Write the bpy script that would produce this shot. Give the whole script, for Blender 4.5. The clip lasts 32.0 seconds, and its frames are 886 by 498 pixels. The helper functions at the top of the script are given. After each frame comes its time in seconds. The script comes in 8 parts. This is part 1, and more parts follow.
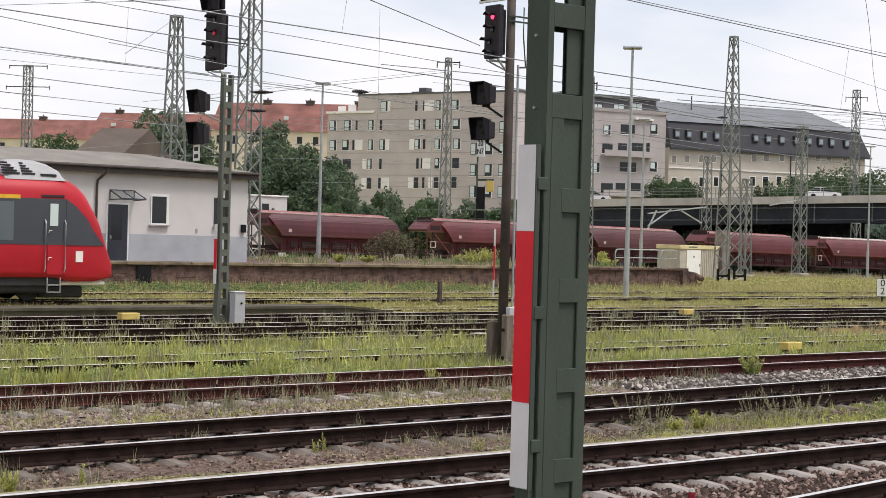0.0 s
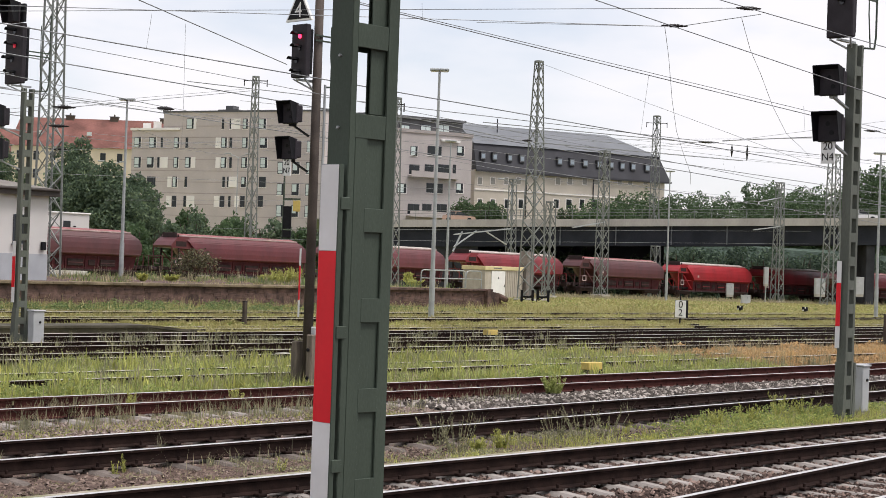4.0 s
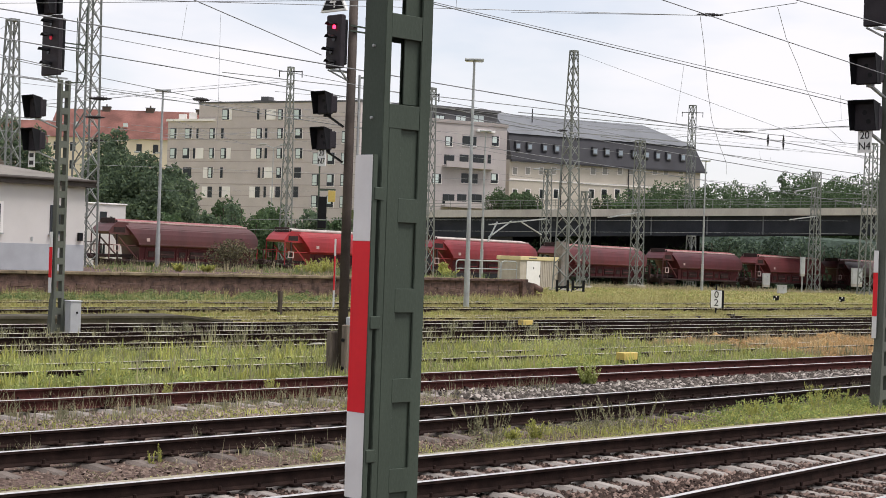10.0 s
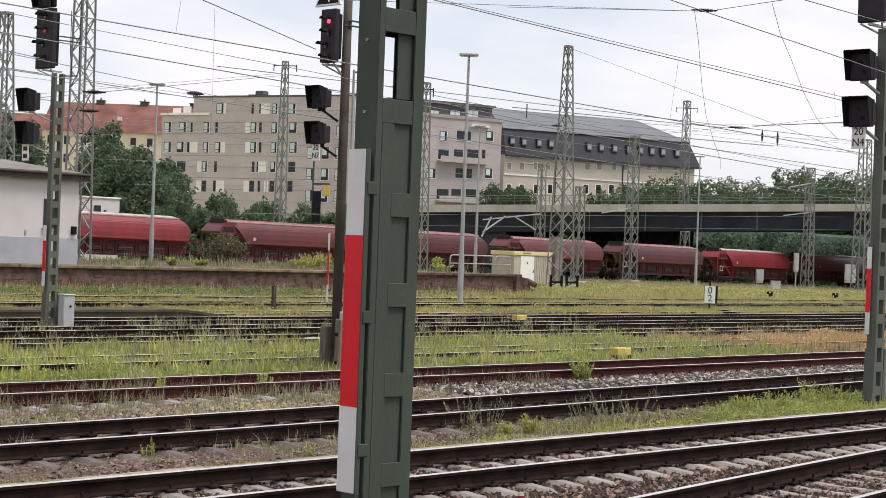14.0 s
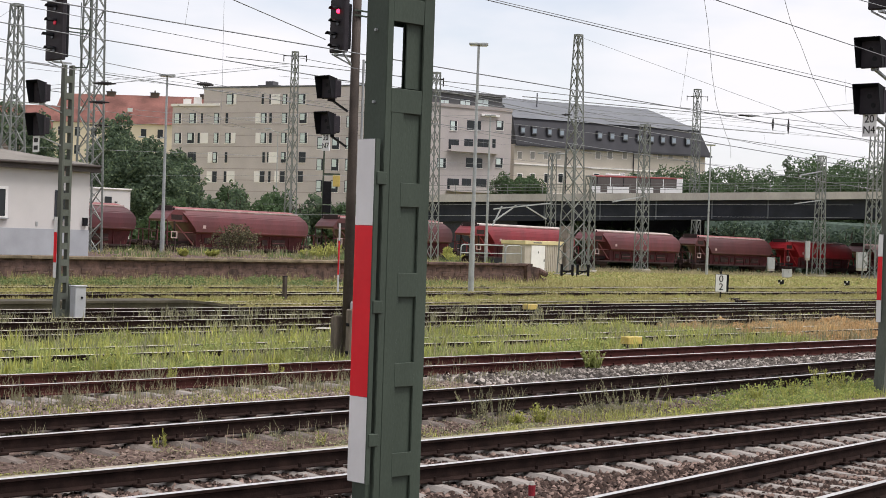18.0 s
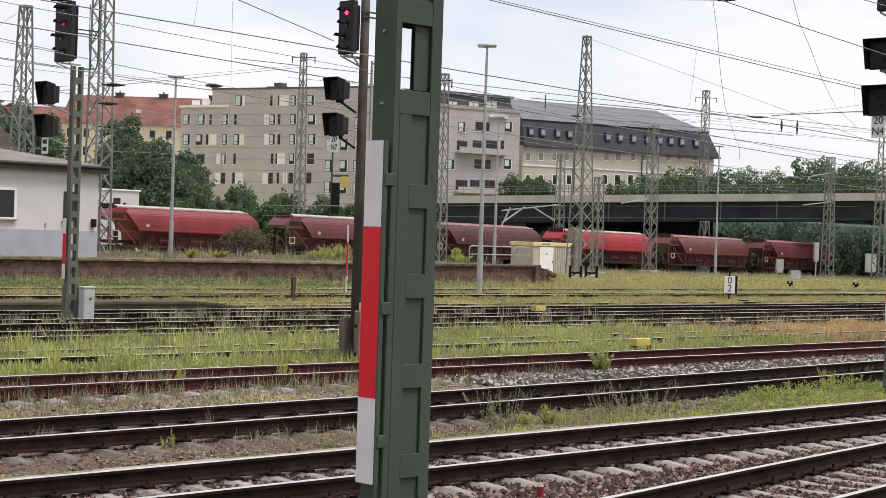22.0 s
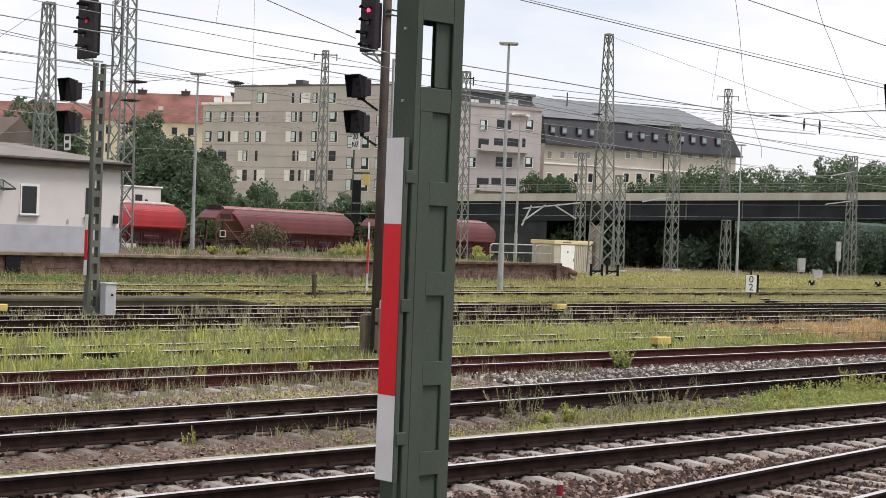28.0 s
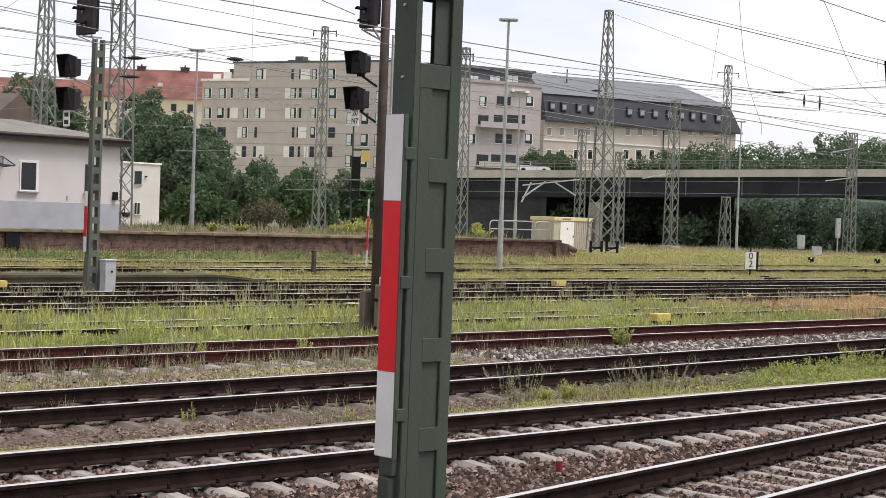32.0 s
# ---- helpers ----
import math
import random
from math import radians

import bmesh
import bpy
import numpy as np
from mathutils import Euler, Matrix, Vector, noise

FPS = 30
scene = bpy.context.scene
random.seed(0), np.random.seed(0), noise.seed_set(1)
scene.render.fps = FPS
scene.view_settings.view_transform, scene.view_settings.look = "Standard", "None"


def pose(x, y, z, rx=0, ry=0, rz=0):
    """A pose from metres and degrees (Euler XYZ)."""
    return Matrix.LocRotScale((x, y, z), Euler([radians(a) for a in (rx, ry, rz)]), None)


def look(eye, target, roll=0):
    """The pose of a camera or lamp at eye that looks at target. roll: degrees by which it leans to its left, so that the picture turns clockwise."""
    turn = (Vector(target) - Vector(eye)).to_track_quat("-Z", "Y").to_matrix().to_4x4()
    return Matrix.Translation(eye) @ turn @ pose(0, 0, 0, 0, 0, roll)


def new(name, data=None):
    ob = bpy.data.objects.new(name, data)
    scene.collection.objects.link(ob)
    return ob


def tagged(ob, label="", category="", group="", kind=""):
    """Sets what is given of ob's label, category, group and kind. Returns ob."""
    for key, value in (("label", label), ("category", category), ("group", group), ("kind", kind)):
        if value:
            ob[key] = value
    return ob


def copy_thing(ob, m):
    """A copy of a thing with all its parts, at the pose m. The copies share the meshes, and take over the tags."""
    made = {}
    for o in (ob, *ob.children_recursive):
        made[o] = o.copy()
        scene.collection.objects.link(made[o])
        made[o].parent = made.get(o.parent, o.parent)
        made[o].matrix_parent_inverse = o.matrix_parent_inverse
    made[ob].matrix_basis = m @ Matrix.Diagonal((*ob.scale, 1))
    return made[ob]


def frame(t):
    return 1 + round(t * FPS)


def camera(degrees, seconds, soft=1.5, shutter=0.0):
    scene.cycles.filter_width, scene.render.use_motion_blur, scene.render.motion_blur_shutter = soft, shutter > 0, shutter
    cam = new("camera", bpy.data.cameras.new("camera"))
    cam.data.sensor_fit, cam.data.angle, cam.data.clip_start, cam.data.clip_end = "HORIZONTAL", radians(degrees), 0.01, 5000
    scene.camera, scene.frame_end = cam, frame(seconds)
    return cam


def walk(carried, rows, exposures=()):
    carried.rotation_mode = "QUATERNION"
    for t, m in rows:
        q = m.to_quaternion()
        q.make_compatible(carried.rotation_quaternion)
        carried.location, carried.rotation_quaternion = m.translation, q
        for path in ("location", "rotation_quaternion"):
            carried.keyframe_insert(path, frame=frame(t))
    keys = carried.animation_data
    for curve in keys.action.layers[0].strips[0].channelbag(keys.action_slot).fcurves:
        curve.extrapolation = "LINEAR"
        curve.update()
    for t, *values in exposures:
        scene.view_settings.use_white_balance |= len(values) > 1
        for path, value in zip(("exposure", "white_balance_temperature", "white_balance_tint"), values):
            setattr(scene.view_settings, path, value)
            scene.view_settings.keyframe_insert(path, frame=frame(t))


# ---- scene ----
# World: metres, x runs along the railway tracks, y across them away from the platform, z = 0 at the railheads.
cam = camera(30.0, 32.0, soft=0.8)
ROWS = [
    (0, -0.020, 0.017, 2.350, 89.570, -1.561, -39.959),
    (0.5, -0.019, 0.016, 2.350, 89.584, -1.591, -40.401),
    (1, -0.017, 0.015, 2.350, 89.646, -1.706, -41.268),
    (1.5, -0.015, 0.013, 2.350, 89.728, -1.758, -42.227),
    (2, -0.012, 0.012, 2.350, 89.926, -1.864, -43.196),
    (2.5, -0.010, 0.010, 2.349, 90.031, -1.906, -44.320),
    (3, -0.008, 0.008, 2.349, 90.289, -1.999, -45.337),
    (3.5, -0.005, 0.005, 2.349, 90.409, -2.045, -46.170),
    (5.5, -0.002, 0.002, 2.350, 90.531, -1.965, -47.020),
    (6, -0.000, 0.000, 2.350, 90.372, -2.000, -46.713),
    (6.5, -0.000, 0.001, 2.349, 90.244, -2.042, -46.521),
    (7, -0.001, 0.001, 2.349, 90.153, -1.986, -46.302),
    (7.5, -0.001, 0.001, 2.349, 90.104, -1.936, -46.120),
    (8, -0.001, 0.001, 2.349, 89.992, -2.006, -45.884),
    (8.5, 0.000, -0.000, 2.349, 89.865, -1.932, -45.707),
    (9, 0.001, -0.001, 2.349, 89.932, -1.941, -45.556),
    (9.5, 0.001, -0.001, 2.349, 90.002, -1.929, -45.442),
    (10, 0.000, -0.000, 2.349, 90.092, -1.937, -45.439),
    (10.5, 0.001, -0.001, 2.349, 90.162, -1.988, -45.434),
    (11, 0.002, -0.002, 2.349, 90.139, -1.946, -45.399),
    (11.5, 0.004, -0.004, 2.349, 90.146, -1.951, -45.644),
    (12, 0.005, -0.005, 2.349, 90.086, -1.950, -45.640),
    (12.5, 0.005, -0.005, 2.349, 89.947, -1.989, -45.704),
    (13, 0.004, -0.005, 2.348, 89.968, -2.083, -45.701),
    (13.5, 0.004, -0.004, 2.348, 89.962, -2.134, -45.644),
    (15.5, 0.005, -0.005, 2.347, 89.580, -2.019, -45.617),
    (16, 0.006, -0.006, 2.347, 89.429, -1.990, -45.533),
    (16.5, 0.007, -0.007, 2.348, 89.487, -1.973, -45.351),
    (17, 0.007, -0.007, 2.349, 89.578, -1.912, -45.327),
    (17.5, 0.007, -0.007, 2.349, 89.575, -1.884, -45.363),
    (18, 0.008, -0.008, 2.348, 89.550, -1.863, -45.271),
    (18.5, 0.008, -0.008, 2.348, 89.586, -1.858, -45.290),
    (19, 0.007, -0.007, 2.349, 89.666, -1.861, -45.341),
    (19.5, 0.008, -0.008, 2.349, 89.730, -1.868, -45.414),
    (20, 0.008, -0.008, 2.349, 89.736, -1.876, -45.415),
    (20.5, 0.009, -0.009, 2.349, 89.721, -1.862, -45.259),
    (21, 0.009, -0.009, 2.349, 89.713, -1.896, -45.253),
    (21.5, 0.008, -0.009, 2.349, 89.603, -1.921, -45.178),
    (22, 0.008, -0.008, 2.348, 89.589, -1.878, -44.981),
    (22.5, 0.008, -0.008, 2.348, 89.505, -1.803, -44.826),
    (23, 0.008, -0.008, 2.348, 89.362, -1.885, -44.522),
    (23.5, 0.009, -0.009, 2.347, 89.287, -1.853, -44.417),
    (24, 0.009, -0.009, 2.347, 89.344, -1.794, -44.206),
    (24.5, 0.009, -0.009, 2.347, 89.438, -1.818, -43.759),
    (25, 0.009, -0.008, 2.347, 89.350, -1.857, -43.853),
    (25.5, 0.009, -0.009, 2.348, 89.363, -1.864, -43.918),
    (26, 0.009, -0.009, 2.348, 89.414, -1.850, -44.087),
    (26.5, 0.010, -0.009, 2.347, 89.467, -1.937, -44.194),
    (28.5, 0.011, -0.011, 2.347, 89.476, -2.116, -44.246),
    (29, 0.011, -0.011, 2.347, 89.437, -2.084, -44.271),
    (29.5, 0.010, -0.010, 2.347, 89.364, -2.135, -44.234),
    (30, 0.009, -0.009, 2.347, 89.196, -2.198, -44.226),
    (30.5, 0.010, -0.010, 2.347, 88.999, -2.258, -44.196),
    (31, 0.010, -0.010, 2.347, 88.855, -2.155, -44.169),
    (31.5, 0.010, -0.010, 2.347, 88.652, -2.133, -44.168),
    (32, 0.011, -0.011, 2.347, 88.677, -2.115, -44.263),
]
walk(cam, [(t, pose(x, y, z, rx, ry, rz)) for t, x, y, z, rx, ry, rz in ROWS], [(0.0, 0.28, 6450.0, 14.0), (12.0, 0.27, 6450.0, 14.0), (24.0, 0.29, 6450.0, 14.0), (28.0, 0.33, 6450.0, 14.0), (32.0, 0.36, 6450.0, 14.0)])

# ---- light: bright overcast day ----
VIEW_TURN = -46.7          # turn of the facades and the bridge, set square to the camera's view
SUN_ELEVATION, SUN_ROTATION = 64.0, 150.0


def make_world():
    w = bpy.data.worlds.new("overcast_sky")
    scene.world = w
    w.use_nodes = True
    nt = w.node_tree
    nt.nodes.clear()
    out = nt.nodes.new("ShaderNodeOutputWorld")
    bg_sky = nt.nodes.new("ShaderNodeBackground")
    bg_cloud = nt.nodes.new("ShaderNodeBackground")
    sky = nt.nodes.new("ShaderNodeTexSky")
    sky.sky_type = "NISHITA"
    sky.sun_disc = False
    sky.sun_elevation = radians(SUN_ELEVATION)
    sky.sun_rotation = radians(SUN_ROTATION)
    bg_sky.inputs["Strength"].default_value = 0.12
    nt.links.new(sky.outputs[0], bg_sky.inputs["Color"])
    bg_cloud.inputs["Color"].default_value = (0.985, 0.985, 1.0, 1)
    bg_cloud.inputs["Strength"].default_value = 0.83
    co = nt.nodes.new("ShaderNodeTexCoord")
    mp = nt.nodes.new("ShaderNodeMapping")
    mp.inputs["Scale"].default_value = (3.0, 3.0, 9.0)
    nz = nt.nodes.new("ShaderNodeTexNoise")
    nz.inputs["Scale"].default_value = 1.3
    nz.inputs["Detail"].default_value = 5.0
    nz.inputs["Roughness"].default_value = 0.55
    ramp = nt.nodes.new("ShaderNodeValToRGB")
    ramp.color_ramp.elements[0].position, ramp.color_ramp.elements[0].color = 0.34, (0.54, 0.54, 0.54, 1)
    ramp.color_ramp.elements[1].position, ramp.color_ramp.elements[1].color = 0.58, (1, 1, 1, 1)
    mix = nt.nodes.new("ShaderNodeMixShader")
    nt.links.new(co.outputs["Generated"], mp.inputs["Vector"])
    nt.links.new(mp.outputs[0], nz.inputs["Vector"])
    nt.links.new(nz.outputs[0], ramp.inputs[0])
    nt.links.new(ramp.outputs[0], mix.inputs[0])
    nt.links.new(bg_sky.outputs[0], mix.inputs[1])
    nt.links.new(bg_cloud.outputs[0], mix.inputs[2])
    nt.links.new(mix.outputs[0], out.inputs["Surface"])


make_world()
sun = new("sun", bpy.data.lights.new("sun", "SUN"))
sun.data.energy, sun.data.angle, sun.data.color = 2.75, radians(22), (1.0, 0.96, 0.9)
_az = radians(SUN_ROTATION)
_sd = Vector((math.sin(_az) * math.cos(radians(SUN_ELEVATION)), math.cos(_az) * math.cos(radians(SUN_ELEVATION)), math.sin(radians(SUN_ELEVATION))))
sun.matrix_world = look(tuple(_sd * 100), (0, 0, 0))


# ---- materials ----
def mat(name, color, rough=0.7, metal=0.0, var=0.25, scale=2.0, fine=30.0, bump=0.2, second=None, spot=0.5, rand=0.0, spec=0.3, emit=None, stretch=None):
    """A painted or mineral surface: base colour with coarse stains and fine grain, bump, and per-object variation."""
    m = bpy.data.materials.new(name)
    m.use_nodes = True
    nt = m.node_tree
    b = nt.nodes["Principled BSDF"]
    b.inputs["Roughness"].default_value, b.inputs["Metallic"].default_value = rough, metal
    b.inputs["Specular IOR Level"].default_value = spec
    co = nt.nodes.new("ShaderNodeTexCoord")
    src = co.outputs["Object"]
    if stretch:
        mp = nt.nodes.new("ShaderNodeMapping")
        mp.inputs["Scale"].default_value = stretch
        nt.links.new(src, mp.inputs["Vector"])
        src = mp.outputs[0]
    n1, n2 = nt.nodes.new("ShaderNodeTexNoise"), nt.nodes.new("ShaderNodeTexNoise")
    n1.inputs["Scale"].default_value, n1.inputs["Detail"].default_value = scale, 6.0
    n2.inputs["Scale"].default_value, n2.inputs["Detail"].default_value = fine, 4.0
    for n in (n1, n2):
        nt.links.new(src, n.inputs["Vector"])
    dark = second or tuple(c * (1 - var) for c in color)
    light = tuple(min(1.0, c * (1 + var * 0.6)) for c in color)
    ramp = nt.nodes.new("ShaderNodeValToRGB")
    e = ramp.color_ramp.elements
    e[0].position, e[0].color = spot - 0.18, (*dark, 1)
    e[1].position, e[1].color = spot + 0.2, (*light, 1)
    nt.links.new(n1.outputs[0], ramp.inputs[0])
    mix = nt.nodes.new("ShaderNodeMix")
    mix.data_type, mix.blend_type = "RGBA", "OVERLAY"
    mix.inputs[0].default_value = min(1.0, var * 1.2)
    nt.links.new(ramp.outputs[0], mix.inputs[6])
    nt.links.new(n2.outputs["Color"], mix.inputs[7])
    bw = nt.nodes.new("ShaderNodeRGBToBW")
    nt.links.new(n2.outputs["Color"], bw.inputs[0])
    nt.links.new(bw.outputs[0], mix.inputs[7])
    col = mix.outputs[2]
    if rand:
        oi = nt.nodes.new("ShaderNodeObjectInfo")
        hs = nt.nodes.new("ShaderNodeHueSaturation")
        mr = nt.nodes.new("ShaderNodeMapRange")
        mr.inputs["To Min"].default_value, mr.inputs["To Max"].default_value = 1 - rand, 1 + rand
        nt.links.new(oi.outputs["Random"], mr.inputs["Value"])
        nt.links.new(mr.outputs[0], hs.inputs["Value"])
        nt.links.new(col, hs.inputs["Color"])
        col = hs.outputs[0]
    nt.links.new(col, b.inputs["Base Color"])
    if bump:
        bp = nt.nodes.new("ShaderNodeBump")
        bp.inputs["Strength"].default_value = bump
        bp.inputs["Distance"].default_value = 0.02
        nt.links.new(n2.outputs[0], bp.inputs["Height"])
        nt.links.new(bp.outputs[0], b.inputs["Normal"])
    if emit:
        b.inputs["Emission Color"].default_value = (*emit[0], 1)
        b.inputs["Emission Strength"].default_value = emit[1]
    return m


def leaf_mat(name, color, rand_island=0.35, trans=0.25, dry=None):
    """Foliage: each leaf or blade a little different, slightly translucent."""
    m = bpy.data.materials.new(name)
    m.use_nodes = True
    nt = m.node_tree
    b = nt.nodes["Principled BSDF"]
    b.inputs["Roughness"].default_value = 0.65
    b.inputs["Specular IOR Level"].default_value = 0.2
    g = nt.nodes.new("ShaderNodeNewGeometry")
    ramp = nt.nodes.new("ShaderNodeValToRGB")
    e = ramp.color_ramp.elements
    lo = tuple(c * (1 - rand_island) for c in color)
    hi = dry or (color[0] * (1 + rand_island * 1.1), color[1] * (1 + rand_island * 0.8), color[2] * (1 + rand_island * 0.4))
    e[0].color, e[1].color = (*lo, 1), (*hi, 1)
    mid = ramp.color_ramp.elements.new(0.6)
    mid.color = (*color, 1)
    nt.links.new(g.outputs["Random Per Island"], ramp.inputs[0])
    n = nt.nodes.new("ShaderNodeTexNoise")
    n.inputs["Scale"].default_value = 0.35
    co = nt.nodes.new("ShaderNodeTexCoord")
    nt.links.new(co.outputs["Object"], n.inputs["Vector"])
    mix = nt.nodes.new("ShaderNodeMix")
    mix.data_type, mix.blend_type = "RGBA", "OVERLAY"
    mix.inputs[0].default_value = 0.45
    nt.links.new(ramp.outputs[0], mix.inputs[6])
    nt.links.new(n.outputs[0], mix.inputs[7])
    nt.links.new(mix.outputs[2], b.inputs["Base Color"])
    tr = nt.nodes.new("ShaderNodeBsdfTranslucent")
    nt.links.new(mix.outputs[2], tr.inputs["Color"])
    ms = nt.nodes.new("ShaderNodeMixShader")
    ms.inputs[0].default_value = trans
    out = nt.nodes["Material Output"]
    nt.links.new(b.outputs[0], ms.inputs[1])
    nt.links.new(tr.outputs[0], ms.inputs[2])
    nt.links.new(ms.outputs[0], out.inputs["Surface"])
    return m


def glass_mat(name, tint=(0.03, 0.04, 0.05), rough=0.06, spec=0.45):
    m = bpy.data.materials.new(name)
    m.use_nodes = True
    b = m.node_tree.nodes["Principled BSDF"]
    b.inputs["Base Color"].default_value = (*tint, 1)
    b.inputs["Roughness"].default_value = rough
    b.inputs["Specular IOR Level"].default_value = spec
    return m


M_MAST = mat("mast_green_paint", (0.053, 0.07, 0.053), 0.62, 0, 0.22, 2.2, 90, 0.06, stretch=(1, 1, 0.5), spec=0.22)
M_MAST_GREY = mat("mast_grey_green_paint", (0.115, 0.125, 0.105), 0.65, 0, 0.3, 1.6, 50, 0.15, stretch=(1, 1, 0.3), spec=0.2)
M_MAST_OLD = mat("mast_weathered_steel", (0.07, 0.055, 0.046), 0.75, 0, 0.35, 2.5, 40, 0.3)
M_WHITE_PLATE = mat("white_enamel", (0.7, 0.7, 0.69), 0.4, 0, 0.08, 3, 40, 0.02)
M_RED_PLATE = mat("red_enamel", (0.7, 0.014, 0.024), 0.4, 0, 0.1, 3, 40, 0.02)
M_BLACK = mat("black_paint", (0.01, 0.01, 0.012), 0.6, 0, 0.3, 4, 50, 0.05, spec=0.15)
M_GALV = mat("galvanised_steel", (0.36, 0.38, 0.38), 0.5, 0.35, 0.2, 2.0, 30, 0.1)
M_LATTICE = mat("lattice_grey_paint", (0.2, 0.215, 0.2), 0.6, 0.1, 0.25, 1.0, 30, 0.1)
M_WIRE = mat("wire", (0.2, 0.21, 0.215), 0.5, 0.3, 0.2, 1.0, 10, 0.0)
M_INSUL = mat("insulator_brown", (0.015, 0.012, 0.012), 0.5, 0, 0.2, 5, 30, 0.0)
M_CABINET = mat("cabinet_grey", (0.42, 0.43, 0.44), 0.5, 0, 0.12, 2, 40, 0.05)
M_RUST = mat("rail_rust", (0.026, 0.016, 0.0135), 0.85, 0, 0.35, 6, 60, 0.4, second=(0.014, 0.009, 0.008), spec=0.05)
M_RUST_RED = mat("rail_rust_red", (0.058, 0.021, 0.018), 0.85, 0, 0.35, 6, 60, 0.4, spec=0.08)
M_RAILTOP = mat("rail_polished_head", (0.62, 0.61, 0.6), 0.38, 0.7, 0.1, 3, 20, 0.0)
M_RAILTOP_OLD = mat("rail_dull_head", (0.6, 0.57, 0.48), 0.5, 0.1, 0.25, 3, 20, 0.05)
M_CONCRETE = mat("sleeper_concrete", (0.29, 0.262, 0.24), 0.9, 0, 0.25, 5, 50, 0.3, rand=0.15)
M_CONCRETE_OLD = mat("stained_sleeper_concrete", (0.15, 0.125, 0.11), 0.95, 0, 0.4, 5, 50, 0.4, rand=0.2)
M_KERB = mat("kerb_concrete", (0.38, 0.36, 0.32), 0.9, 0, 0.2, 2, 40, 0.3)
M_WALLSTONE = mat("old_platform_wall", (0.125, 0.078, 0.064), 0.95, 0, 0.55, 2.4, 14, 0.9, second=(0.042, 0.028, 0.024))
M_COPING = mat("weathered_coping", (0.19, 0.15, 0.1), 0.95, 0, 0.5, 1.4, 16, 0.4)
M_PLASTER = mat("white_plaster", (0.575, 0.555, 0.54), 0.9, 0, 0.06, 0.7, 20, 0.15)
M_PLINTH = mat("grey_plinth_paint", (0.37, 0.385, 0.41), 0.85, 0, 0.1, 1.2, 30, 0.2)
M_ROOFFELT = mat("roofing_felt", (0.20, 0.185, 0.165), 0.95, 0, 0.2, 0.8, 20, 0.3)
M_FASCIA = mat("brown_fascia", (0.06, 0.05, 0.045), 0.7, 0, 0.2, 2, 30, 0.1)
M_FRAME_WHITE = mat("white_frame", (0.75, 0.74, 0.72), 0.5, 0, 0.05, 3, 30, 0.02)
M_FRAME_DARK = mat("dark_frame", (0.035, 0.04, 0.05), 0.5, 0, 0.1, 3, 30, 0.02)
M_GLASS = glass_mat("window_glass", (0.022, 0.026, 0.028), 0.08, 0.3)
# The pale base colour stands in for sky reflected in the panes.
M_GLASS_SKY = glass_mat("window_glass_sky_painted", (0.56, 0.64, 0.62), 0.15, 0.5)
M_GLASS_DORMER = glass_mat("dormer_glass", (0.3, 0.36, 0.42), 0.2, 0.5)
M_GLASS_DUSTY = glass_mat("dusty_blind_glass", (0.24, 0.23, 0.21), 0.3, 0.4)
# Tint raised above the other train glass, standing in for reflected sky.
M_GLASS_SIDE = glass_mat("train_side_glass_sky_tint", (0.1, 0.12, 0.13), 0.12, 0.5)
M_GLASS_TRAIN = glass_mat("train_glass", (0.05, 0.055, 0.065), 0.15, 0.5)



# ---- mesh helpers ----
def part(name, bm, material, parent=None, label="", smooth=False):
    """Links a bmesh as one mesh object under a thing or a part."""
    me = bpy.data.meshes.new(name)
    bm.to_mesh(me)
    bm.free()
    mats = material if isinstance(material, (list, tuple)) else [material]
    for m in mats:
        me.materials.append(m)
    if smooth:
        for p in me.polygons:
            p.use_smooth = True
    ob = new(name, me)
    ob.parent = parent
    if label:
        tagged(ob, label)
    return ob


def shared(name, me, parent, m):
    ob = new(name, me)
    ob.parent = parent
    ob.matrix_basis = m
    return ob


def thing(name, x, y, z, rz=0.0, label="", category="", group="", kind=""):
    ob = new(name)
    ob.empty_display_size = 0.2
    ob.matrix_basis = pose(x, y, z, 0, 0, rz)
    return tagged(ob, label, category, group, kind)


def box(bm, x0, x1, y0, y1, z0, z1, bevel=0.0, mi=0):
    m = Matrix.Translation(((x0 + x1) / 2, (y0 + y1) / 2, (z0 + z1) / 2)) @ Matrix.Diagonal((abs(x1 - x0), abs(y1 - y0), abs(z1 - z0), 1))
    r = bmesh.ops.create_cube(bm, size=1, matrix=m)
    fs = {f for v in r["verts"] for f in v.link_faces}
    for f in fs:
        f.material_index = mi
    if bevel:
        es = list({e for v in r["verts"] for e in v.link_edges})
        out = bmesh.ops.bevel(bm, geom=es, offset=bevel, segments=1, affect="EDGES", profile=0.5)
        for f in out["faces"]:
            f.material_index = mi
    return bm


def bx(*a, **k):
    return box(bmesh.new(), *a, **k)


def rod(bm, p, q, r0, r1=None, n=8, mi=0):
    p, q = Vector(p), Vector(q)
    d = q - p
    m = Matrix.Translation((p + q) / 2) @ d.to_track_quat("Z", "Y").to_matrix().to_4x4()
    r = bmesh.ops.create_cone(bm, cap_ends=True, segments=n, radius1=r0, radius2=r0 if r1 is None else r1, depth=d.length, matrix=m)
    for f in {f for v in r["verts"] for f in v.link_faces}:
        f.material_index = mi
    return bm


def rd(*a, **k):
    return rod(bmesh.new(), *a, **k)


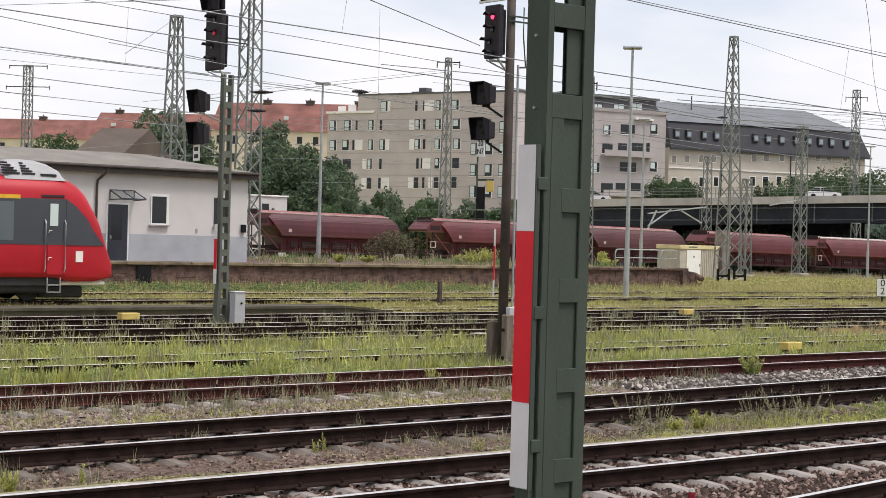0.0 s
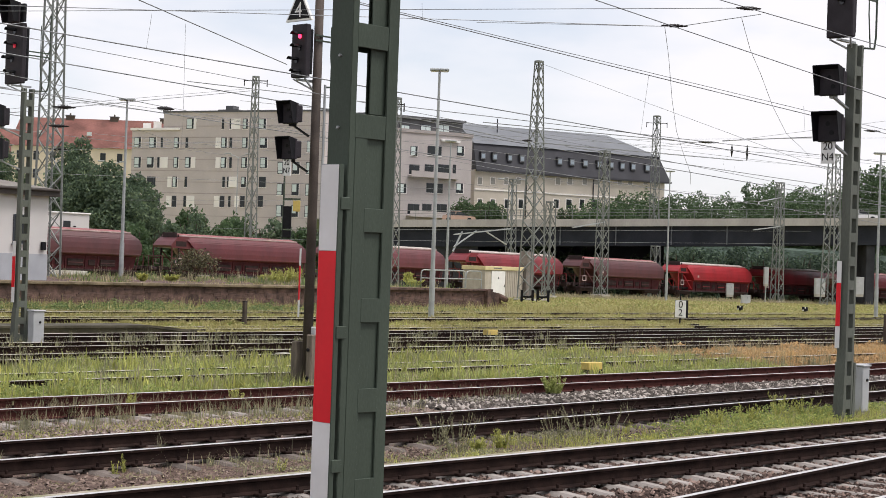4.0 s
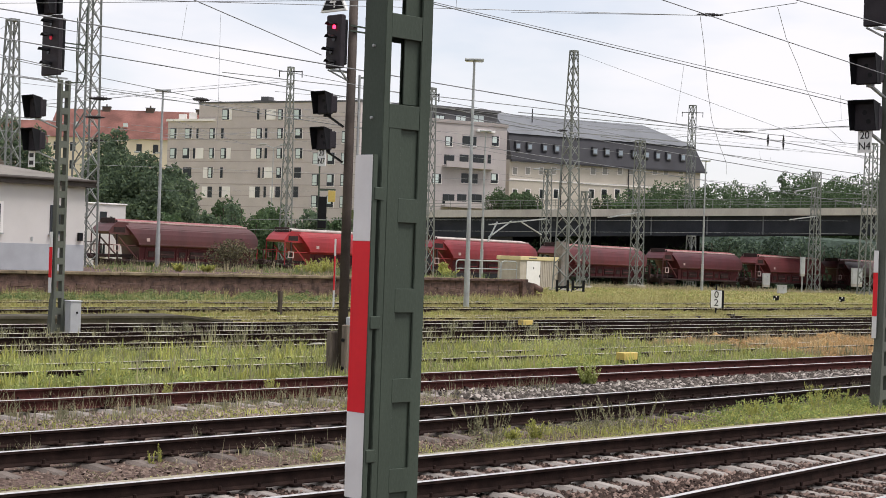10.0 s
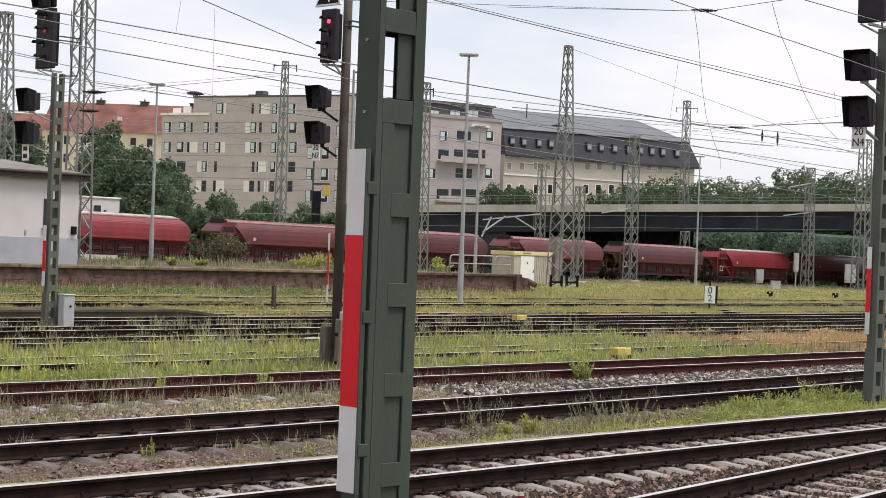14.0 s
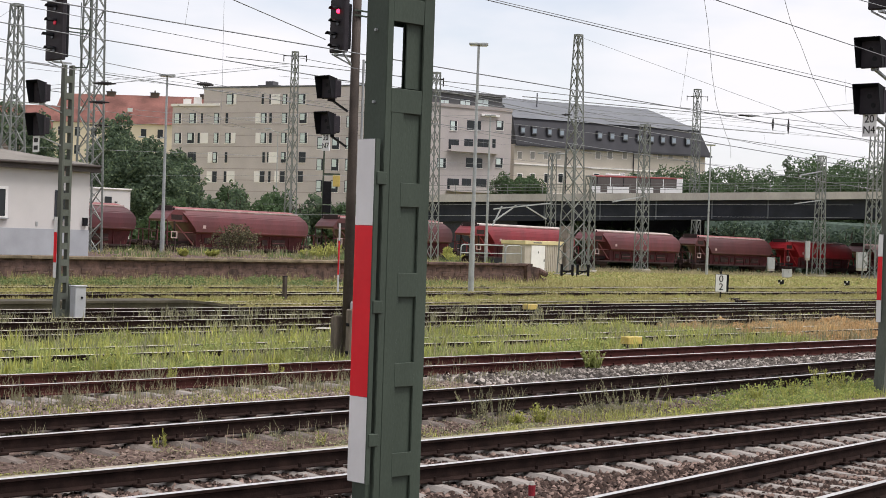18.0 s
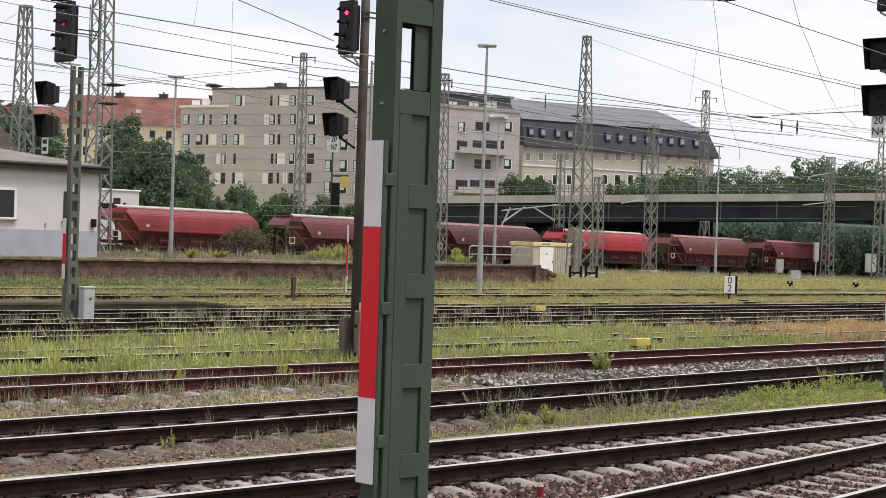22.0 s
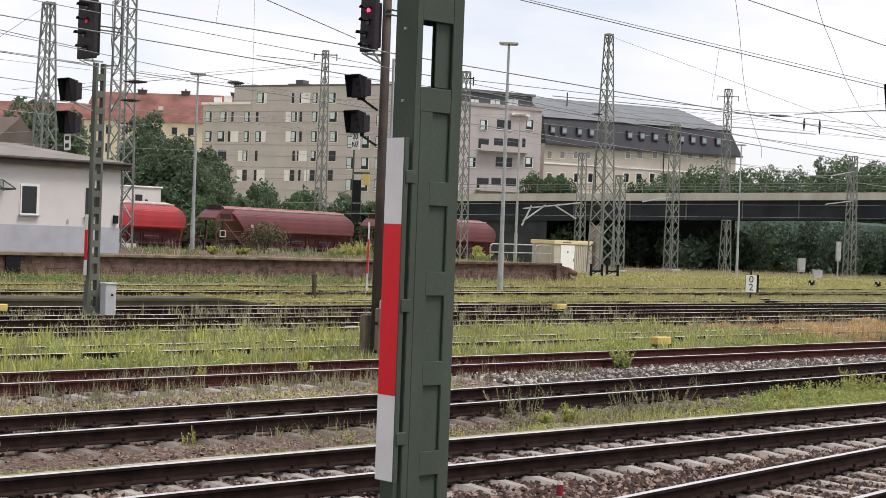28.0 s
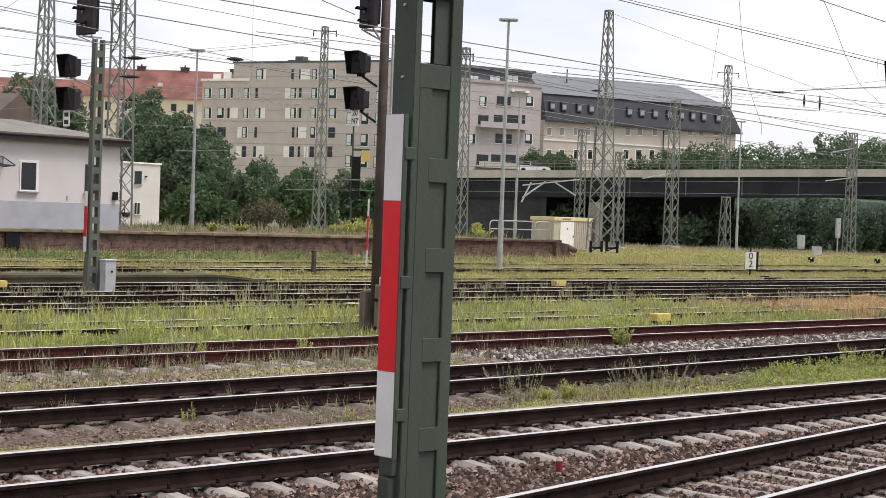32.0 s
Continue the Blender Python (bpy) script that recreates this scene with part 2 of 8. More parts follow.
def bar(bm, p, q, w, t, up=(0, 0, 1)):
    """A flat or square bar from p to q."""
    p, q = Vector(p), Vector(q)
    d = q - p
    z = d.normalized()
    x = Vector(up).cross(z)
    if x.length < 1e-4:
        x = Vector((1, 0, 0)).cross(z)
    x.normalize()
    y = z.cross(x)
    rot = Matrix((x, y, z)).transposed().to_4x4()
    m = Matrix.Translation((p + q) / 2) @ rot @ Matrix.Diagonal((w, t, d.length, 1))
    bmesh.ops.create_cube(bm, size=1, matrix=m)
    return bm


def prism(bm, prof, x0, x1, mi=0, axis="x"):
    """Extrudes a closed (y, z) outline along x (or an (x, z) outline along y)."""
    def P(c, a):
        return (c, a[0], a[1]) if axis == "x" else (a[0], c, a[1])
    a = [bm.verts.new(P(x0, p)) for p in prof]
    b = [bm.verts.new(P(x1, p)) for p in prof]
    n = len(prof)
    fs = [bm.faces.new((a[i], a[(i + 1) % n], b[(i + 1) % n], b[i])) for i in range(n)]
    fs += [bm.faces.new(a[::-1]), bm.faces.new(b)]
    for f in fs:
        f.material_index = mi
    bmesh.ops.recalc_face_normals(bm, faces=fs)
    return bm


def loft(bm, rings, mi=0, caps=True):
    vs = [[bm.verts.new(p) for p in r] for r in rings]
    n = len(rings[0])
    fs = []
    for a, b in zip(vs, vs[1:]):
        fs += [bm.faces.new((a[i], a[(i + 1) % n], b[(i + 1) % n], b[i])) for i in range(n)]
    if caps:
        fs += [bm.faces.new(vs[0][::-1]), bm.faces.new(vs[-1])]
    for f in fs:
        f.material_index = mi
    bmesh.ops.recalc_face_normals(bm, faces=fs)
    return fs


def tube(bm, pts, r, n=6):
    """A bent pipe or wire through the points."""
    pts = [Vector(p) for p in pts]
    rings = []
    for i, p in enumerate(pts):
        d = (pts[min(i + 1, len(pts) - 1)] - pts[max(i - 1, 0)]).normalized()
        x = d.cross(Vector((0, 0, 1)))
        if x.length < 1e-3:
            x = Vector((1, 0, 0))
        x.normalize()
        y = d.cross(x)
        rings.append([p + x * (r * math.cos(2 * math.pi * k / n)) + y * (r * math.sin(2 * math.pi * k / n)) for k in range(n)])
    loft(bm, rings)
    return bm


def raw(name, verts, faces, material, parent=None):
    me = bpy.data.meshes.new(name)
    me.from_pydata(verts, [], faces)
    for m in (material if isinstance(material, (list, tuple)) else [material]):
        me.materials.append(m)
    ob = new(name, me)
    ob.parent = parent
    return ob


def letters(name, text, size, m, parent, place, label=""):
    """Raised lettering as a mesh, from the built-in font."""
    cu = bpy.data.curves.new(name, "FONT")
    cu.body, cu.size, cu.align_x, cu.align_y, cu.extrude = text, size, "CENTER", "CENTER", 0.003
    tmp = bpy.data.objects.new(name, cu)
    scene.collection.objects.link(tmp)
    me = bpy.data.meshes.new_from_object(tmp.evaluated_get(bpy.context.evaluated_depsgraph_get()))
    bpy.data.objects.remove(tmp)
    me.materials.clear()
    me.materials.append(m)
    ob = new(name, me)
    ob.parent = parent
    ob.matrix_basis = place
    if label:
        tagged(ob, label)
    return ob


def view_xy(x, d):
    """World x, y of a place x metres to the right of and d metres ahead of the camera's main line of sight."""
    a = radians(90 + VIEW_TURN)
    return (x * math.sin(a) + d * math.cos(a), -x * math.cos(a) + d * math.sin(a))


# ---- ground ----
def freight_rail_z(u):
    return 0.05 - 0.0088 * (min(max(u, 40), 230) - 76)


def ground_z(u, v):
    far = freight_rail_z(u) - 0.24
    k = min(max((v - 66) / 34, 0), 1)
    k = k * k * (3 - 2 * k)
    return -0.24 * (1 - k) + far * k


def ground_material():
    m = bpy.data.materials.new("yard_ground")
    m.use_nodes = True
    nt = m.node_tree
    b = nt.nodes["Principled BSDF"]
    b.inputs["Roughness"].default_value, b.inputs["Specular IOR Level"].default_value = 0.95, 0.1
    g = nt.nodes.new("ShaderNodeNewGeometry")
    sep = nt.nodes.new("ShaderNodeSeparateXYZ")
    nt.links.new(g.outputs["Position"], sep.inputs[0])
    big, mid, vor = nt.nodes.new("ShaderNodeTexNoise"), nt.nodes.new("ShaderNodeTexNoise"), nt.nodes.new("ShaderNodeTexVoronoi")
    big.inputs["Scale"].default_value, mid.inputs["Scale"].default_value, vor.inputs["Scale"].default_value = 0.35, 4.0, 18.0
    big.inputs["Detail"].default_value = mid.inputs["Detail"].default_value = 6.0
    for n in (big, mid, vor):
        nt.links.new(g.outputs["Position"], n.inputs["Vector"])
    jit = nt.nodes.new("ShaderNodeMath")
    jit.operation = "MULTIPLY_ADD"
    jit.inputs[1].default_value = 7.0
    nt.links.new(big.outputs[0], jit.inputs[0])
    nt.links.new(sep.outputs["Y"], jit.inputs[2])
    far = nt.nodes.new("ShaderNodeMapRange")
    far.inputs["From Min"].default_value, far.inputs["From Max"].default_value = 24.0, 29.0
    nt.links.new(jit.outputs[0], far.inputs["Value"])
    stone = nt.nodes.new("ShaderNodeValToRGB")
    stone.color_ramp.elements[0].color, stone.color_ramp.elements[1].color = (0.085, 0.064, 0.054, 1), (0.31, 0.25, 0.215, 1)
    nt.links.new(vor.outputs["Color"], stone.inputs[0])
    soil = nt.nodes.new("ShaderNodeValToRGB")
    e = soil.color_ramp.elements
    e[0].position, e[0].color = 0.35, (0.21, 0.22, 0.08, 1)
    e[1].position, e[1].color = 0.66, (0.42, 0.375, 0.18, 1)
    nt.links.new(mid.outputs[0], soil.inputs[0])
    mix = nt.nodes.new("ShaderNodeMix")
    mix.data_type = "RGBA"
    nt.links.new(far.outputs[0], mix.inputs[0])
    nt.links.new(stone.outputs[0], mix.inputs[6])
    nt.links.new(soil.outputs[0], mix.inputs[7])
    band = nt.nodes.new("ShaderNodeValToRGB")
    jit2 = nt.nodes.new("ShaderNodeMath")
    jit2.operation = "MULTIPLY_ADD"
    jit2.inputs[1].default_value = 2.0
    nt.links.new(big.outputs[0], jit2.inputs[0])
    nt.links.new(sep.outputs["Y"], jit2.inputs[2])
    span = nt.nodes.new("ShaderNodeMapRange")
    span.inputs["From Min"].default_value, span.inputs["From Max"].default_value = 30.0, 42.0
    nt.links.new(jit2.outputs[0], span.inputs["Value"])
    e = band.color_ramp.elements
    e[0].position, e[0].color = 0.50, (0, 0, 0, 1)
    e[1].position, e[1].color = 0.58, (1, 1, 1, 1)
    for q, c in ((0.84, 1), (0.92, 0)):
        k = band.color_ramp.elements.new(q)
        k.color = (c, c, c, 1)
    nt.links.new(span.outputs[0], band.inputs[0])
    mix2 = nt.nodes.new("ShaderNodeMix")
    mix2.data_type = "RGBA"
    nt.links.new(band.outputs[0], mix2.inputs[0])
    nt.links.new(mix.outputs[2], mix2.inputs[6])
    dark = nt.nodes.new("ShaderNodeValToRGB")
    dark.color_ramp.elements[0].color, dark.color_ramp.elements[1].color = (0.03, 0.024, 0.02, 1), (0.11, 0.09, 0.075, 1)
    nt.links.new(vor.outputs["Color"], dark.inputs[0])
    nt.links.new(dark.outputs[0], mix2.inputs[7])
    near = nt.nodes.new("ShaderNodeMapRange")
    near.inputs["From Min"].default_value, near.inputs["From Max"].default_value = 18.6, 19.6
    near.inputs["To Min"].default_value, near.inputs["To Max"].default_value = 1.0, 0.0
    nt.links.new(jit2.outputs[0], near.inputs["Value"])
    mix3 = nt.nodes.new("ShaderNodeMix")
    mix3.data_type = "RGBA"
    nt.links.new(near.outputs[0], mix3.inputs[0])
    nt.links.new(mix2.outputs[2], mix3.inputs[6])
    mulch = nt.nodes.new("ShaderNodeValToRGB")
    mulch.color_ramp.elements[0].color, mulch.color_ramp.elements[1].color = (0.05, 0.034, 0.029, 1), (0.19, 0.135, 0.112, 1)
    nt.links.new(vor.outputs["Color"], mulch.inputs[0])
    nt.links.new(mulch.outputs[0], mix3.inputs[7])
    nt.links.new(mix3.outputs[2], b.inputs["Base Color"])
    bp = nt.nodes.new("ShaderNodeBump")
    bp.inputs["Strength"].default_value, bp.inputs["Distance"].default_value = 0.8, 0.04
    nt.links.new(vor.outputs["Distance"], bp.inputs["Height"])
    nt.links.new(bp.outputs[0], b.inputs["Normal"])
    return m


def make_ground():
    us = np.concatenate([[-2500, -900, -300, -120, -60, -30, -15], np.arange(-8, 60, 1.0), np.arange(60, 260, 6.0), [280, 340, 500, 900, 2500]])
    vs = np.concatenate([[-2500, -900, -300, -120, -60, -30, -15], np.arange(-8, 70, 1.0), np.arange(70, 140, 5.0), [160, 200, 260, 340, 500, 900, 2500]])
    verts = [(u, v, ground_z(u, v) - (0.035 if v < 13.6 else 0.0) + (0.03 * noise.noise((u * 0.6, v * 0.6, 0)) if 0 < u < 60 and 0 < v < 70 else 0)) for v in vs for u in us]
    n = len(us)
    faces = [(j * n + i, j * n + i + 1, (j + 1) * n + i + 1, (j + 1) * n + i) for j in range(len(vs) - 1) for i in range(n - 1)]
    tagged(raw("ground", verts, faces, ground_material()), "railway yard ground with gravel and grass", "ground", kind="structure")


make_ground()

# ---- tracks ----
RAIL = [(-0.075, -0.172), (0.075, -0.172), (0.075, -0.16), (0.012, -0.14), (0.009, -0.045), (0.036, -0.033), (0.036, -0.004), (0.028, 0.0), (-0.028, 0.0), (-0.036, -0.004), (-0.036, -0.033), (-0.009, -0.045), (-0.012, -0.14), (-0.075, -0.16)]


def rail_mesh(path, off, zf):
    """A rail swept along path(u) -> v; the running surface takes the second material."""
    bm = bmesh.new()
    us = path["us"]
    rings = []
    for u in us:
        s = (path["f"](u + 0.1) - path["f"](u - 0.1)) / 0.2
        nx, ny = -s / math.hypot(1, s), 1 / math.hypot(1, s)
        v = path["f"](u)
        rings.append([(u + nx * (off + y), v + ny * (off + y), z + zf(u)) for y, z in RAIL])
    fs = loft(bm, rings)
    k = len(RAIL)
    for i, f in enumerate(fs[:k * (len(us) - 1)]):
        if i % k in (6, 7, 8):
            f.material_index = 1
    return bm


def sleeper_mesh(material, length=2.6, drop=0.0):
    """Prestressed concrete sleeper: trapezoid section, slimmer and lower in the middle."""
    bm = bmesh.new()
    rings = []
    h = length / 2
    for y, w, z in ((-h, 0.065, -0.235 + drop), (-h + 0.08, 0.08, -0.2 + drop * 0.4), (-h + 0.4, 0.085, -0.178), (-0.35, 0.068, -0.205), (0.35, 0.068, -0.205), (h - 0.4, 0.085, -0.178), (h - 0.08, 0.08, -0.2), (h, 0.065, -0.235)):
        rings.append([(-w - 0.045, y, -0.36), (w + 0.045, y, -0.36), (w + 0.03, y, z - 0.05), (w - 0.02, y, z), (-w + 0.02, y, z), (-w - 0.03, y, z - 0.05)])
    loft(bm, rings)
    me = bpy.data.meshes.new("sleeper")
    bm.to_mesh(me)
    bm.free()
    me.materials.append(material)
    return me


def clip_mesh():
    """Rail fastening: ribbed plate with two bolts and clips."""
    bm = bmesh.new()
    for s in (-1, 1):
        box(bm, -0.06, 0.06, s * 0.115 - 0.045, s * 0.115 + 0.045, -0.185, -0.15, 0.008)
        rod(bm, (0, s * 0.115, -0.15), (0, s * 0.115, -0.105), 0.018, n=6)
    return bm


SLEEPER, SLEEPER_OLD, SLEEPER_PROUD = sleeper_mesh(M_CONCRETE), sleeper_mesh(M_CONCRETE_OLD), sleeper_mesh(M_CONCRETE, 2.7, 0.04)


def straight(v, u0, u1, step=20.0):
    return {"f": lambda u: v, "us": list(np.arange(u0, u1 + step, step))}


def curved(f, u0, u1, step=1.5):
    return {"f": f, "us": list(np.arange(u0, u1 + step, step))}


def track(label, path, zf=lambda u: 0.0, worn=False, sleepers=None, web=None, sleeper=None):
    t = tagged(new("railway_track"), label, "railway track", "tracks of the yard", "structure")
    for off in (-0.752, 0.752):
        part("rail", rail_mesh(path, off, zf), [web or M_RUST, M_RAILTOP_OLD if worn else M_RAILTOP], t)
    if sleepers:
        u0, u1, sp, sink = sleepers
        vs, fs = [], []
        cm = clip_mesh()
        cm.verts.ensure_lookup_table()
        cv = np.array([v.co for v in cm.verts])
        cf = [[v.index for v in f.verts] for f in cm.faces]
        cm.free()
        u, k = u0, 0
        while u < u1:
            v = path["f"](u)
            a = math.atan((path["f"](u + 0.1) - path["f"](u - 0.1)) / 0.2)
            j = random.uniform(-0.02, 0.02)
            shared("sleeper", sleeper or SLEEPER, t, pose(u + j, v + random.uniform(-0.03, 0.03), zf(u) - sink, 0, random.uniform(-0.6, 0.6), math.degrees(a)))
            for off in (-0.752, 0.752):
                q = cv + np.array((u + j - off * math.sin(a), v + off * math.cos(a), zf(u)))
                fs += [[i + len(vs) for i in f] for f in cf]
                vs += [tuple(p) for p in q]
            u += sp
            k += 1
        tagged(raw("rail_fastenings", vs, fs, M_RUST, t), kind="stuff")
    return t


TRACK_TWO = lambda u: 16.83 + 0.022 * (u - 10) + 0.0009 * (u - 10) ** 2 if u < 40 else 18.3 + 0.076 * (u - 40)
TRACK_ZERO = lambda u: 9.16 + 0.14 * (u - 13.84) - 0.0022 * (u - 13.84) ** 2 if u < 26 else 10.53 + 0.086 * (u - 26)
track("main track with polished rails on concrete sleepers", straight(12.69, -60, 260), sleepers=(3.2, 40, 0.515, 0.0))
track("curving siding of a turnout with polished rails", curved(TRACK_ZERO, -10, 60), sleepers=(8.0, 26, 0.515, 0.004))
track("second track with dark rusty rails in gravel", curved(TRACK_TWO, -12, 80), sleepers=(4.0, 40, 0.6, 0.008), sleeper=SLEEPER_OLD)
track("third track with reddish rusty rails", straight(21.85, -60, 260), web=M_RUST_RED, sleepers=(7.0, 56, 0.6, 0.004), sleeper=SLEEPER_PROUD)
for v, lab in ((26.25, "overgrown siding in tall grass"), (31.1, "rusty siding along the tall grass"), (35.0, "siding with dark rails"), (38.7, "siding beside the low platform edge")):
    track(lab, straight(v, -60, 260), worn=True)
track("overgrown track in the grass", straight(43.0, -60, 260), zf=lambda u: -0.06, worn=True)
track("track on which the red railcar stands", straight(48.5, -60, 260), worn=True)
track("overgrown track by the old platform", straight(55.2, -60, 260), zf=lambda u: -0.05, worn=True)
track("freight track behind the yard", {"f": lambda u: 106.5, "us": list(np.arange(-60, 320, 20.0))}, zf=freight_rail_z)


# ---- near signal post ----
def near_post():
    """Battened steel mast: two channels joined by plates, with a white-red-white plate on its side."""
    t = thing("signal_mast", 5.326, 5.652, -0.4, 0, "green-painted battened steel mast with a white-red-white plate", "signal mast")
    W, D, TOP = 0.294, 0.148, 5.2
    zc = 2.98 + 0.4

    def channel(x, s, lip):
        """A folded channel: web at x, flanges of width lip towards s."""
        ch = [(0, 0), (lip, 0), (lip, 0.011), (0.009, 0.011), (0.009, D - 0.011), (lip, D - 0.011), (lip, D), (0, D)]
        bm = bmesh.new()
        a = [bm.verts.new((x + s * px, py, 0)) for px, py in ch]
        b = [bm.verts.new((x + s * px, py, TOP)) for px, py in ch]
        n = len(ch)
        fs = [bm.faces.new((a[i], a[(i + 1) % n], b[(i + 1) % n], b[i])) for i in range(n)] + [bm.faces.new(a[::-1]), bm.faces.new(b)]
        bmesh.ops.recalc_face_normals(bm, faces=fs)
        bmesh.ops.bevel(bm, geom=[e for e in bm.edges if abs(e.verts[0].co.z - e.verts[1].co.z) > 1], offset=0.003, segments=2, affect="EDGES")
        part("channel", bm, M_MAST, t)
    channel(-0.016, 1, 0.042)
    channel(W, -1, 0.072)
    # battens, front and back: full width above the cover plate, short beside it
    for k in range(12):
        z = zc + 0.428 * (k - 8)
        x0, x1 = (0.02, W - 0.0725) if k >= 8 else (W * 0.335, W - 0.067)
        z -= 0.0 if k >= 8 else 0.015
        part("batten", bx(x0, x1, -0.0015, 0.006, z - 0.057, z + 0.057, 0.002), M_MAST, t)
        if k >= 8:
            part("batten", bx(0.02, W - 0.0725, D - 0.006, D + 0.004, z - 0.057, z + 0.057, 0.002), M_MAST, t)
    part("cover_plate", bx(0.0265, W * 0.36, 0.0003, 0.009, 0.1, zc - 0.05, 0.002), M_MAST, t)
    part("back_plate", bx(W * 0.3, W - 0.012, 0.014, 0.022, 0.1, zc - 0.05, 0.002), M_MAST, t)
    part("back_plate", bx(W * 0.44, W - 0.012, 0.02, 0.028, zc + 0.062, TOP, 0.002), M_MAST, t)
    for z in (zc + 0.33, zc - 0.01, zc + 0.75):
        part("bolt", rd((-0.028, D * 0.5, z), (-0.016, D * 0.5, z), 0.007, n=10), M_GALV, t, "galvanised bolt")
    z0, z1 = 1.18 + 0.4, 2.79 + 0.4
    h = (z1 - z0) / 4
    pl = part("mast_plate", bx(-0.062, -0.058, 0.008, 0.128, z0 - 0.003, z1 + 0.003), M_GALV, t, "white-red-white mast plate")
    for a, b, m in ((0, 1, M_WHITE_PLATE), (1, 3, M_RED_PLATE), (3, 4, M_WHITE_PLATE)):
        part("plate_field", bx(-0.066, -0.062, 0.008, 0.128, z0 + a * h, z0 + b * h - (0.002 if b < 4 else 0), 0.0), m, pl)
    part("plate_edge", bx(-0.066, -0.04, 0.0, 0.0075, z0 - 0.003, z1 + 0.003), M_MAST, pl, "folded dark edge strip")
    for z in (z0 + 0.2, (z0 + z1) / 2 + 0.02, z1 - 0.18):
        part("plate_clip", bx(-0.058, 0.004, -0.006, 0.03, z - 0.03, z + 0.03, 0.003), M_MAST, t)
    part("plate_bracket", bx(-0.05, -0.006, 0.02, 0.09, z0 - 0.09, z0 - 0.005, 0.004), M_MAST, t)
    part("conduit", bx(-0.06, -0.004, 0.03, 0.11, 0, z0 - 0.1, 0.006), M_MAST, t)
    bm = bmesh.new()
    box(bm, -0.1, W + 0.1, -0.12, D + 0.12, -0.05, 0.12, 0.02)
    part("footing", bm, M_KERB, t)


near_post()



# ---- signals ----
M_LENS_RED = mat("red_signal_light", (0.5, 0.01, 0.02), 0.3, emit=((1.0, 0.02, 0.06), 6.0), bump=0)
M_LENS_DIM = mat("red_signal_light_aside", (0.4, 0.01, 0.02), 0.3, emit=((1.0, 0.03, 0.08), 0.2), bump=0)
M_LENS_OFF = glass_mat("dark_lens", (0.02, 0.02, 0.025), 0.15)
M_LETTER = mat("black_lettering", (0.02, 0.02, 0.02), 0.6, bump=0)
M_SCREEN_DUST = mat("sun_faded_black", (0.033, 0.029, 0.034), 0.6, 0, 0.3, 3, 40, 0.05, spec=0.15)


M_TIMBER = mat("grey_timber", (0.17, 0.14, 0.11), 0.9, 0, 0.4, 3, 30, 0.4, stretch=(4, 4, 0.4))


def open_hood(parent, x, y, z, q, reach):
    """Screen plate with a flared hood, open towards -x: long above, short below, lens rows inside."""
    part("screen", bx(x - 0.09, x - 0.032, y - q - 0.014, y + q + 0.014, z - q - 0.014, z + q + 0.014, 0.008), M_SCREEN_DUST, parent)
    for dz in (-0.35, 0.35):
        part("lens", rd((x - 0.1, y + dz * 0.5 * q, z + dz * q), (x - 0.089, y + dz * 0.5 * q, z + dz * q), 0.2 * q, n=10), M_BLACK, parent)
    e, f = q + 0.002, q * 1.12
    x0, top, low = x - 0.076, x - 0.076 - reach, x - 0.076 - reach * 0.55
    bm = bmesh.new()
    for A, B, C, D in (((x0, -e, e), (x0, e, e), (top, f, f * 1.08), (top, -f, f * 1.08)), ((x0, -e, -e), (x0, e, -e), (low, f, -f * 0.95), (low, -f, -f * 0.95)),
                       ((x0, -e, e), (x0, -e, -e), (low, -f, -f * 0.95), (top, -f, f * 1.08)), ((x0, e, e), (x0, e, -e), (low, f, -f * 0.95), (top, f, f * 1.08))):
        a = [Vector((p[0], y + p[1], z + p[2])) for p in (A, B, C, D)]
        n = (a[1] - a[0]).cross(a[2] - a[0]).normalized() * 0.012
        loft(bm, [a, [p + n for p in a]])
    return part("hood", bm, M_BLACK, parent)


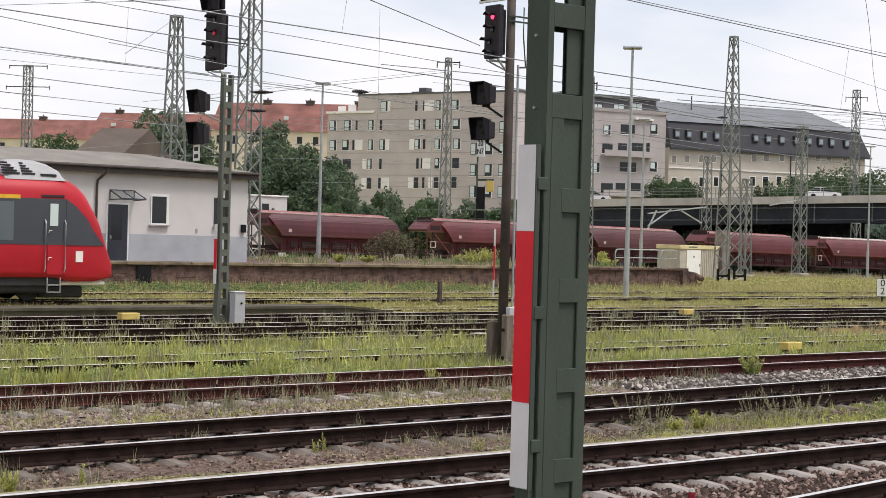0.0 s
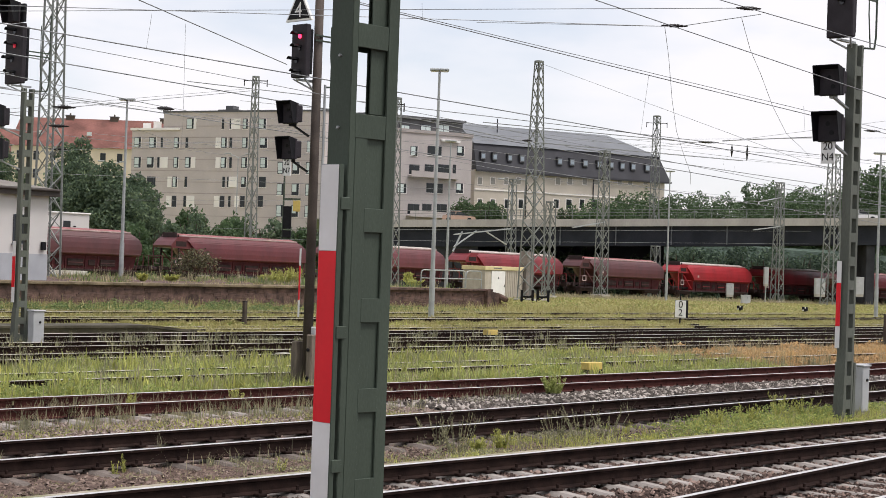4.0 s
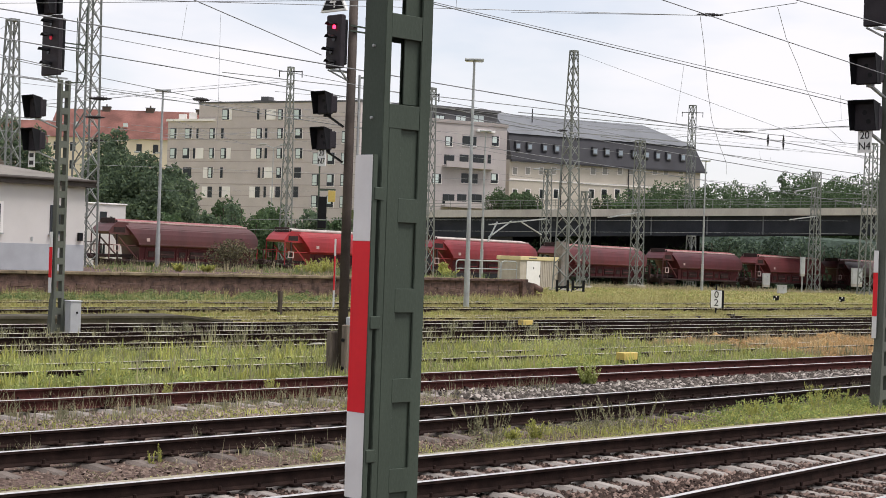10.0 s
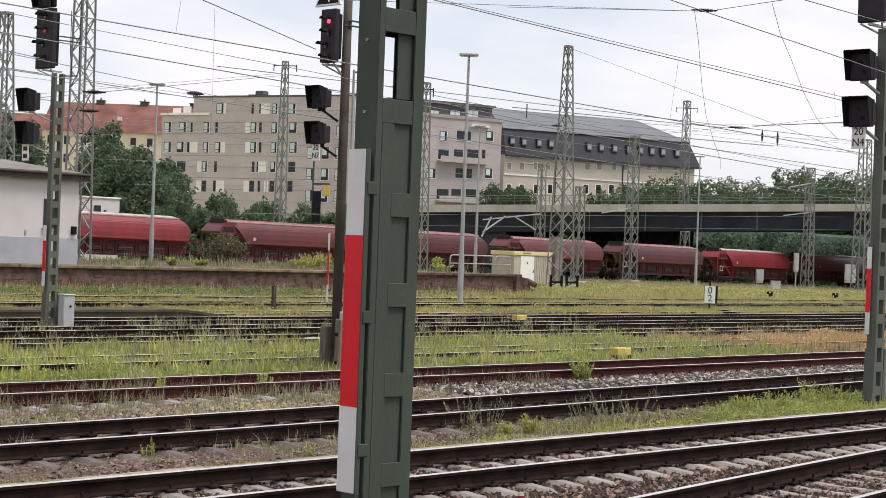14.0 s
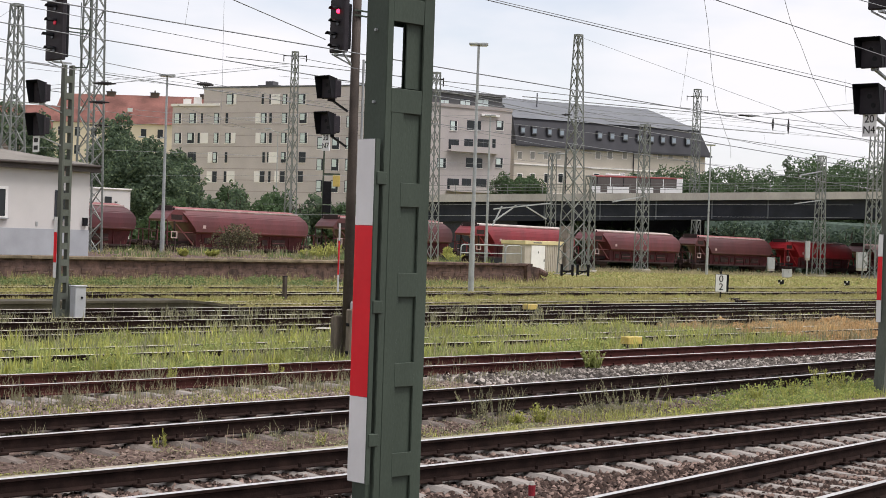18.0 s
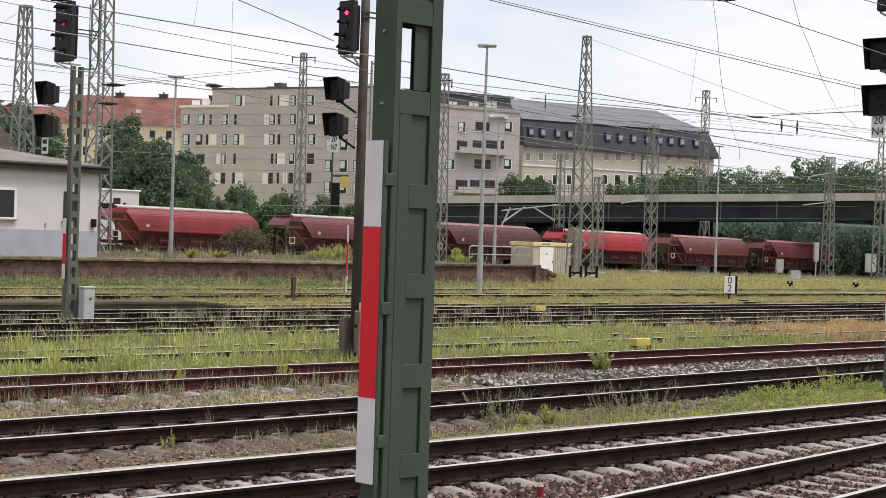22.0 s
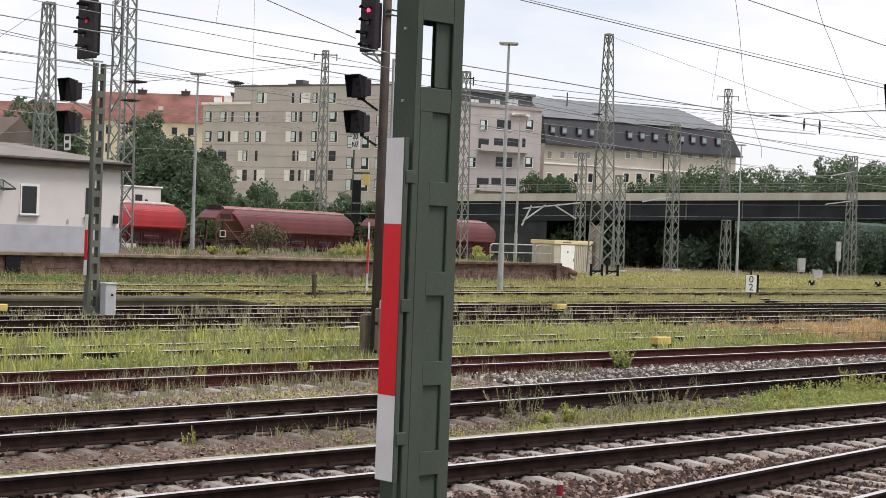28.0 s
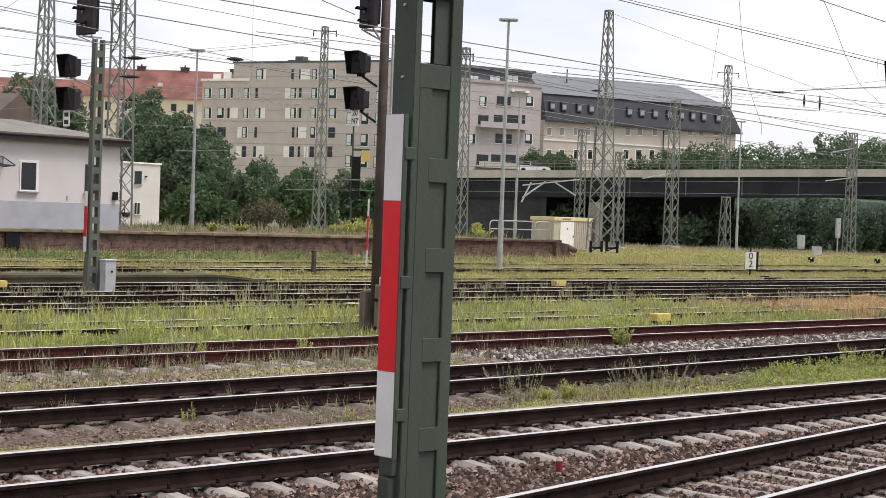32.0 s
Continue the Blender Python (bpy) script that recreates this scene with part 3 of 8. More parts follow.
def signal(x, y, zp, zbox, zmain, label, post_mat, number=None, tri=False, lit=True, width=0.3, s=1.0, reach=0.5, wooden=False, wide=1.0):
    """Colour-light signal: mast, main screen with hoods, two hooded lower indicators on arms, mast plate."""
    t = thing("railway_signal", x, y, -0.3, 0, label, "railway signal", "signals of the yard")
    o = 0.3
    top = zmain[0] - 0.1 + o
    if wooden:
        part("pole", rd((0.17, 0, -0.2), (0.17, 0, zmain[1] + 1.6 + o), 0.1, 0.085, n=14), post_mat, t, "weathered brown pole", smooth=True)
        for y0, h in ((-0.3, 1.15), (0.14, 1.0)):
            part("stub_timber", bx(0.0, 0.2, y0, y0 + 0.16, -0.3, h, 0.02), M_TIMBER, t, "grey weathered stub timber")
        for z in (0.3, 0.85):
            part("bolt", rd((-0.03, -0.22, z), (0.0, -0.22, z), 0.035, n=8), M_BLACK, t)
        part("junction_box", bx(0.12, 0.36, -0.24, -0.12, 0.95, 1.3, 0.02), M_CABINET, t)
        part("conduit", rd((0.3, -0.12, 0.3), (0.3, -0.1, top), 0.025), M_GALV, t)
    else:
        for x0 in (0.0, width - 0.07):
            part("channel", bx(x0, x0 + 0.07, -0.09, 0.09, 0, top, 0.006), post_mat, t)
        for k in range(int(top / 0.43)):
            z = 0.35 + 0.43 * k
            part("batten", bx(0.05, width - 0.05, -0.086, -0.074, z - 0.085, z + 0.085), post_mat, t)
            part("batten", bx(0.05, width - 0.05, 0.074, 0.086, z - 0.085, z + 0.085), post_mat, t)
        for sx in (-0.07, width - 0.03):
            bm = bmesh.new()
            prism(bm, [(sx, 0.0), (sx + 0.1, 0.0), (sx + 0.1, 1.1), (sx + 0.05, 1.1)], -0.1, 0.1, axis="y")
            part("foot_stiffener", bm, post_mat, t)
    part("base", bx(-0.1, width + 0.1, -0.16, 0.16, -0.25, 0.08, 0.02), post_mat, t)
    # mast plate
    a, b = zp[0] + o, zp[1] + o
    h = (b - a) / 4
    y0, y1 = (0.04, 0.085) if wooden else ((0.02, 0.11) if y < 20 else (-0.02, 0.12))
    pl = part("mast_plate", bx(-0.045, -0.038, y0, y1, a, b), M_GALV, t, "white-red-white mast plate")
    for i, j, m in ((0, 1, M_WHITE_PLATE), (1, 3, M_RED_PLATE), (3, 4, M_WHITE_PLATE)):
        part("plate_field", bx(-0.05, -0.046, y0, y1, a + i * h, a + j * h - (0.003 if j < 4 else 0)), m, pl)
    part("plate_clip", bx(-0.038, 0.02, 0.03, 0.06, a + 0.2, a + 0.26), post_mat, t)
    # main screen facing -x, with hoods
    z0, z1 = zmain[0] + o, zmain[1] + o
    hw = 0.27 * s * wide
    cy = 0.12
    ms = part("main_screen", bx(-0.24, -0.10, cy - hw, cy + hw, z0, z1, 0.02), M_SCREEN_DUST, t, "black signal screen with hoods")
    part("screen_back", bx(-0.10, 0.02, cy - hw + 0.06, cy + hw - 0.06, z0 + 0.08, z1 - 0.08, 0.02), M_BLACK, ms)
    n, glow = 4 if lit else 1, 0 if tri else 1
    for k in range(n):
        z = z1 - (k + (1.0 if tri else 0.62)) * (z1 - z0) / (n + 0.3)
        off = -0.05 * s if k == 0 else 0.05 * s * (-1 if k % 2 else 1)
        part("lens", rd((-0.265, cy + off, z), (-0.24, cy + off, z), 0.05 * s, n=14), (M_LENS_RED if tri else M_LENS_DIM) if (k == glow and lit) else M_LENS_OFF, ms, "lit red light" if (k == glow and lit) else "")
        bm = bmesh.new()
        pts = [(math.cos(q), math.sin(q)) for q in np.linspace(0.05 * math.pi, 0.95 * math.pi, 9)]
        prof = [(cy + off + 0.09 * s * c, z + 0.02 + 0.08 * s * d) for c, d in pts] + [(cy + off + 0.08 * s * c, z + 0.02 + 0.07 * s * d) for c, d in pts[::-1]]
        prism(bm, prof, -0.24 - 0.26 * s, -0.24)
        part("hood", bm, M_BLACK, ms)
    bm = bmesh.new()
    for sy in (-1, 1):
        bar(bm, (-0.2, cy + sy * hw * 0.8, z0 - 0.02), (0.1, cy * 0.3, z0 - 0.22), 0.03, 0.03)
    box(bm, -0.25, 0.3, cy - 0.04, cy + 0.04, z0 - 0.06, z0 - 0.02)
    part("screen_bracket", bm, M_GALV, t)
    bm = bmesh.new()
    tube(bm, [(width, -0.1, z0 - 0.15), (width + 0.35, -0.1, z0 - 0.12), (width + 0.4, -0.1, z0 + 0.1), (width + 0.4, -0.1, z1 + 0.3)], 0.02)
    tube(bm, [(width + 0.2, -0.1, z0 - 0.13), (width + 0.12, -0.1, z0 + 0.5), (width + 0.12, -0.1, z1)], 0.014)
    bar(bm, (0.0, -0.1, z0 + 0.75), (width + 0.4, -0.1, z0 + 0.75), 0.03, 0.03)
    bar(bm, (0.0, -0.1, z0 + 0.85), (width + 0.4, -0.1, z0 + 0.85), 0.03, 0.03)
    part("service_rail", bm, M_MAST, t)
    if tri:
        zt = z1 + 0.06
        bm = bmesh.new()
        prism(bm, [(cy - 0.38, zt), (cy + 0.38, zt), (cy, zt + 0.66)], -0.26, -0.2)
        sp = part("speed_sign", bm, M_WHITE_PLATE, t, "triangular speed sign with the figure 4")
        bm = bmesh.new()
        prism(bm, [(cy - 0.32, zt + 0.04), (cy + 0.32, zt + 0.04), (cy, zt + 0.59)], -0.266, -0.262)
        part("sign_field", bm, M_BLACK, sp)
        letters("figure", "4", 0.42, M_WHITE_PLATE, sp, pose(-0.272, cy, zt + 0.2, 90, 0, -90))
    else:
        up = part("upper_indicator", bx(-0.2, -0.1, cy - hw * 0.9, cy + hw * 0.9, z1 + 0.03, z1 + 0.5, 0.02), M_BLACK, t)
        open_hood(up, -0.2, cy, z1 + 0.27, 0.23 * s, 0.28 * s)
    # two lower indicators with flared open hoods on arms
    q = 0.235 * s
    for k, zb in enumerate(zbox):
        xb, cb = -reach, 0.2
        ob = part("indicator_box", bx(xb - 0.03, xb + 0.12, cb - q * 0.88, cb + q * 0.88, zb + o - q * 0.88, zb + o + q * 0.88, 0.02), M_SCREEN_DUST, t, "black hooded indicator")
        open_hood(ob, xb, cb, zb + o, q, 0.24 * s)
        bm = bmesh.new()
        bar(bm, (xb, cb, zb + o - q - 0.03), (0.04, 0.04, zb + o - q - 0.24), 0.1, 0.03)
        box(bm, xb - 0.06, xb + 0.06, cb - 0.05, cb + 0.05, zb + o - q - 0.06, zb + o - q)
        part("arm", bm, M_GALV if not wooden else M_BLACK, t)
    if number:
        zn = zbox[1] + o - q - 0.2 * s - 0.02
        nb = part("number_plate", bx(-reach - 0.14, -reach - 0.125, 0.06, 0.06 + 0.28 * s, zn - 0.2 * s, zn + 0.2 * s), M_WHITE_PLATE, t, "white plate with black writing")
        if number == "bars":
            for dz in (-0.09 * s, 0.09 * s):
                part("writing_bar", bx(-reach - 0.146, -reach - 0.141, 0.06 + 0.05 * s, 0.06 + 0.23 * s, zn + dz - 0.05 * s, zn + dz + 0.05 * s), M_LETTER, nb)
            return t
        letters("writing", number, 0.2 * s, M_LETTER, nb, pose(-reach - 0.144, 0.06 + 0.14 * s, zn + 0.015, 90, 0, -90))
    return t


signal(23.29, 37.0, (0.95, 2.52), (5.68, 4.84), (6.54, 8.08),
       "grey-green battened colour-light signal showing red, with mast plate", M_MAST_GREY, number="bars", s=1.05, reach=0.47, wide=1.35)
signal(21.76, 24.3, (1.18, 2.53), (5.17, 4.47), (5.88, 6.93),
       "weathered brown colour-light signal showing red with a speed sign", M_MAST_OLD, number="20\nN7", tri=True, s=0.8, width=0.3, reach=0.25, wooden=True)
signal(26.62, 15.2, (1.06, 2.63), (5.84, 5.01), (6.65, 7.85),
       "grey-green battened colour-light signal beside a grey cabinet", M_MAST_GREY, number="20\nN4", lit=False, s=0.98, reach=0.22)


# ---- cabinets, boxes and small yard things ----
def cabinet(x, y, w, d, h, z, label, m=M_CABINET, rz=0.0):
    t = thing("trackside_cabinet", x, y, z, rz, label, "cabinet", "cabinets of the yard")
    part("body", bx(-w / 2, w / 2, -d / 2, d / 2, 0.06, h, 0.012), m, t)
    part("lid", bx(-w / 2 - 0.025, w / 2 + 0.025, -d / 2 - 0.025, d / 2 + 0.025, h, h + 0.035, 0.01), m, t)
    part("plinth", bx(-w / 2 + 0.02, w / 2 - 0.02, -d / 2 + 0.02, d / 2 - 0.02, -0.2, 0.06), M_KERB, t)
    part("lock", rd((0.1 * w, -d / 2 - 0.02, h * 0.72), (0.1 * w, -d / 2, h * 0.72), 0.03, n=10), M_BLACK, t)
    part("hinge_bar", bx(-w / 2 - 0.008, -w / 2, -d * 0.46, -d * 0.4, 0.15, h - 0.1), M_GALV, t)
    return t


cabinet(23.68, 36.6, 0.32, 0.26, 0.74 + 0.25, -0.25, "light grey metal cabinet beside a signal")
cabinet(28.3, 15.72, 0.25, 0.22, 0.663 + 0.25, -0.25, "light grey metal cabinet beside a signal")


M_YELLOW = mat("yellow_track_box", (0.56, 0.42, 0.12), 0.6, 0, 0.15, 4, 40, 0.1)


def yellow_box(x, y, z, rz):
    t = thing("track_magnet_box", x, y, z, rz, "yellow trackside box on a low stand", "track box", "yellow boxes in the yard")
    part("body", bx(-0.26, 0.26, -0.12, 0.12, -0.03, 0.14, 0.012), M_YELLOW, t)
    for sx in (-0.2, 0.2):
        part("foot", bx(sx - 0.03, sx + 0.03, -0.08, 0.08, -0.12, 0.0, 0.005), M_BLACK, t)
    part("cable", tube(bmesh.new(), [(0.3, 0, 0.03), (0.42, 0, -0.08), (0.5, 0.05, -0.25)], 0.02), M_BLACK, t)


yellow_box(42.09, 37.4, -0.02, 0)
yellow_box(30.61, 24.0, -0.0, 0)
yellow_box(20.93, 37.4, 0.05, 0)

t = thing("kilometre_sign", *(65.67, 46.2, 0.57)[:2], ground_z(66, 46), -43, "white hectometre sign with black figures 0 and 2", "sign")
part("post", rd((0, 0.06, -0.1), (0, 0.06, 1.5), 0.04), M_BLACK, t)
part("board", bx(-0.26, 0.26, -0.02, 0.02, 0.11 - ground_z(66, 46), 0.93 - ground_z(66, 46), 0.01), M_WHITE_PLATE, t)
# Black back; its overhang to the right stands in for the board's shadow.
part("board_back_and_shadow", bx(-0.27, 0.38, 0.022, 0.06, 0.09 - ground_z(66, 46), 0.95 - ground_z(66, 46), 0.01), M_BLACK, t)
letters("figures", "0", 0.46, M_LETTER, t, pose(0, -0.026, 0.72 - ground_z(66, 46), 90, 0, 0))
letters("figures", "2", 0.46, M_LETTER, t, pose(0, -0.026, 0.34 - ground_z(66, 46), 90, 0, 0))

t = thing("cable_box", *(27.13, 30.89, -0.22), 20, "small pale concrete cable box in the grass", "cable box")
part("body", bx(-0.2, 0.2, -0.14, 0.14, -0.1, 0.16, 0.02), M_KERB, t)
part("lid", bx(-0.22, 0.22, -0.16, 0.16, 0.162, 0.2, 0.01), M_KERB, t)
t = thing("rail_clamp", *(29.73, 22.96, -0.14), 5, "small grey clamp lying beside the rusty rail", "clamp")
part("block", bx(-0.12, 0.12, -0.06, 0.06, -0.08, 0.06, 0.015), M_GALV, t)
part("bolt", rd((0.05, 0, 0.06), (0.05, 0, 0.1), 0.025, n=8), M_BLACK, t)
M_MARKER_RED = mat("worn_red_paint", (0.26, 0.02, 0.03), 0.6, 0, 0.3, 12, 60, 0.1)
t = thing("marker_post", *(12.43, 10.93, -0.2), 0, "short red and white marker post in the gravel", "marker post")
part("post", rd((0, 0, -0.15), (0, 0, -0.02), 0.04, n=12), M_KERB, t)
part("red_sleeve", rd((0, 0, -0.02), (0, 0, 0.09), 0.036, n=12), M_MARKER_RED, t)
part("cap", rd((0, 0, 0.09), (0, 0, 0.125), 0.036, 0.02, n=12), M_KERB, t)


# ---- lattice masts, lamps ----
def lattice_mast(x, y, z0, z1, w0, w1, label, arms=(), panel=1.1, chord=0.1, m=None):
    """Four-legged lattice mast: corner angles and zigzag bracing."""
    m = m or M_LATTICE
    t = thing("lattice_mast", x, y, z0, 0, label, "catenary mast", "lattice masts of the yard")
    H = z1 - z0

    def c(k, z):
        w = (w0 + (w1 - w0) * z / H) / 2
        sx, sy = ((-1, -1), (1, -1), (1, 1), (-1, 1))[k % 4]
        return Vector((sx * w, sy * w, z))
    for k in range(4):
        part("leg", bar(bmesh.new(), c(k, 0), c(k, H), chord, chord), m, t)
    n = max(4, int(H / panel))
    for k in range(4):
        for i in range(n):
            za, zb = H * i / n, H * (i + 1) / n
            p, q = (c(k, za), c(k + 1, zb)) if (i + k) % 2 else (c(k + 1, za), c(k, zb))
            part("brace", bar(bmesh.new(), p, q, chord * 0.62, chord * 0.35), m, t)
            if k % 2 == 0:
                p, q = (c(k + 1, za), c(k, zb)) if (i + k) % 2 else (c(k, za), c(k + 1, zb))
                part("brace", bar(bmesh.new(), p, q, chord * 0.5, chord * 0.3), m, t)
    part("cap", bx(-w1 / 2 - 0.03, w1 / 2 + 0.03, -w1 / 2 - 0.03, w1 / 2 + 0.03, H - 0.12, H + 0.02), m, t)
    part("footing", bx(-w0 / 2 - 0.2, w0 / 2 + 0.2, -w0 / 2 - 0.2, w0 / 2 + 0.2, -0.6, 0.15, 0.03), M_KERB, t)
    for za, half, drop in arms:
        a = radians(VIEW_TURN)
        dx, dy = math.cos(a), math.sin(a)
        bm = bmesh.new()
        bar(bm, (-dx * half, -dy * half, za - z0), (dx * half, dy * half, za - z0), 0.1, 0.08)
        for s in (-1, 1):
            rod(bm, (s * dx * half, s * dy * half, za - z0 - drop), (s * dx * half, s * dy * half, za - z0 + 0.1), 0.045)
        part("cross_arm", bm, M_INSUL, t)
    return t


def lamp_mast(x, y, z0, z1, label, arm=0.215, r=0.09):
    t = thing("yard_lamp", x, y, z0, VIEW_TURN, label, "lamp post", "lamp posts of the yard")
    H = z1 - z0
    part("pole", rd((0, 0, -0.3), (0, 0, H), r * 1.25, r * 0.6, n=12), M_GALV, t)
    part("collar", rd((0, 0, 0), (0, 0, H * 0.2), r * 1.5, r * 1.4, n=12), M_GALV, t)
    part("crossbar", bx(-arm, arm, -0.035, 0.035, H - 0.03, H + 0.04), M_GALV, t)
    for s in (-1, 1):
        hd = part("lamp_head", bx(s * arm - 0.22, s * arm + 0.22, -0.17, 0.17, H + 0.0, H + 0.12, 0.03), M_GALV, t)
        part("lens", bx(s * arm - 0.17, s * arm + 0.17, -0.13, 0.13, H - 0.03, H - 0.002, 0.01), M_FRAME_WHITE, hd)
    return t


for (x, y, zt), z0, w0, w1, arms in (
        ((49.69, 84.0, 14.78), 0.6, 1.3, 0.5, ()),
        ((49.63, 76.0, 16.8), 0.6, 1.1, 0.75, ()),
        ((93.9, 112.0, 18.14), -0.2, 0.85, 0.38, ((17.75, 1.0, 0.5),)),
        ((93.27, 79.0, 17.49), -0.25, 1.45, 0.42, ()),
        ((129.84, 101.0, 13.99), -0.4, 1.0, 0.7, ()),
        ((160.61, 100.0, 12.66), -0.8, 1.05, 0.65, ()),
        ((134.31, 78.0, 13.52), -0.5, 1.3, 0.75, ()),
        ((72.32, 150.0, 17.95), 0.0, 0.9, 0.65, ((17.89, 1.9, 0.3), (15.86, 2.2, 0.3))),
        ((81.63, 82.0, 13.77), -0.25, 0.75, 0.4, ((13.3, 0.5, 0.5),)),
        ((139.09, 121.0, 11.93), -0.8, 0.9, 0.6, ()),
        ((113.28, 94.0, 8.1), -0.4, 0.8, 0.6, ())):
    lattice_mast(x, y, z0, zt, w0, w1, "grey-painted steel lattice mast of the overhead line", arms, panel=0.95 if y < 90 else 1.05)
for p, z0 in (((183.84, 134.25, 23.43), 3.0), ((152.54, 111.0, 5.1), -1.0)):
    lattice_mast(p[0], p[1], z0, p[2], 1.0, 0.7, "grey lattice mast beyond the road bridge" if z0 > 0 else "short grey lattice mast at the edge of the road bridge", ((p[2] - 1.0, 1.4, 0.6),) if z0 > 0 else (), panel=1.4)
for (x, y, zt), z0 in (((54.42, 52.0, 11.06), -0.25), ((54.51, 76.0, 10.74), 0.85), ((91.52, 86.0, 11.55), 0.4), ((126.96, 91.0, 11.6), -0.4), ((93.41, 51.0, 10.05), -0.25)):
    lamp_mast(x, y, z0, zt, "tall grey steel lamp post with a T-shaped head")


# ---- freight train ----
def wagon_paint(name, col, dirt):
    """Faded red wagon paint with streaks of dirt and a dull gloss."""
    return mat(name, col, 0.42, 0, 0.3, 0.8, 14, 0.08, second=dirt, spot=0.42, stretch=(1.0, 1.0, 0.3), spec=0.5)


M_WAGON = [wagon_paint("wagon_red_bright", (0.27, 0.014, 0.02), (0.18, 0.012, 0.016)),
           wagon_paint("wagon_red_dull", (0.095, 0.017, 0.021), (0.062, 0.013, 0.016)),
           wagon_paint("wagon_red_dark", (0.065, 0.012, 0.017), (0.042, 0.009, 0.012)),
           wagon_paint("wagon_red_brown", (0.07, 0.019, 0.021), (0.045, 0.014, 0.015)),
           wagon_paint("wagon_red_middling", (0.175, 0.016, 0.022), (0.11, 0.013, 0.018)),
           wagon_paint("wagon_red_faded", (0.105, 0.025, 0.029), (0.07, 0.019, 0.021))]
M_ROOF_RED = mat("wagon_roof_red", (0.26, 0.09, 0.09), 0.6, 0, 0.3, 1.2, 20, 0.1)
M_RIM = mat("wagon_pale_rim", (0.42, 0.31, 0.3), 0.8, 0, 0.25, 2, 20, 0.05)
M_ROOF_GREY = mat("wagon_roof_dusty", (0.42, 0.38, 0.35), 0.85, 0, 0.3, 1.2, 20, 0.1)
# Dark red for the lower sides: shade below the waist put into the paint.
M_SHADED_SIDE = mat("shaded_lower_side_red", (0.065, 0.015, 0.019), 0.75, 0, 0.4, 1.5, 20, 0.15, spec=0.2)
M_UNDER = mat("wagon_underframe", (0.035, 0.02, 0.02), 0.85, 0, 0.35, 3, 30, 0.2)


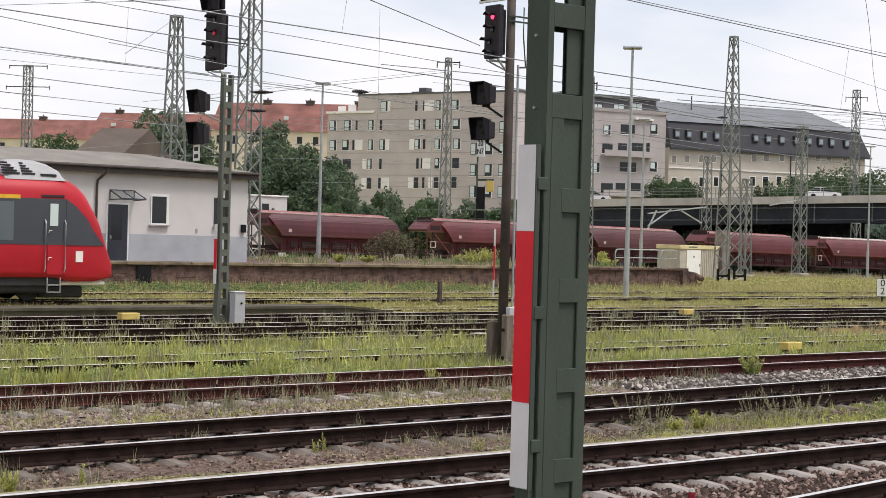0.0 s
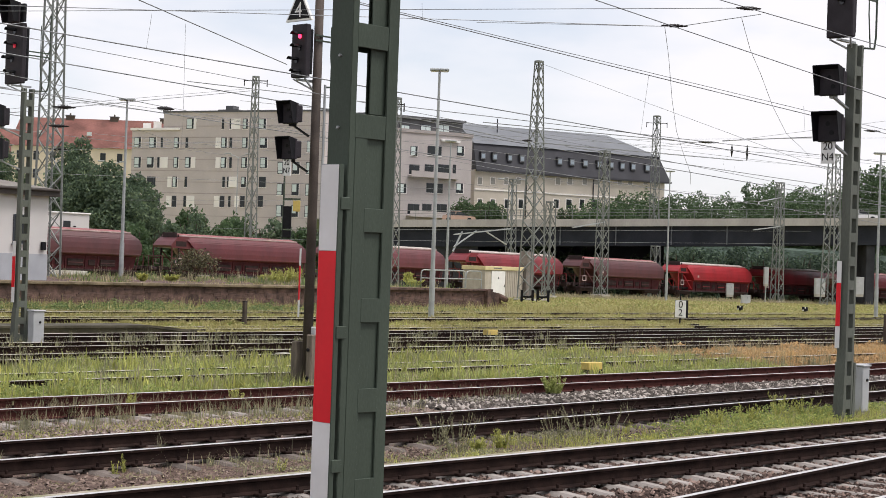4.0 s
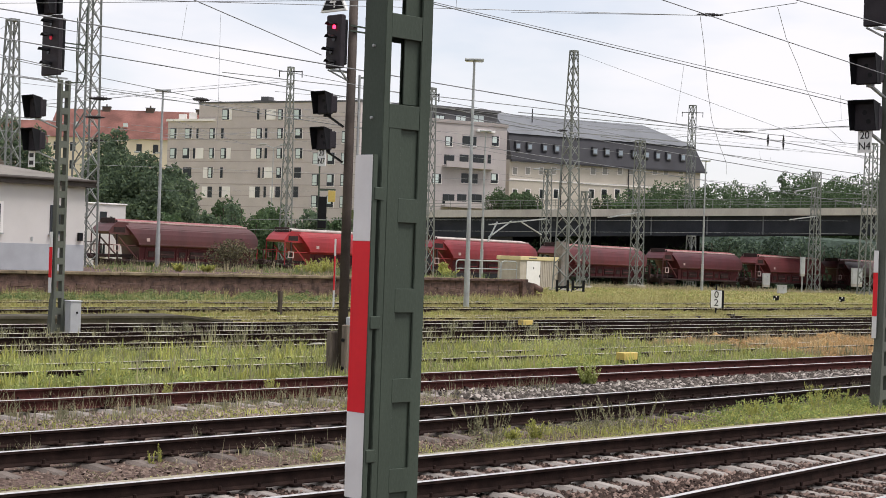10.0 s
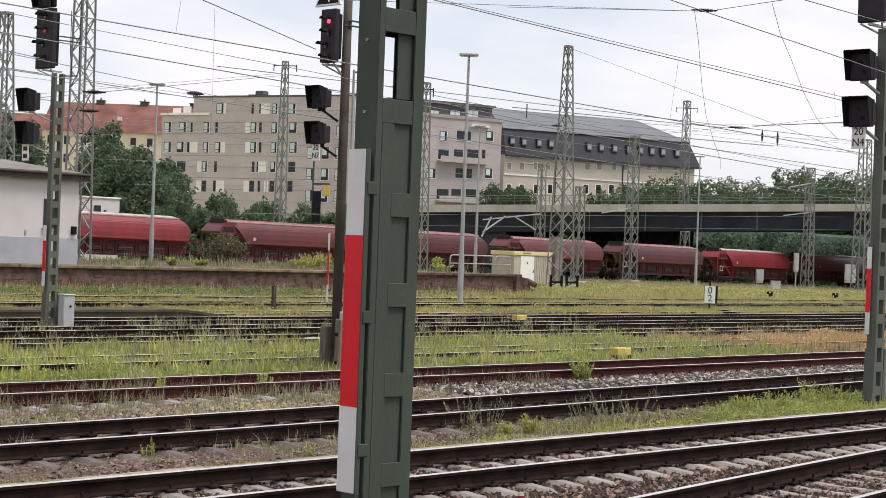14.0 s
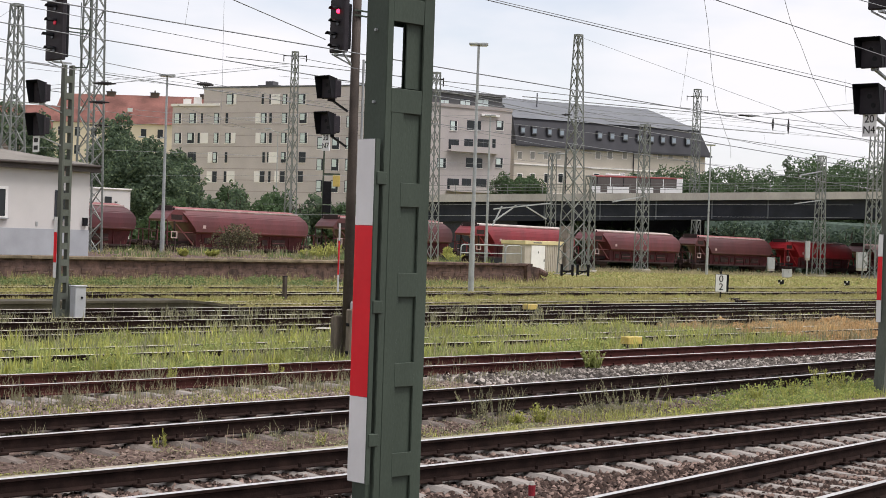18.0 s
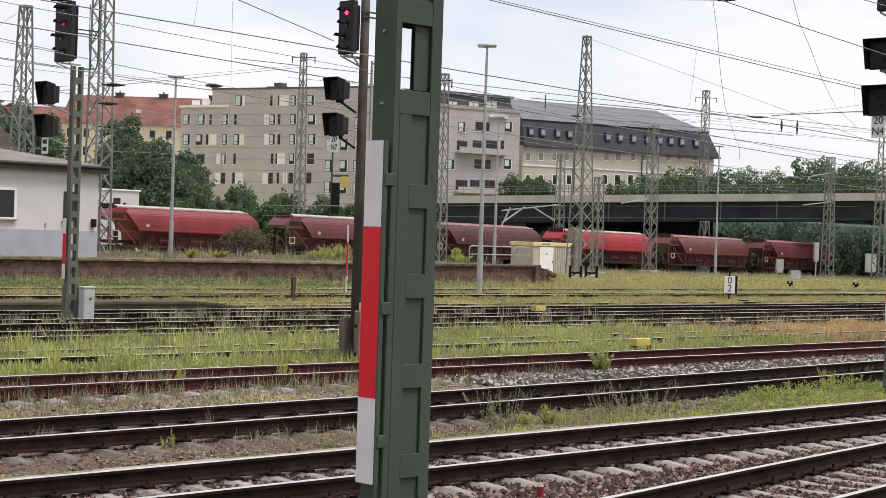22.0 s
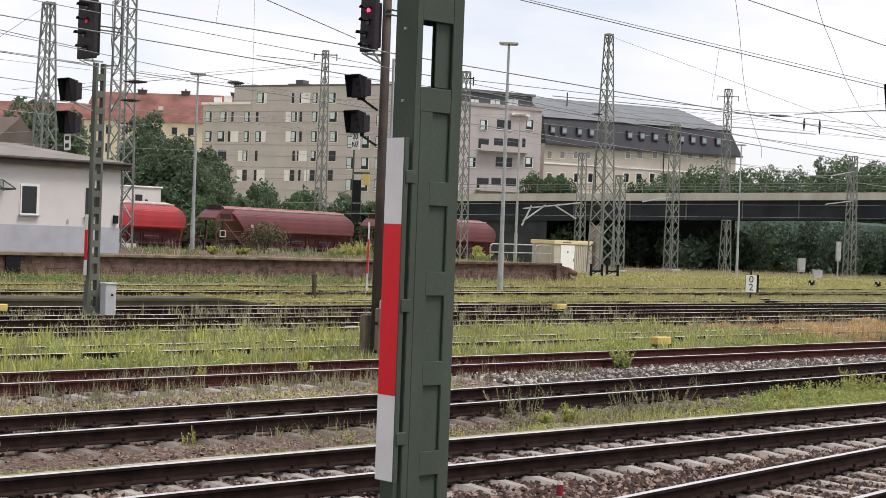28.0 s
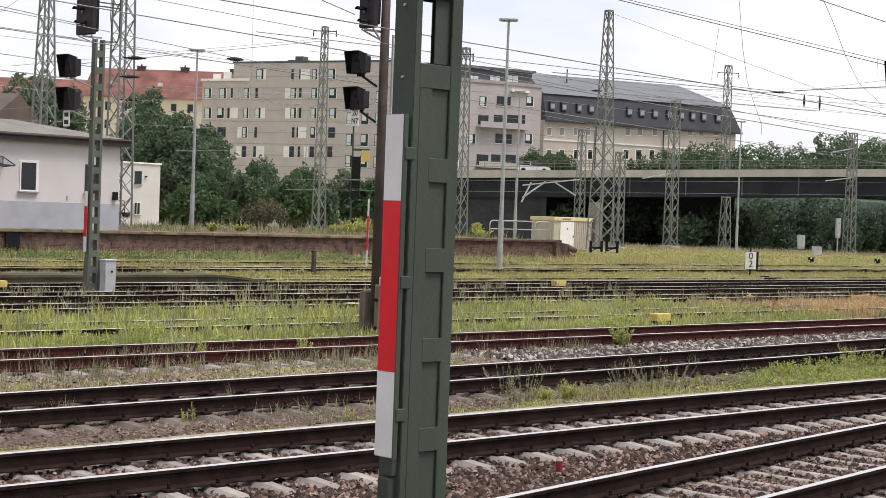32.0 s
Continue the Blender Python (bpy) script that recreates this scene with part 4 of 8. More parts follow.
def wagon(body_mat, roof_mat, label):
    """Four-axle covered hopper wagon, 17.2 m over the buffers: vertical end towards +x, hooded open platform towards -x."""
    t = thing("hopper_wagon", 0, 0, 0, 0, label, "freight wagon", "hopper wagons of the freight train")
    L = 7.1
    # section from the lower sill up to the roof rim: half width, height, left end, right end
    prof = [(0.85, 0.72, -L + 3.0, L - 0.75), (1.14, 0.82, -L + 2.95, L - 0.6), (1.2, 1.86, -L + 2.85, L - 0.3), (1.46, 1.98, -L + 2.8, L - 0.16),
            (1.5, 2.12, -L + 2.65, L - 0.1), (1.5, 2.45, -L + 2.4, L), (1.46, 2.85, -L + 2.05, L), (1.37, 3.2, -L + 1.75, L - 0.18),
            (1.2, 3.48, -L + 1.5, L - 0.48), (0.97, 3.72, -L + 1.2, L - 0.85)]

    def ring(k):
        """A section at the fraction k of the way from one end to the other."""
        near = [(xa + (xb - xa) * k, -y, z) for y, z, xa, xb in prof]
        return near + [(p[0], -p[1], p[2]) for p in near[::-1]]
    bm = bmesh.new()
    fs = loft(bm, [ring(k / 8) for k in range(9)])
    # faces below the waist take the shade-darkened red
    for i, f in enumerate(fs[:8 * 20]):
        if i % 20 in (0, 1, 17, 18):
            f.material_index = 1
    body = part("body", bm, [body_mat, M_SHADED_SIDE], t)
    for s in (-1, 1):
        part("waist_rail", bx(-L + 2.6, L - 0.12, s * 1.5 - 0.03, s * 1.5 + 0.03, 2.02, 2.12, 0.01), body_mat, body)
        part("crease_rail", bx(-L + 1.62, L - 0.4, s * 1.31 - 0.02, s * 1.31 + 0.02, 3.27, 3.31, 0.008), body_mat, body)
        part("sill", bx(-L + 0.2, L - 0.2, s * 1.16 - 0.06, s * 1.16 + 0.06, 0.7, 0.86, 0.02), M_UNDER, body)
        # discharge hatches in the lower side, a short one and a long one by turns
        for x in (-3.1, -0.2, 2.7):
            part("hatch", bx(x - 0.3, x + 0.3, s * 1.19 - 0.045, s * 1.19 + 0.045, 1.12, 1.56, 0.02), M_UNDER, body)
            hw = part("hatch", bx(x + 0.75, x + 2.15, s * 1.19 - 0.045, s * 1.19 + 0.045, 1.08, 1.6, 0.03), M_UNDER, body)
            part("hatch_bar", bx(x + 0.8, x + 2.1, s * 1.24 - 0.02, s * 1.24 + 0.02, 1.3, 1.36), body_mat, hw)
        for x in (-3.65, -2.55, -0.75, 0.35, 2.15, 3.25, 5.3):
            part("side_rib", bx(x - 0.05, x + 0.05, s * 1.19 - 0.05, s * 1.19 + 0.05, 0.86, 1.86, 0.01), M_SHADED_SIDE, body)
    # end hood over the platform, and its frame
    bm = bmesh.new()
    prism(bm, [(-L + 1.75, 3.66), (-L + 0.78, 3.68), (-L + 0.3, 3.3), (-L, 2.95), (-L + 0.12, 2.78), (-L + 2.1, 2.72)], -1.2, 1.2, axis="y")
    hood = part("end_hood", bm, body_mat, body)
    part("hood_panel", bx(-L + 0.45, -L + 1.5, -1.215, -1.202, 2.9, 3.3), M_UNDER, hood)
    for s in (-1, 1):
        part("end_post", bar(bmesh.new(), (-L + 0.85, s * 1.27, 0.85), (-L + 0.78, s * 1.05, 3.85), 0.12, 0.1), M_UNDER, hood)
        part("end_post", bar(bmesh.new(), (-L + 0.12, s * 1.22, 0.9), (-L + 0.1, s * 1.2, 2.8), 0.09, 0.09), body_mat, hood)
        part("end_stay", bar(bmesh.new(), (-L + 2.6, s * 1.2, 1.0), (-L + 0.9, s * 1.24, 2.55), 0.09, 0.09), body_mat, hood)
        part("platform_rail", bar(bmesh.new(), (-L + 0.1, s * 1.24, 1.95), (-L + 2.5, s * 1.24, 1.95), 0.07, 0.07), body_mat, hood)
        bm = bmesh.new()
        for za, zb, xa, xb in ((1.45, 1.53, 0.4, 1.0), (1.92, 2.0, 0.4, 1.0), (1.53, 1.92, 0.4, 0.48), (1.53, 1.92, 0.92, 1.0)):
            box(bm, -L + xa, -L + xb, s * 1.3 - 0.02, s * 1.3 + 0.02, za, zb)
        part("plate_holder", bm, M_RIM, hood, "pale square plate holder")
        part("end_rib", bar(bmesh.new(), (L - 0.25, s * 1.1, 0.85), (L - 0.05, s * 1.36, 2.7), 0.09, 0.09), body_mat, body)
    # arched roof with a pale hinge rim
    bm = bmesh.new()
    arc = [(0.97 * math.cos(q), 3.7 + 0.24 * math.sin(q)) for q in np.linspace(0, math.pi, 11)]
    loft(bm, [[(-L + 0.8, y * 0.93, 3.7 + (z - 3.7) * 0.7) for y, z in arc], [(-L + 1.05, y, z) for y, z in arc], [(L - 1.1, y, z) for y, z in arc], [(L - 0.82, y * 0.93, 3.7 + (z - 3.7) * 0.7) for y, z in arc]])
    roof = part("roof", bm, roof_mat, t, smooth=False)
    for s in (-1, 1):
        part("roof_rim", bx(-L + 0.75, L - 0.8, s * 0.99 - 0.05, s * 0.99 + 0.05, 3.68, 3.8, 0.02), M_RIM, roof)
    part("roof_gear", bx(-L + 0.68, -L + 0.8, -0.9, 0.9, 3.55, 4.0, 0.02), M_UNDER, roof)
    # underframe, end platforms, bogies
    fr = part("underframe", bx(-8.1, 8.1, -0.55, 0.55, 1.0, 1.25, 0.02), M_UNDER, t)
    for s in (-1, 1):
        part("end_beam", bx(s * 8.05 - 0.1, s * 8.05 + 0.1, -1.3, 1.3, 0.85, 1.25, 0.02), M_UNDER, fr)
        for y in (-0.87, 0.87):
            part("buffer", rd((s * 8.15, y, 1.05), (s * 8.58, y, 1.05), 0.1, 0.22, n=12), M_UNDER, fr)
        bm = bmesh.new()
        for y in (-1.25, 1.25):
            bar(bm, (s * 7.95, y, 1.25), (s * 7.9, y, 2.1), 0.06, 0.06)
        bar(bm, (s * 7.9, -1.25, 2.1), (s * 7.9, 1.25, 2.1), 0.06, 0.06)
        part("end_railing", bm, body_mat, fr)
        bg = part("bogie", bx(s * 5.6 - 1.25, s * 5.6 + 1.25, -1.05, 1.05, 0.42, 0.85, 0.06), M_UNDER, t)
        for dx in (-0.9, 0.9):
            bm = bmesh.new()
            for y in (-0.75, 0.75):
                rod(bm, (s * 5.6 + dx, y - 0.065, 0.46), (s * 5.6 + dx, y + 0.065, 0.46), 0.46, n=20)
            rod(bm, (s * 5.6 + dx, -0.8, 0.46), (s * 5.6 + dx, 0.8, 0.46), 0.08)
            part("wheelset", bm, M_UNDER, bg)
    bars = bmesh.new()
    for y in (-1.5, 1.5):
        box(bars, -L + 3.3, -L + 3.6, y - 0.012, y + 0.012, 2.3, 2.55)
    part("lettering_bars", bars, M_RIM, body)
    return t


WAGON_PITCH, WAGON_SPEED, TRAIN_START, TRAIN_V = 17.2, 10.14, -1.15, 106.5
WAGON_KINDS = {}
WAGON_STYLE = [(2, 0, "dark red covered hopper wagon, dirty"), (1, 0, "dull red covered hopper wagon with dusty sides"), (0, 1, "bright red covered hopper wagon with a pale dusty roof"),
               (3, 0, "brownish red covered hopper wagon, weathered"), (5, 1, "faded red covered hopper wagon with a dusty grey roof"), (5, 0, "faded pinkish red covered hopper wagon"),
               (4, 1, "red covered hopper wagon with a dusty grey roof")]
WAGON_ORDER = [0, 1, 0, 1, 0, 1, 3, 1, 4, 6, 3, 2, 6, 1, 0, 5, 3, 6, 4, 3, 2, 5, 5]
WAGONS = []


def make_train():
    for i, style in enumerate(WAGON_ORDER):
        if i < 2:
            continue
        if style in WAGON_KINDS:
            w = copy_thing(WAGON_KINDS[style], pose(0, 0, 0))
        else:
            b, r, lab = WAGON_STYLE[style]
            w = wagon(M_WAGON[b], (M_ROOF_RED, M_ROOF_GREY)[r], lab)
            WAGON_KINDS[style] = w
        WAGONS.append((i, w))


make_train()


# ---- road bridge ----
M_BRIDGE_EDGE = mat("bridge_edge_concrete", (0.40, 0.38, 0.35), 0.9, 0, 0.2, 0.5, 10, 0.2, stretch=(1, 1, 0.3))
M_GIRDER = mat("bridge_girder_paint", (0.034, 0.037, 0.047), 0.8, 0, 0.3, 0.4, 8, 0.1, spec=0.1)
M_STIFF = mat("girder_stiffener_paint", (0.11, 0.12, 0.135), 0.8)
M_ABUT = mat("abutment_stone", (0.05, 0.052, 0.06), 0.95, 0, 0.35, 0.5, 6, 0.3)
BD = 190.0


def bridge_z(x):
    """Height of the roadway edge along the bridge."""
    (xa, za), (xb, zb) = (-5.58, 7.09), (50.75, 9.26)
    return za + (zb - za) * (min(x, 90.0) - xa) / (xb - xa)


def bridge():
    x0, x1 = -9.48, 90.0
    t = thing("road_bridge", *view_xy(0, BD), 0, VIEW_TURN, "road bridge with a pale concrete edge and dark steel girders", "bridge", kind="structure")

    def slab(xa, xb, ya, yb, da, db, m, name, par=t):
        bm = bmesh.new()
        za, zb = bridge_z(xa), bridge_z(xb)
        loft(bm, [[(xa, ya, za + da), (xa, yb, za + da), (xa, yb, za + db), (xa, ya, za + db)], [(xb, ya, zb + da), (xb, yb, zb + da), (xb, yb, zb + db), (xb, ya, zb + db)]])
        return part(name, bm, m, par)
    for a, b in ((x1, 330.0), (330.0, 600.0)):
        slab(a, b, 0.3, 13.0, -0.7, -0.25, M_KERB, "deck")
        slab(a, b, -0.3, 0.3, -0.85, 0.0, M_BRIDGE_EDGE, "edge_beam")
        slab(a, b, -0.3, 13.0, -9.0, -0.86, M_ABUT, "embankment_wall")
    edge = slab(x0, x1, -0.3, 0.3, -0.85, 0.0, M_BRIDGE_EDGE, "edge_beam")
    slab(x0, x1, 0.3, 13.0, -0.7, -0.25, M_KERB, "deck")
    slab(x0, x1, 13.0, 13.5, -0.9, 0.3, M_BRIDGE_EDGE, "edge_beam")
    slab(x0, x1, 0.31, 1.6, -0.25, -0.1, M_BRIDGE_EDGE, "pavement")
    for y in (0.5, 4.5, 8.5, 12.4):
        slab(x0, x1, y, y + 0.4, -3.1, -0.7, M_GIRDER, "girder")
    for k in range(18):
        x = x0 + 3.5 + k * 6.4
        if x < x1:
            part("girder_stiffener", bx(x - 0.07, x + 0.07, 0.38, 0.5, bridge_z(x) - 3.0, bridge_z(x) - 0.86), M_STIFF, t)
    # railing
    n = int((x1 - x0) / 2.0)
    for k in range(n):
        x = x0 + k * 2.0
        part("railing_post", bx(x - 0.03, x + 0.03, -0.03, 0.03, bridge_z(x), bridge_z(x) + 1.05), M_LATTICE, t)
    for dz in (0.4, 0.72, 1.03):
        slab(x0, x1, -0.025, 0.025, dz, dz + 0.05, M_LATTICE, "railing_bar")
    # abutment and piers
    xa = 3.78
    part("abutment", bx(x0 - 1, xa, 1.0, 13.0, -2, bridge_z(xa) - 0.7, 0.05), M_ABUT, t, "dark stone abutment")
    # Dark wall added behind the deck, standing in for the shade below it.
    part("backing_wall", bx(xa, 27.0, 13.6, 14.6, -2.5, bridge_z(xa) - 0.9, 0.05), M_ABUT, t, "dark wall added behind the deck")
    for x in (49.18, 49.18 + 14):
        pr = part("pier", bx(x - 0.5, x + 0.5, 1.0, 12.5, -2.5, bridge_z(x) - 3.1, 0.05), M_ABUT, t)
    return t


bridge()
M_CAR_ORANGE = mat("car_orange_paint", (0.5, 0.34, 0.25), 0.3, 0, 0.08, 2, 20, 0)
M_CAR_WHITE = mat("car_white_paint", (0.7, 0.7, 0.7), 0.3, 0, 0.05, 2, 20, 0)
M_TYRE = mat("tyre", (0.02, 0.02, 0.02), 0.9, bump=0)


def car(m, label):
    """Saloon car, nose towards +x."""
    t = thing("car", 0, 0, 0, 0, label, "car", "cars on the bridge")
    bm = bmesh.new()
    prism(bm, [(-2.15, 0.32), (2.12, 0.32), (2.2, 0.6), (2.05, 0.78), (1.05, 0.92), (-1.6, 0.96), (-2.1, 0.9), (-2.2, 0.6)], -0.85, 0.85, axis="y")
    bmesh.ops.bevel(bm, geom=list(bm.edges), offset=0.06, segments=2, affect="EDGES")
    body = part("body", bm, m, t)
    bm = bmesh.new()
    loft(bm, [[(1.05, -0.78, 0.9), (1.05, 0.78, 0.9), (-1.75, 0.78, 0.93), (-1.75, -0.78, 0.93)], [(0.25, -0.62, 1.4), (0.25, 0.62, 1.4), (-1.1, 0.62, 1.42), (-1.1, -0.62, 1.42)]])
    part("cabin_glass", bm, M_GLASS, body)
    part("roof", bx(-1.12, 0.28, -0.62, 0.62, 1.4, 1.45, 0.02), m, body)
    for x in (-0.42,):
        for y in (-0.7, 0.7):
            part("pillar", bx(x - 0.04, x + 0.04, y - 0.04, y + 0.04, 0.92, 1.41), m, body)
    for x in (-1.35, 1.35):
        for y in (-0.78, 0.78):
            part("wheel", rd((x, y - 0.1, 0.32), (x, y + 0.1, 0.32), 0.32, n=18), M_TYRE, t)
    for ob in t.children_recursive:
        ob.data.transform(Matrix.Scale(0.9, 4))
    return t


M_BUS_RED = mat("bus_red_paint", (0.3, 0.07, 0.07), 0.5, 0, 0.15, 1, 20, 0)
M_BUS_GLASS = glass_mat("bus_glass", (0.1, 0.085, 0.08), 0.2)


def bus():
    """City bus in white with a red roof edge, front towards -x."""
    t = thing("city_bus", 0, 0, 0, 0, "pale city bus with a dull red roof band", "bus")
    part("body", bx(-6, 6, -1.25, 1.25, 0.35, 1.3, 0.08), M_CAR_WHITE, t)
    part("upper_body", bx(-5.95, 5.95, -1.22, 1.22, 1.3, 2.5, 0.05), M_BUS_GLASS, t, "dusty window band")
    part("roof", bx(-6, 6, -1.25, 1.25, 2.5, 2.72, 0.08), M_BUS_RED, t, "red roof")
    part("roof_pod", bx(-4.2, -1.6, -0.8, 0.8, 2.72, 2.95, 0.06), M_CAR_WHITE, t)
    part("rear_panel", bx(5.2, 6.02, -1.265, 1.265, 1.2, 2.6, 0.05), M_CAR_WHITE, t, "white rear panel")
    part("windscreen", bx(-6.03, -5.7, -1.1, 1.1, 1.2, 2.4, 0.03), M_GLASS, t, "dark windscreen")
    for k in range(6):
        x = -5.3 + k * 1.75
        part("window_post", bx(x - 0.06, x + 0.06, -1.26, -1.2, 1.31, 2.49), M_CAR_WHITE if k % 2 else M_TYRE, t)
    for x in (-4.4, -0.6, 2.6):
        part("door_leaf", bx(x - 0.45, x + 0.45, -1.262, -1.24, 0.5, 2.4), M_BUS_GLASS, t)
    for x in (-3.6, 3.2):
        for y in (-1.1, 1.1):
            part("wheel", rd((x, y - 0.14, 0.48), (x, y + 0.14, 0.48), 0.48, n=18), M_TYRE, t)
    for ob in t.children_recursive:
        ob.data.transform(Matrix.Scale(0.9, 4))
    return t


# ---- poses square to the camera's view ----
def view_pose(x, d, z, rz=0.0):
    u, v = view_xy(x, d)
    return pose(u, v, z, 0, 0, VIEW_TURN + rz)


# Made-up corner and side street, kept behind the near mast in camera view.
TURN_X, STREET_D = -4.6, 13.0


def road_z(x):
    return bridge_z(max(x, TURN_X)) - 0.25


def road_pose(x, lane, stop):
    """Pose of a vehicle on the road: straight over the bridge, then round a corner into the made-up side street, behind
    the near mast in the camera's view.
    """
    s, r = TURN_X - x, STREET_D - lane
    if s <= 0:
        return view_pose(x, BD + lane, road_z(x))
    arc = r * math.pi / 2
    if s < arc:
        a = s / r
        return view_pose(TURN_X - r * math.sin(a), BD + STREET_D - r * math.cos(a), road_z(x), -math.degrees(a))
    return view_pose(TURN_X - r, BD + STREET_D + min(s - arc, stop), road_z(x), -90)


def side_street():
    t = thing("side_street", *view_xy(0, BD), 0, VIEW_TURN, "side street on a grassy bank behind the bridge", "street", kind="structure")
    z = road_z(TURN_X)
    bm = bmesh.new()
    loft(bm, [[(-18.6, y, -1.5), (-15.6, y, z - 0.03), (TURN_X - 1.0, y, z - 0.03), (TURN_X - 0.5, y, -1.5)] for y in (13.6, 30.0, 45.0)])
    part("bank", bm, M_BANK, t)
    part("roadway", bx(-15.4, TURN_X - 1.2, 1.7, 44.8, z - 0.02, z), M_KERB, t)
    part("corner_bank", bx(-15.6, -9.48 - 1.01, 0.4, 13.59, -1.5, z - 0.03), M_BANK, t)


M_BANK = mat("bank_grass", (0.10, 0.12, 0.05), 0.95, 0, 0.35, 0.6, 10, 0.5)
side_street()


CARS = ((car(M_CAR_WHITE, "white saloon car driving over the bridge"), 20.95, 0.0, 14.3, 4.0), (car(M_CAR_WHITE, "pale hatchback driving over the bridge"), -5.38, 0.0, 13.5, 4.0),
        (car(M_CAR_ORANGE, "pale beige car driving over the bridge"), 30.72, 6.0, 14.6, 4.0), (car(M_CAR_WHITE, "silver-white car driving over the bridge"), 2.20, 32.0, 11.2, 4.0))
BUS = bus()
BUS_START = 40.55



# ---- old loading platform with the white station house ----
PZ = 0.93
PLAT_END = 70.37


def loading_platform():
    t = thing("loading_platform", 0, 0, 0, 0, "old stone loading platform with a concrete edge and weeds on top", "platform", kind="structure")
    part("fill", bx(-60, PLAT_END - 0.3, 63.0, 82.0, -0.6, PZ - 0.06), M_WALLSTONE, t)
    bm = bmesh.new()
    prism(bm, [(62.5, -0.6), (63.0, -0.6), (63.0, PZ - 0.13), (62.6, PZ - 0.13)], -60, PLAT_END)
    part("wall", bm, M_WALLSTONE, t, "dark stained masonry wall")
    bm = bmesh.new()
    prism(bm, [(63.0, -0.6), (82.0, -0.6), (82.0, PZ - 0.1), (63.0, PZ - 0.1)], PLAT_END - 0.3, PLAT_END + 0.02)
    part("end_wall", bm, M_WALLSTONE, t)
    u = -58.0
    while u < PLAT_END - 0.2:
        w = min(1.6, PLAT_END - u)
        part("coping_slab", bx(u, u + w - 0.015, 62.42 + random.uniform(-0.02, 0.02), 63.3, PZ - 0.13, PZ + random.uniform(-0.012, 0.012), 0.015), M_COPING if u < 60 else M_WALLSTONE, t)
        u += 1.6
    # rough stones in the wall's face
    kinds = []
    for w, h in ((0.5, 0.2), (0.32, 0.16), (0.62, 0.24)):
        me = bpy.data.meshes.new("stone")
        bm = bx(-w / 2, w / 2, -0.05, 0.05, -h / 2, h / 2, 0.035)
        for v in bm.verts:
            v.co += Vector((random.uniform(-1, 1), 0, random.uniform(-1, 1))) * 0.025
        bm.to_mesh(me)
        bm.free()
        me.materials.append(M_WALLSTONE)
        kinds.append(me)
    for k in range(280):
        u, r = random.uniform(23, PLAT_END - 0.4), random.uniform(0, 1)
        shared("stone", random.choice(kinds), t, pose(u, 62.555 + 0.06 * r, -0.15 + (PZ - 0.15) * r, random.uniform(-3, 3), random.uniform(-2.5, 2.5), random.uniform(-2, 2)))
    # Black block on the wall's face; its colour stands for a recess's darkness.
    part("painted_recess", bx(35.33, 36.01, 62.44, 62.5, 0.0, PZ - 0.14), M_BLACK, t, "black block painted as a recess in the wall")


loading_platform()


def platform_rubble():
    """Collapsed stones and soil in front of the platform's broken end."""
    rng = random.Random(4)
    t = thing("rubble_heap", PLAT_END, 64.5, -0.25, 0, "heap of dark soil and stones at the broken platform end", "rubble")
    bm = bmesh.new()
    loft(bm, [[(-0.6, y, -0.2), (1.3 + 0.3 * math.sin(y * 2.1), y, -0.1), (0.75 + 0.2 * math.sin(y * 3.3), y, 0.45), (0.25 + 0.15 * math.sin(y * 5), y, 0.95), (-0.6, y, 1.12)] for y in np.linspace(-2.2, 12.0, 18)])
    part("soil", bm, M_WALLSTONE, t)
    for k in range(46):
        w = rng.uniform(0.12, 0.34)
        bm = bx(-w, w, -w * 0.7, w * 0.7, -w * 0.45, w * 0.45, w * 0.2)
        h = rng.random()
        ob = part("stone", bm, M_WALLSTONE if k % 3 else M_COPING, t)
        ob.matrix_basis = pose(1.15 - 0.9 * h + rng.uniform(-0.1, 0.15), rng.uniform(-2.4, 8.0), 0.02 + 0.95 * h, rng.uniform(-25, 25), rng.uniform(-25, 25), rng.uniform(0, 360))


platform_rubble()

HV = 66.5                       # the house front
HB = PZ - 0.03                  # its floor on the platform
HX1 = 43.47


def window_unit(parent, x0, x1, y, z0, z1, frame=M_FRAME_WHITE, glass=None, mullions=1, depth=0.1, sill=True, reveal=None):
    """A window in a wall that faces -y: frame, pane, mullion, sill. y is the wall's face."""
    w = part("window", bx(x0, x1, y - 0.012, y - 0.002, z0, z1), reveal or M_FRAME_DARK, parent)
    f = 0.07 * min(1, (x1 - x0))
    bm = bmesh.new()
    for a, b, c, d in ((x0, x0 + f, z0, z1), (x1 - f, x1, z0, z1), (x0 + f, x1 - f, z0, z0 + f), (x0 + f, x1 - f, z1 - f, z1)):
        box(bm, a, b, y - 0.045, y - 0.013, c, d)
    for k in range(mullions):
        xm = x0 + (x1 - x0) * (k + 1) / (mullions + 1)
        box(bm, xm - f / 2, xm + f / 2, y - 0.04, y - 0.014, z0 + f, z1 - f)
    part("frame", bm, frame, w)
    part("pane", bx(x0 + f, x1 - f, y - 0.026, y - 0.016, z0 + f, z1 - f), glass or M_GLASS, w)
    if sill:
        part("sill", bx(x0 - 0.08, x1 + 0.08, y - 0.14, y - 0.002, z0 - 0.06, z0 - 0.005), M_GALV, w)
    return w


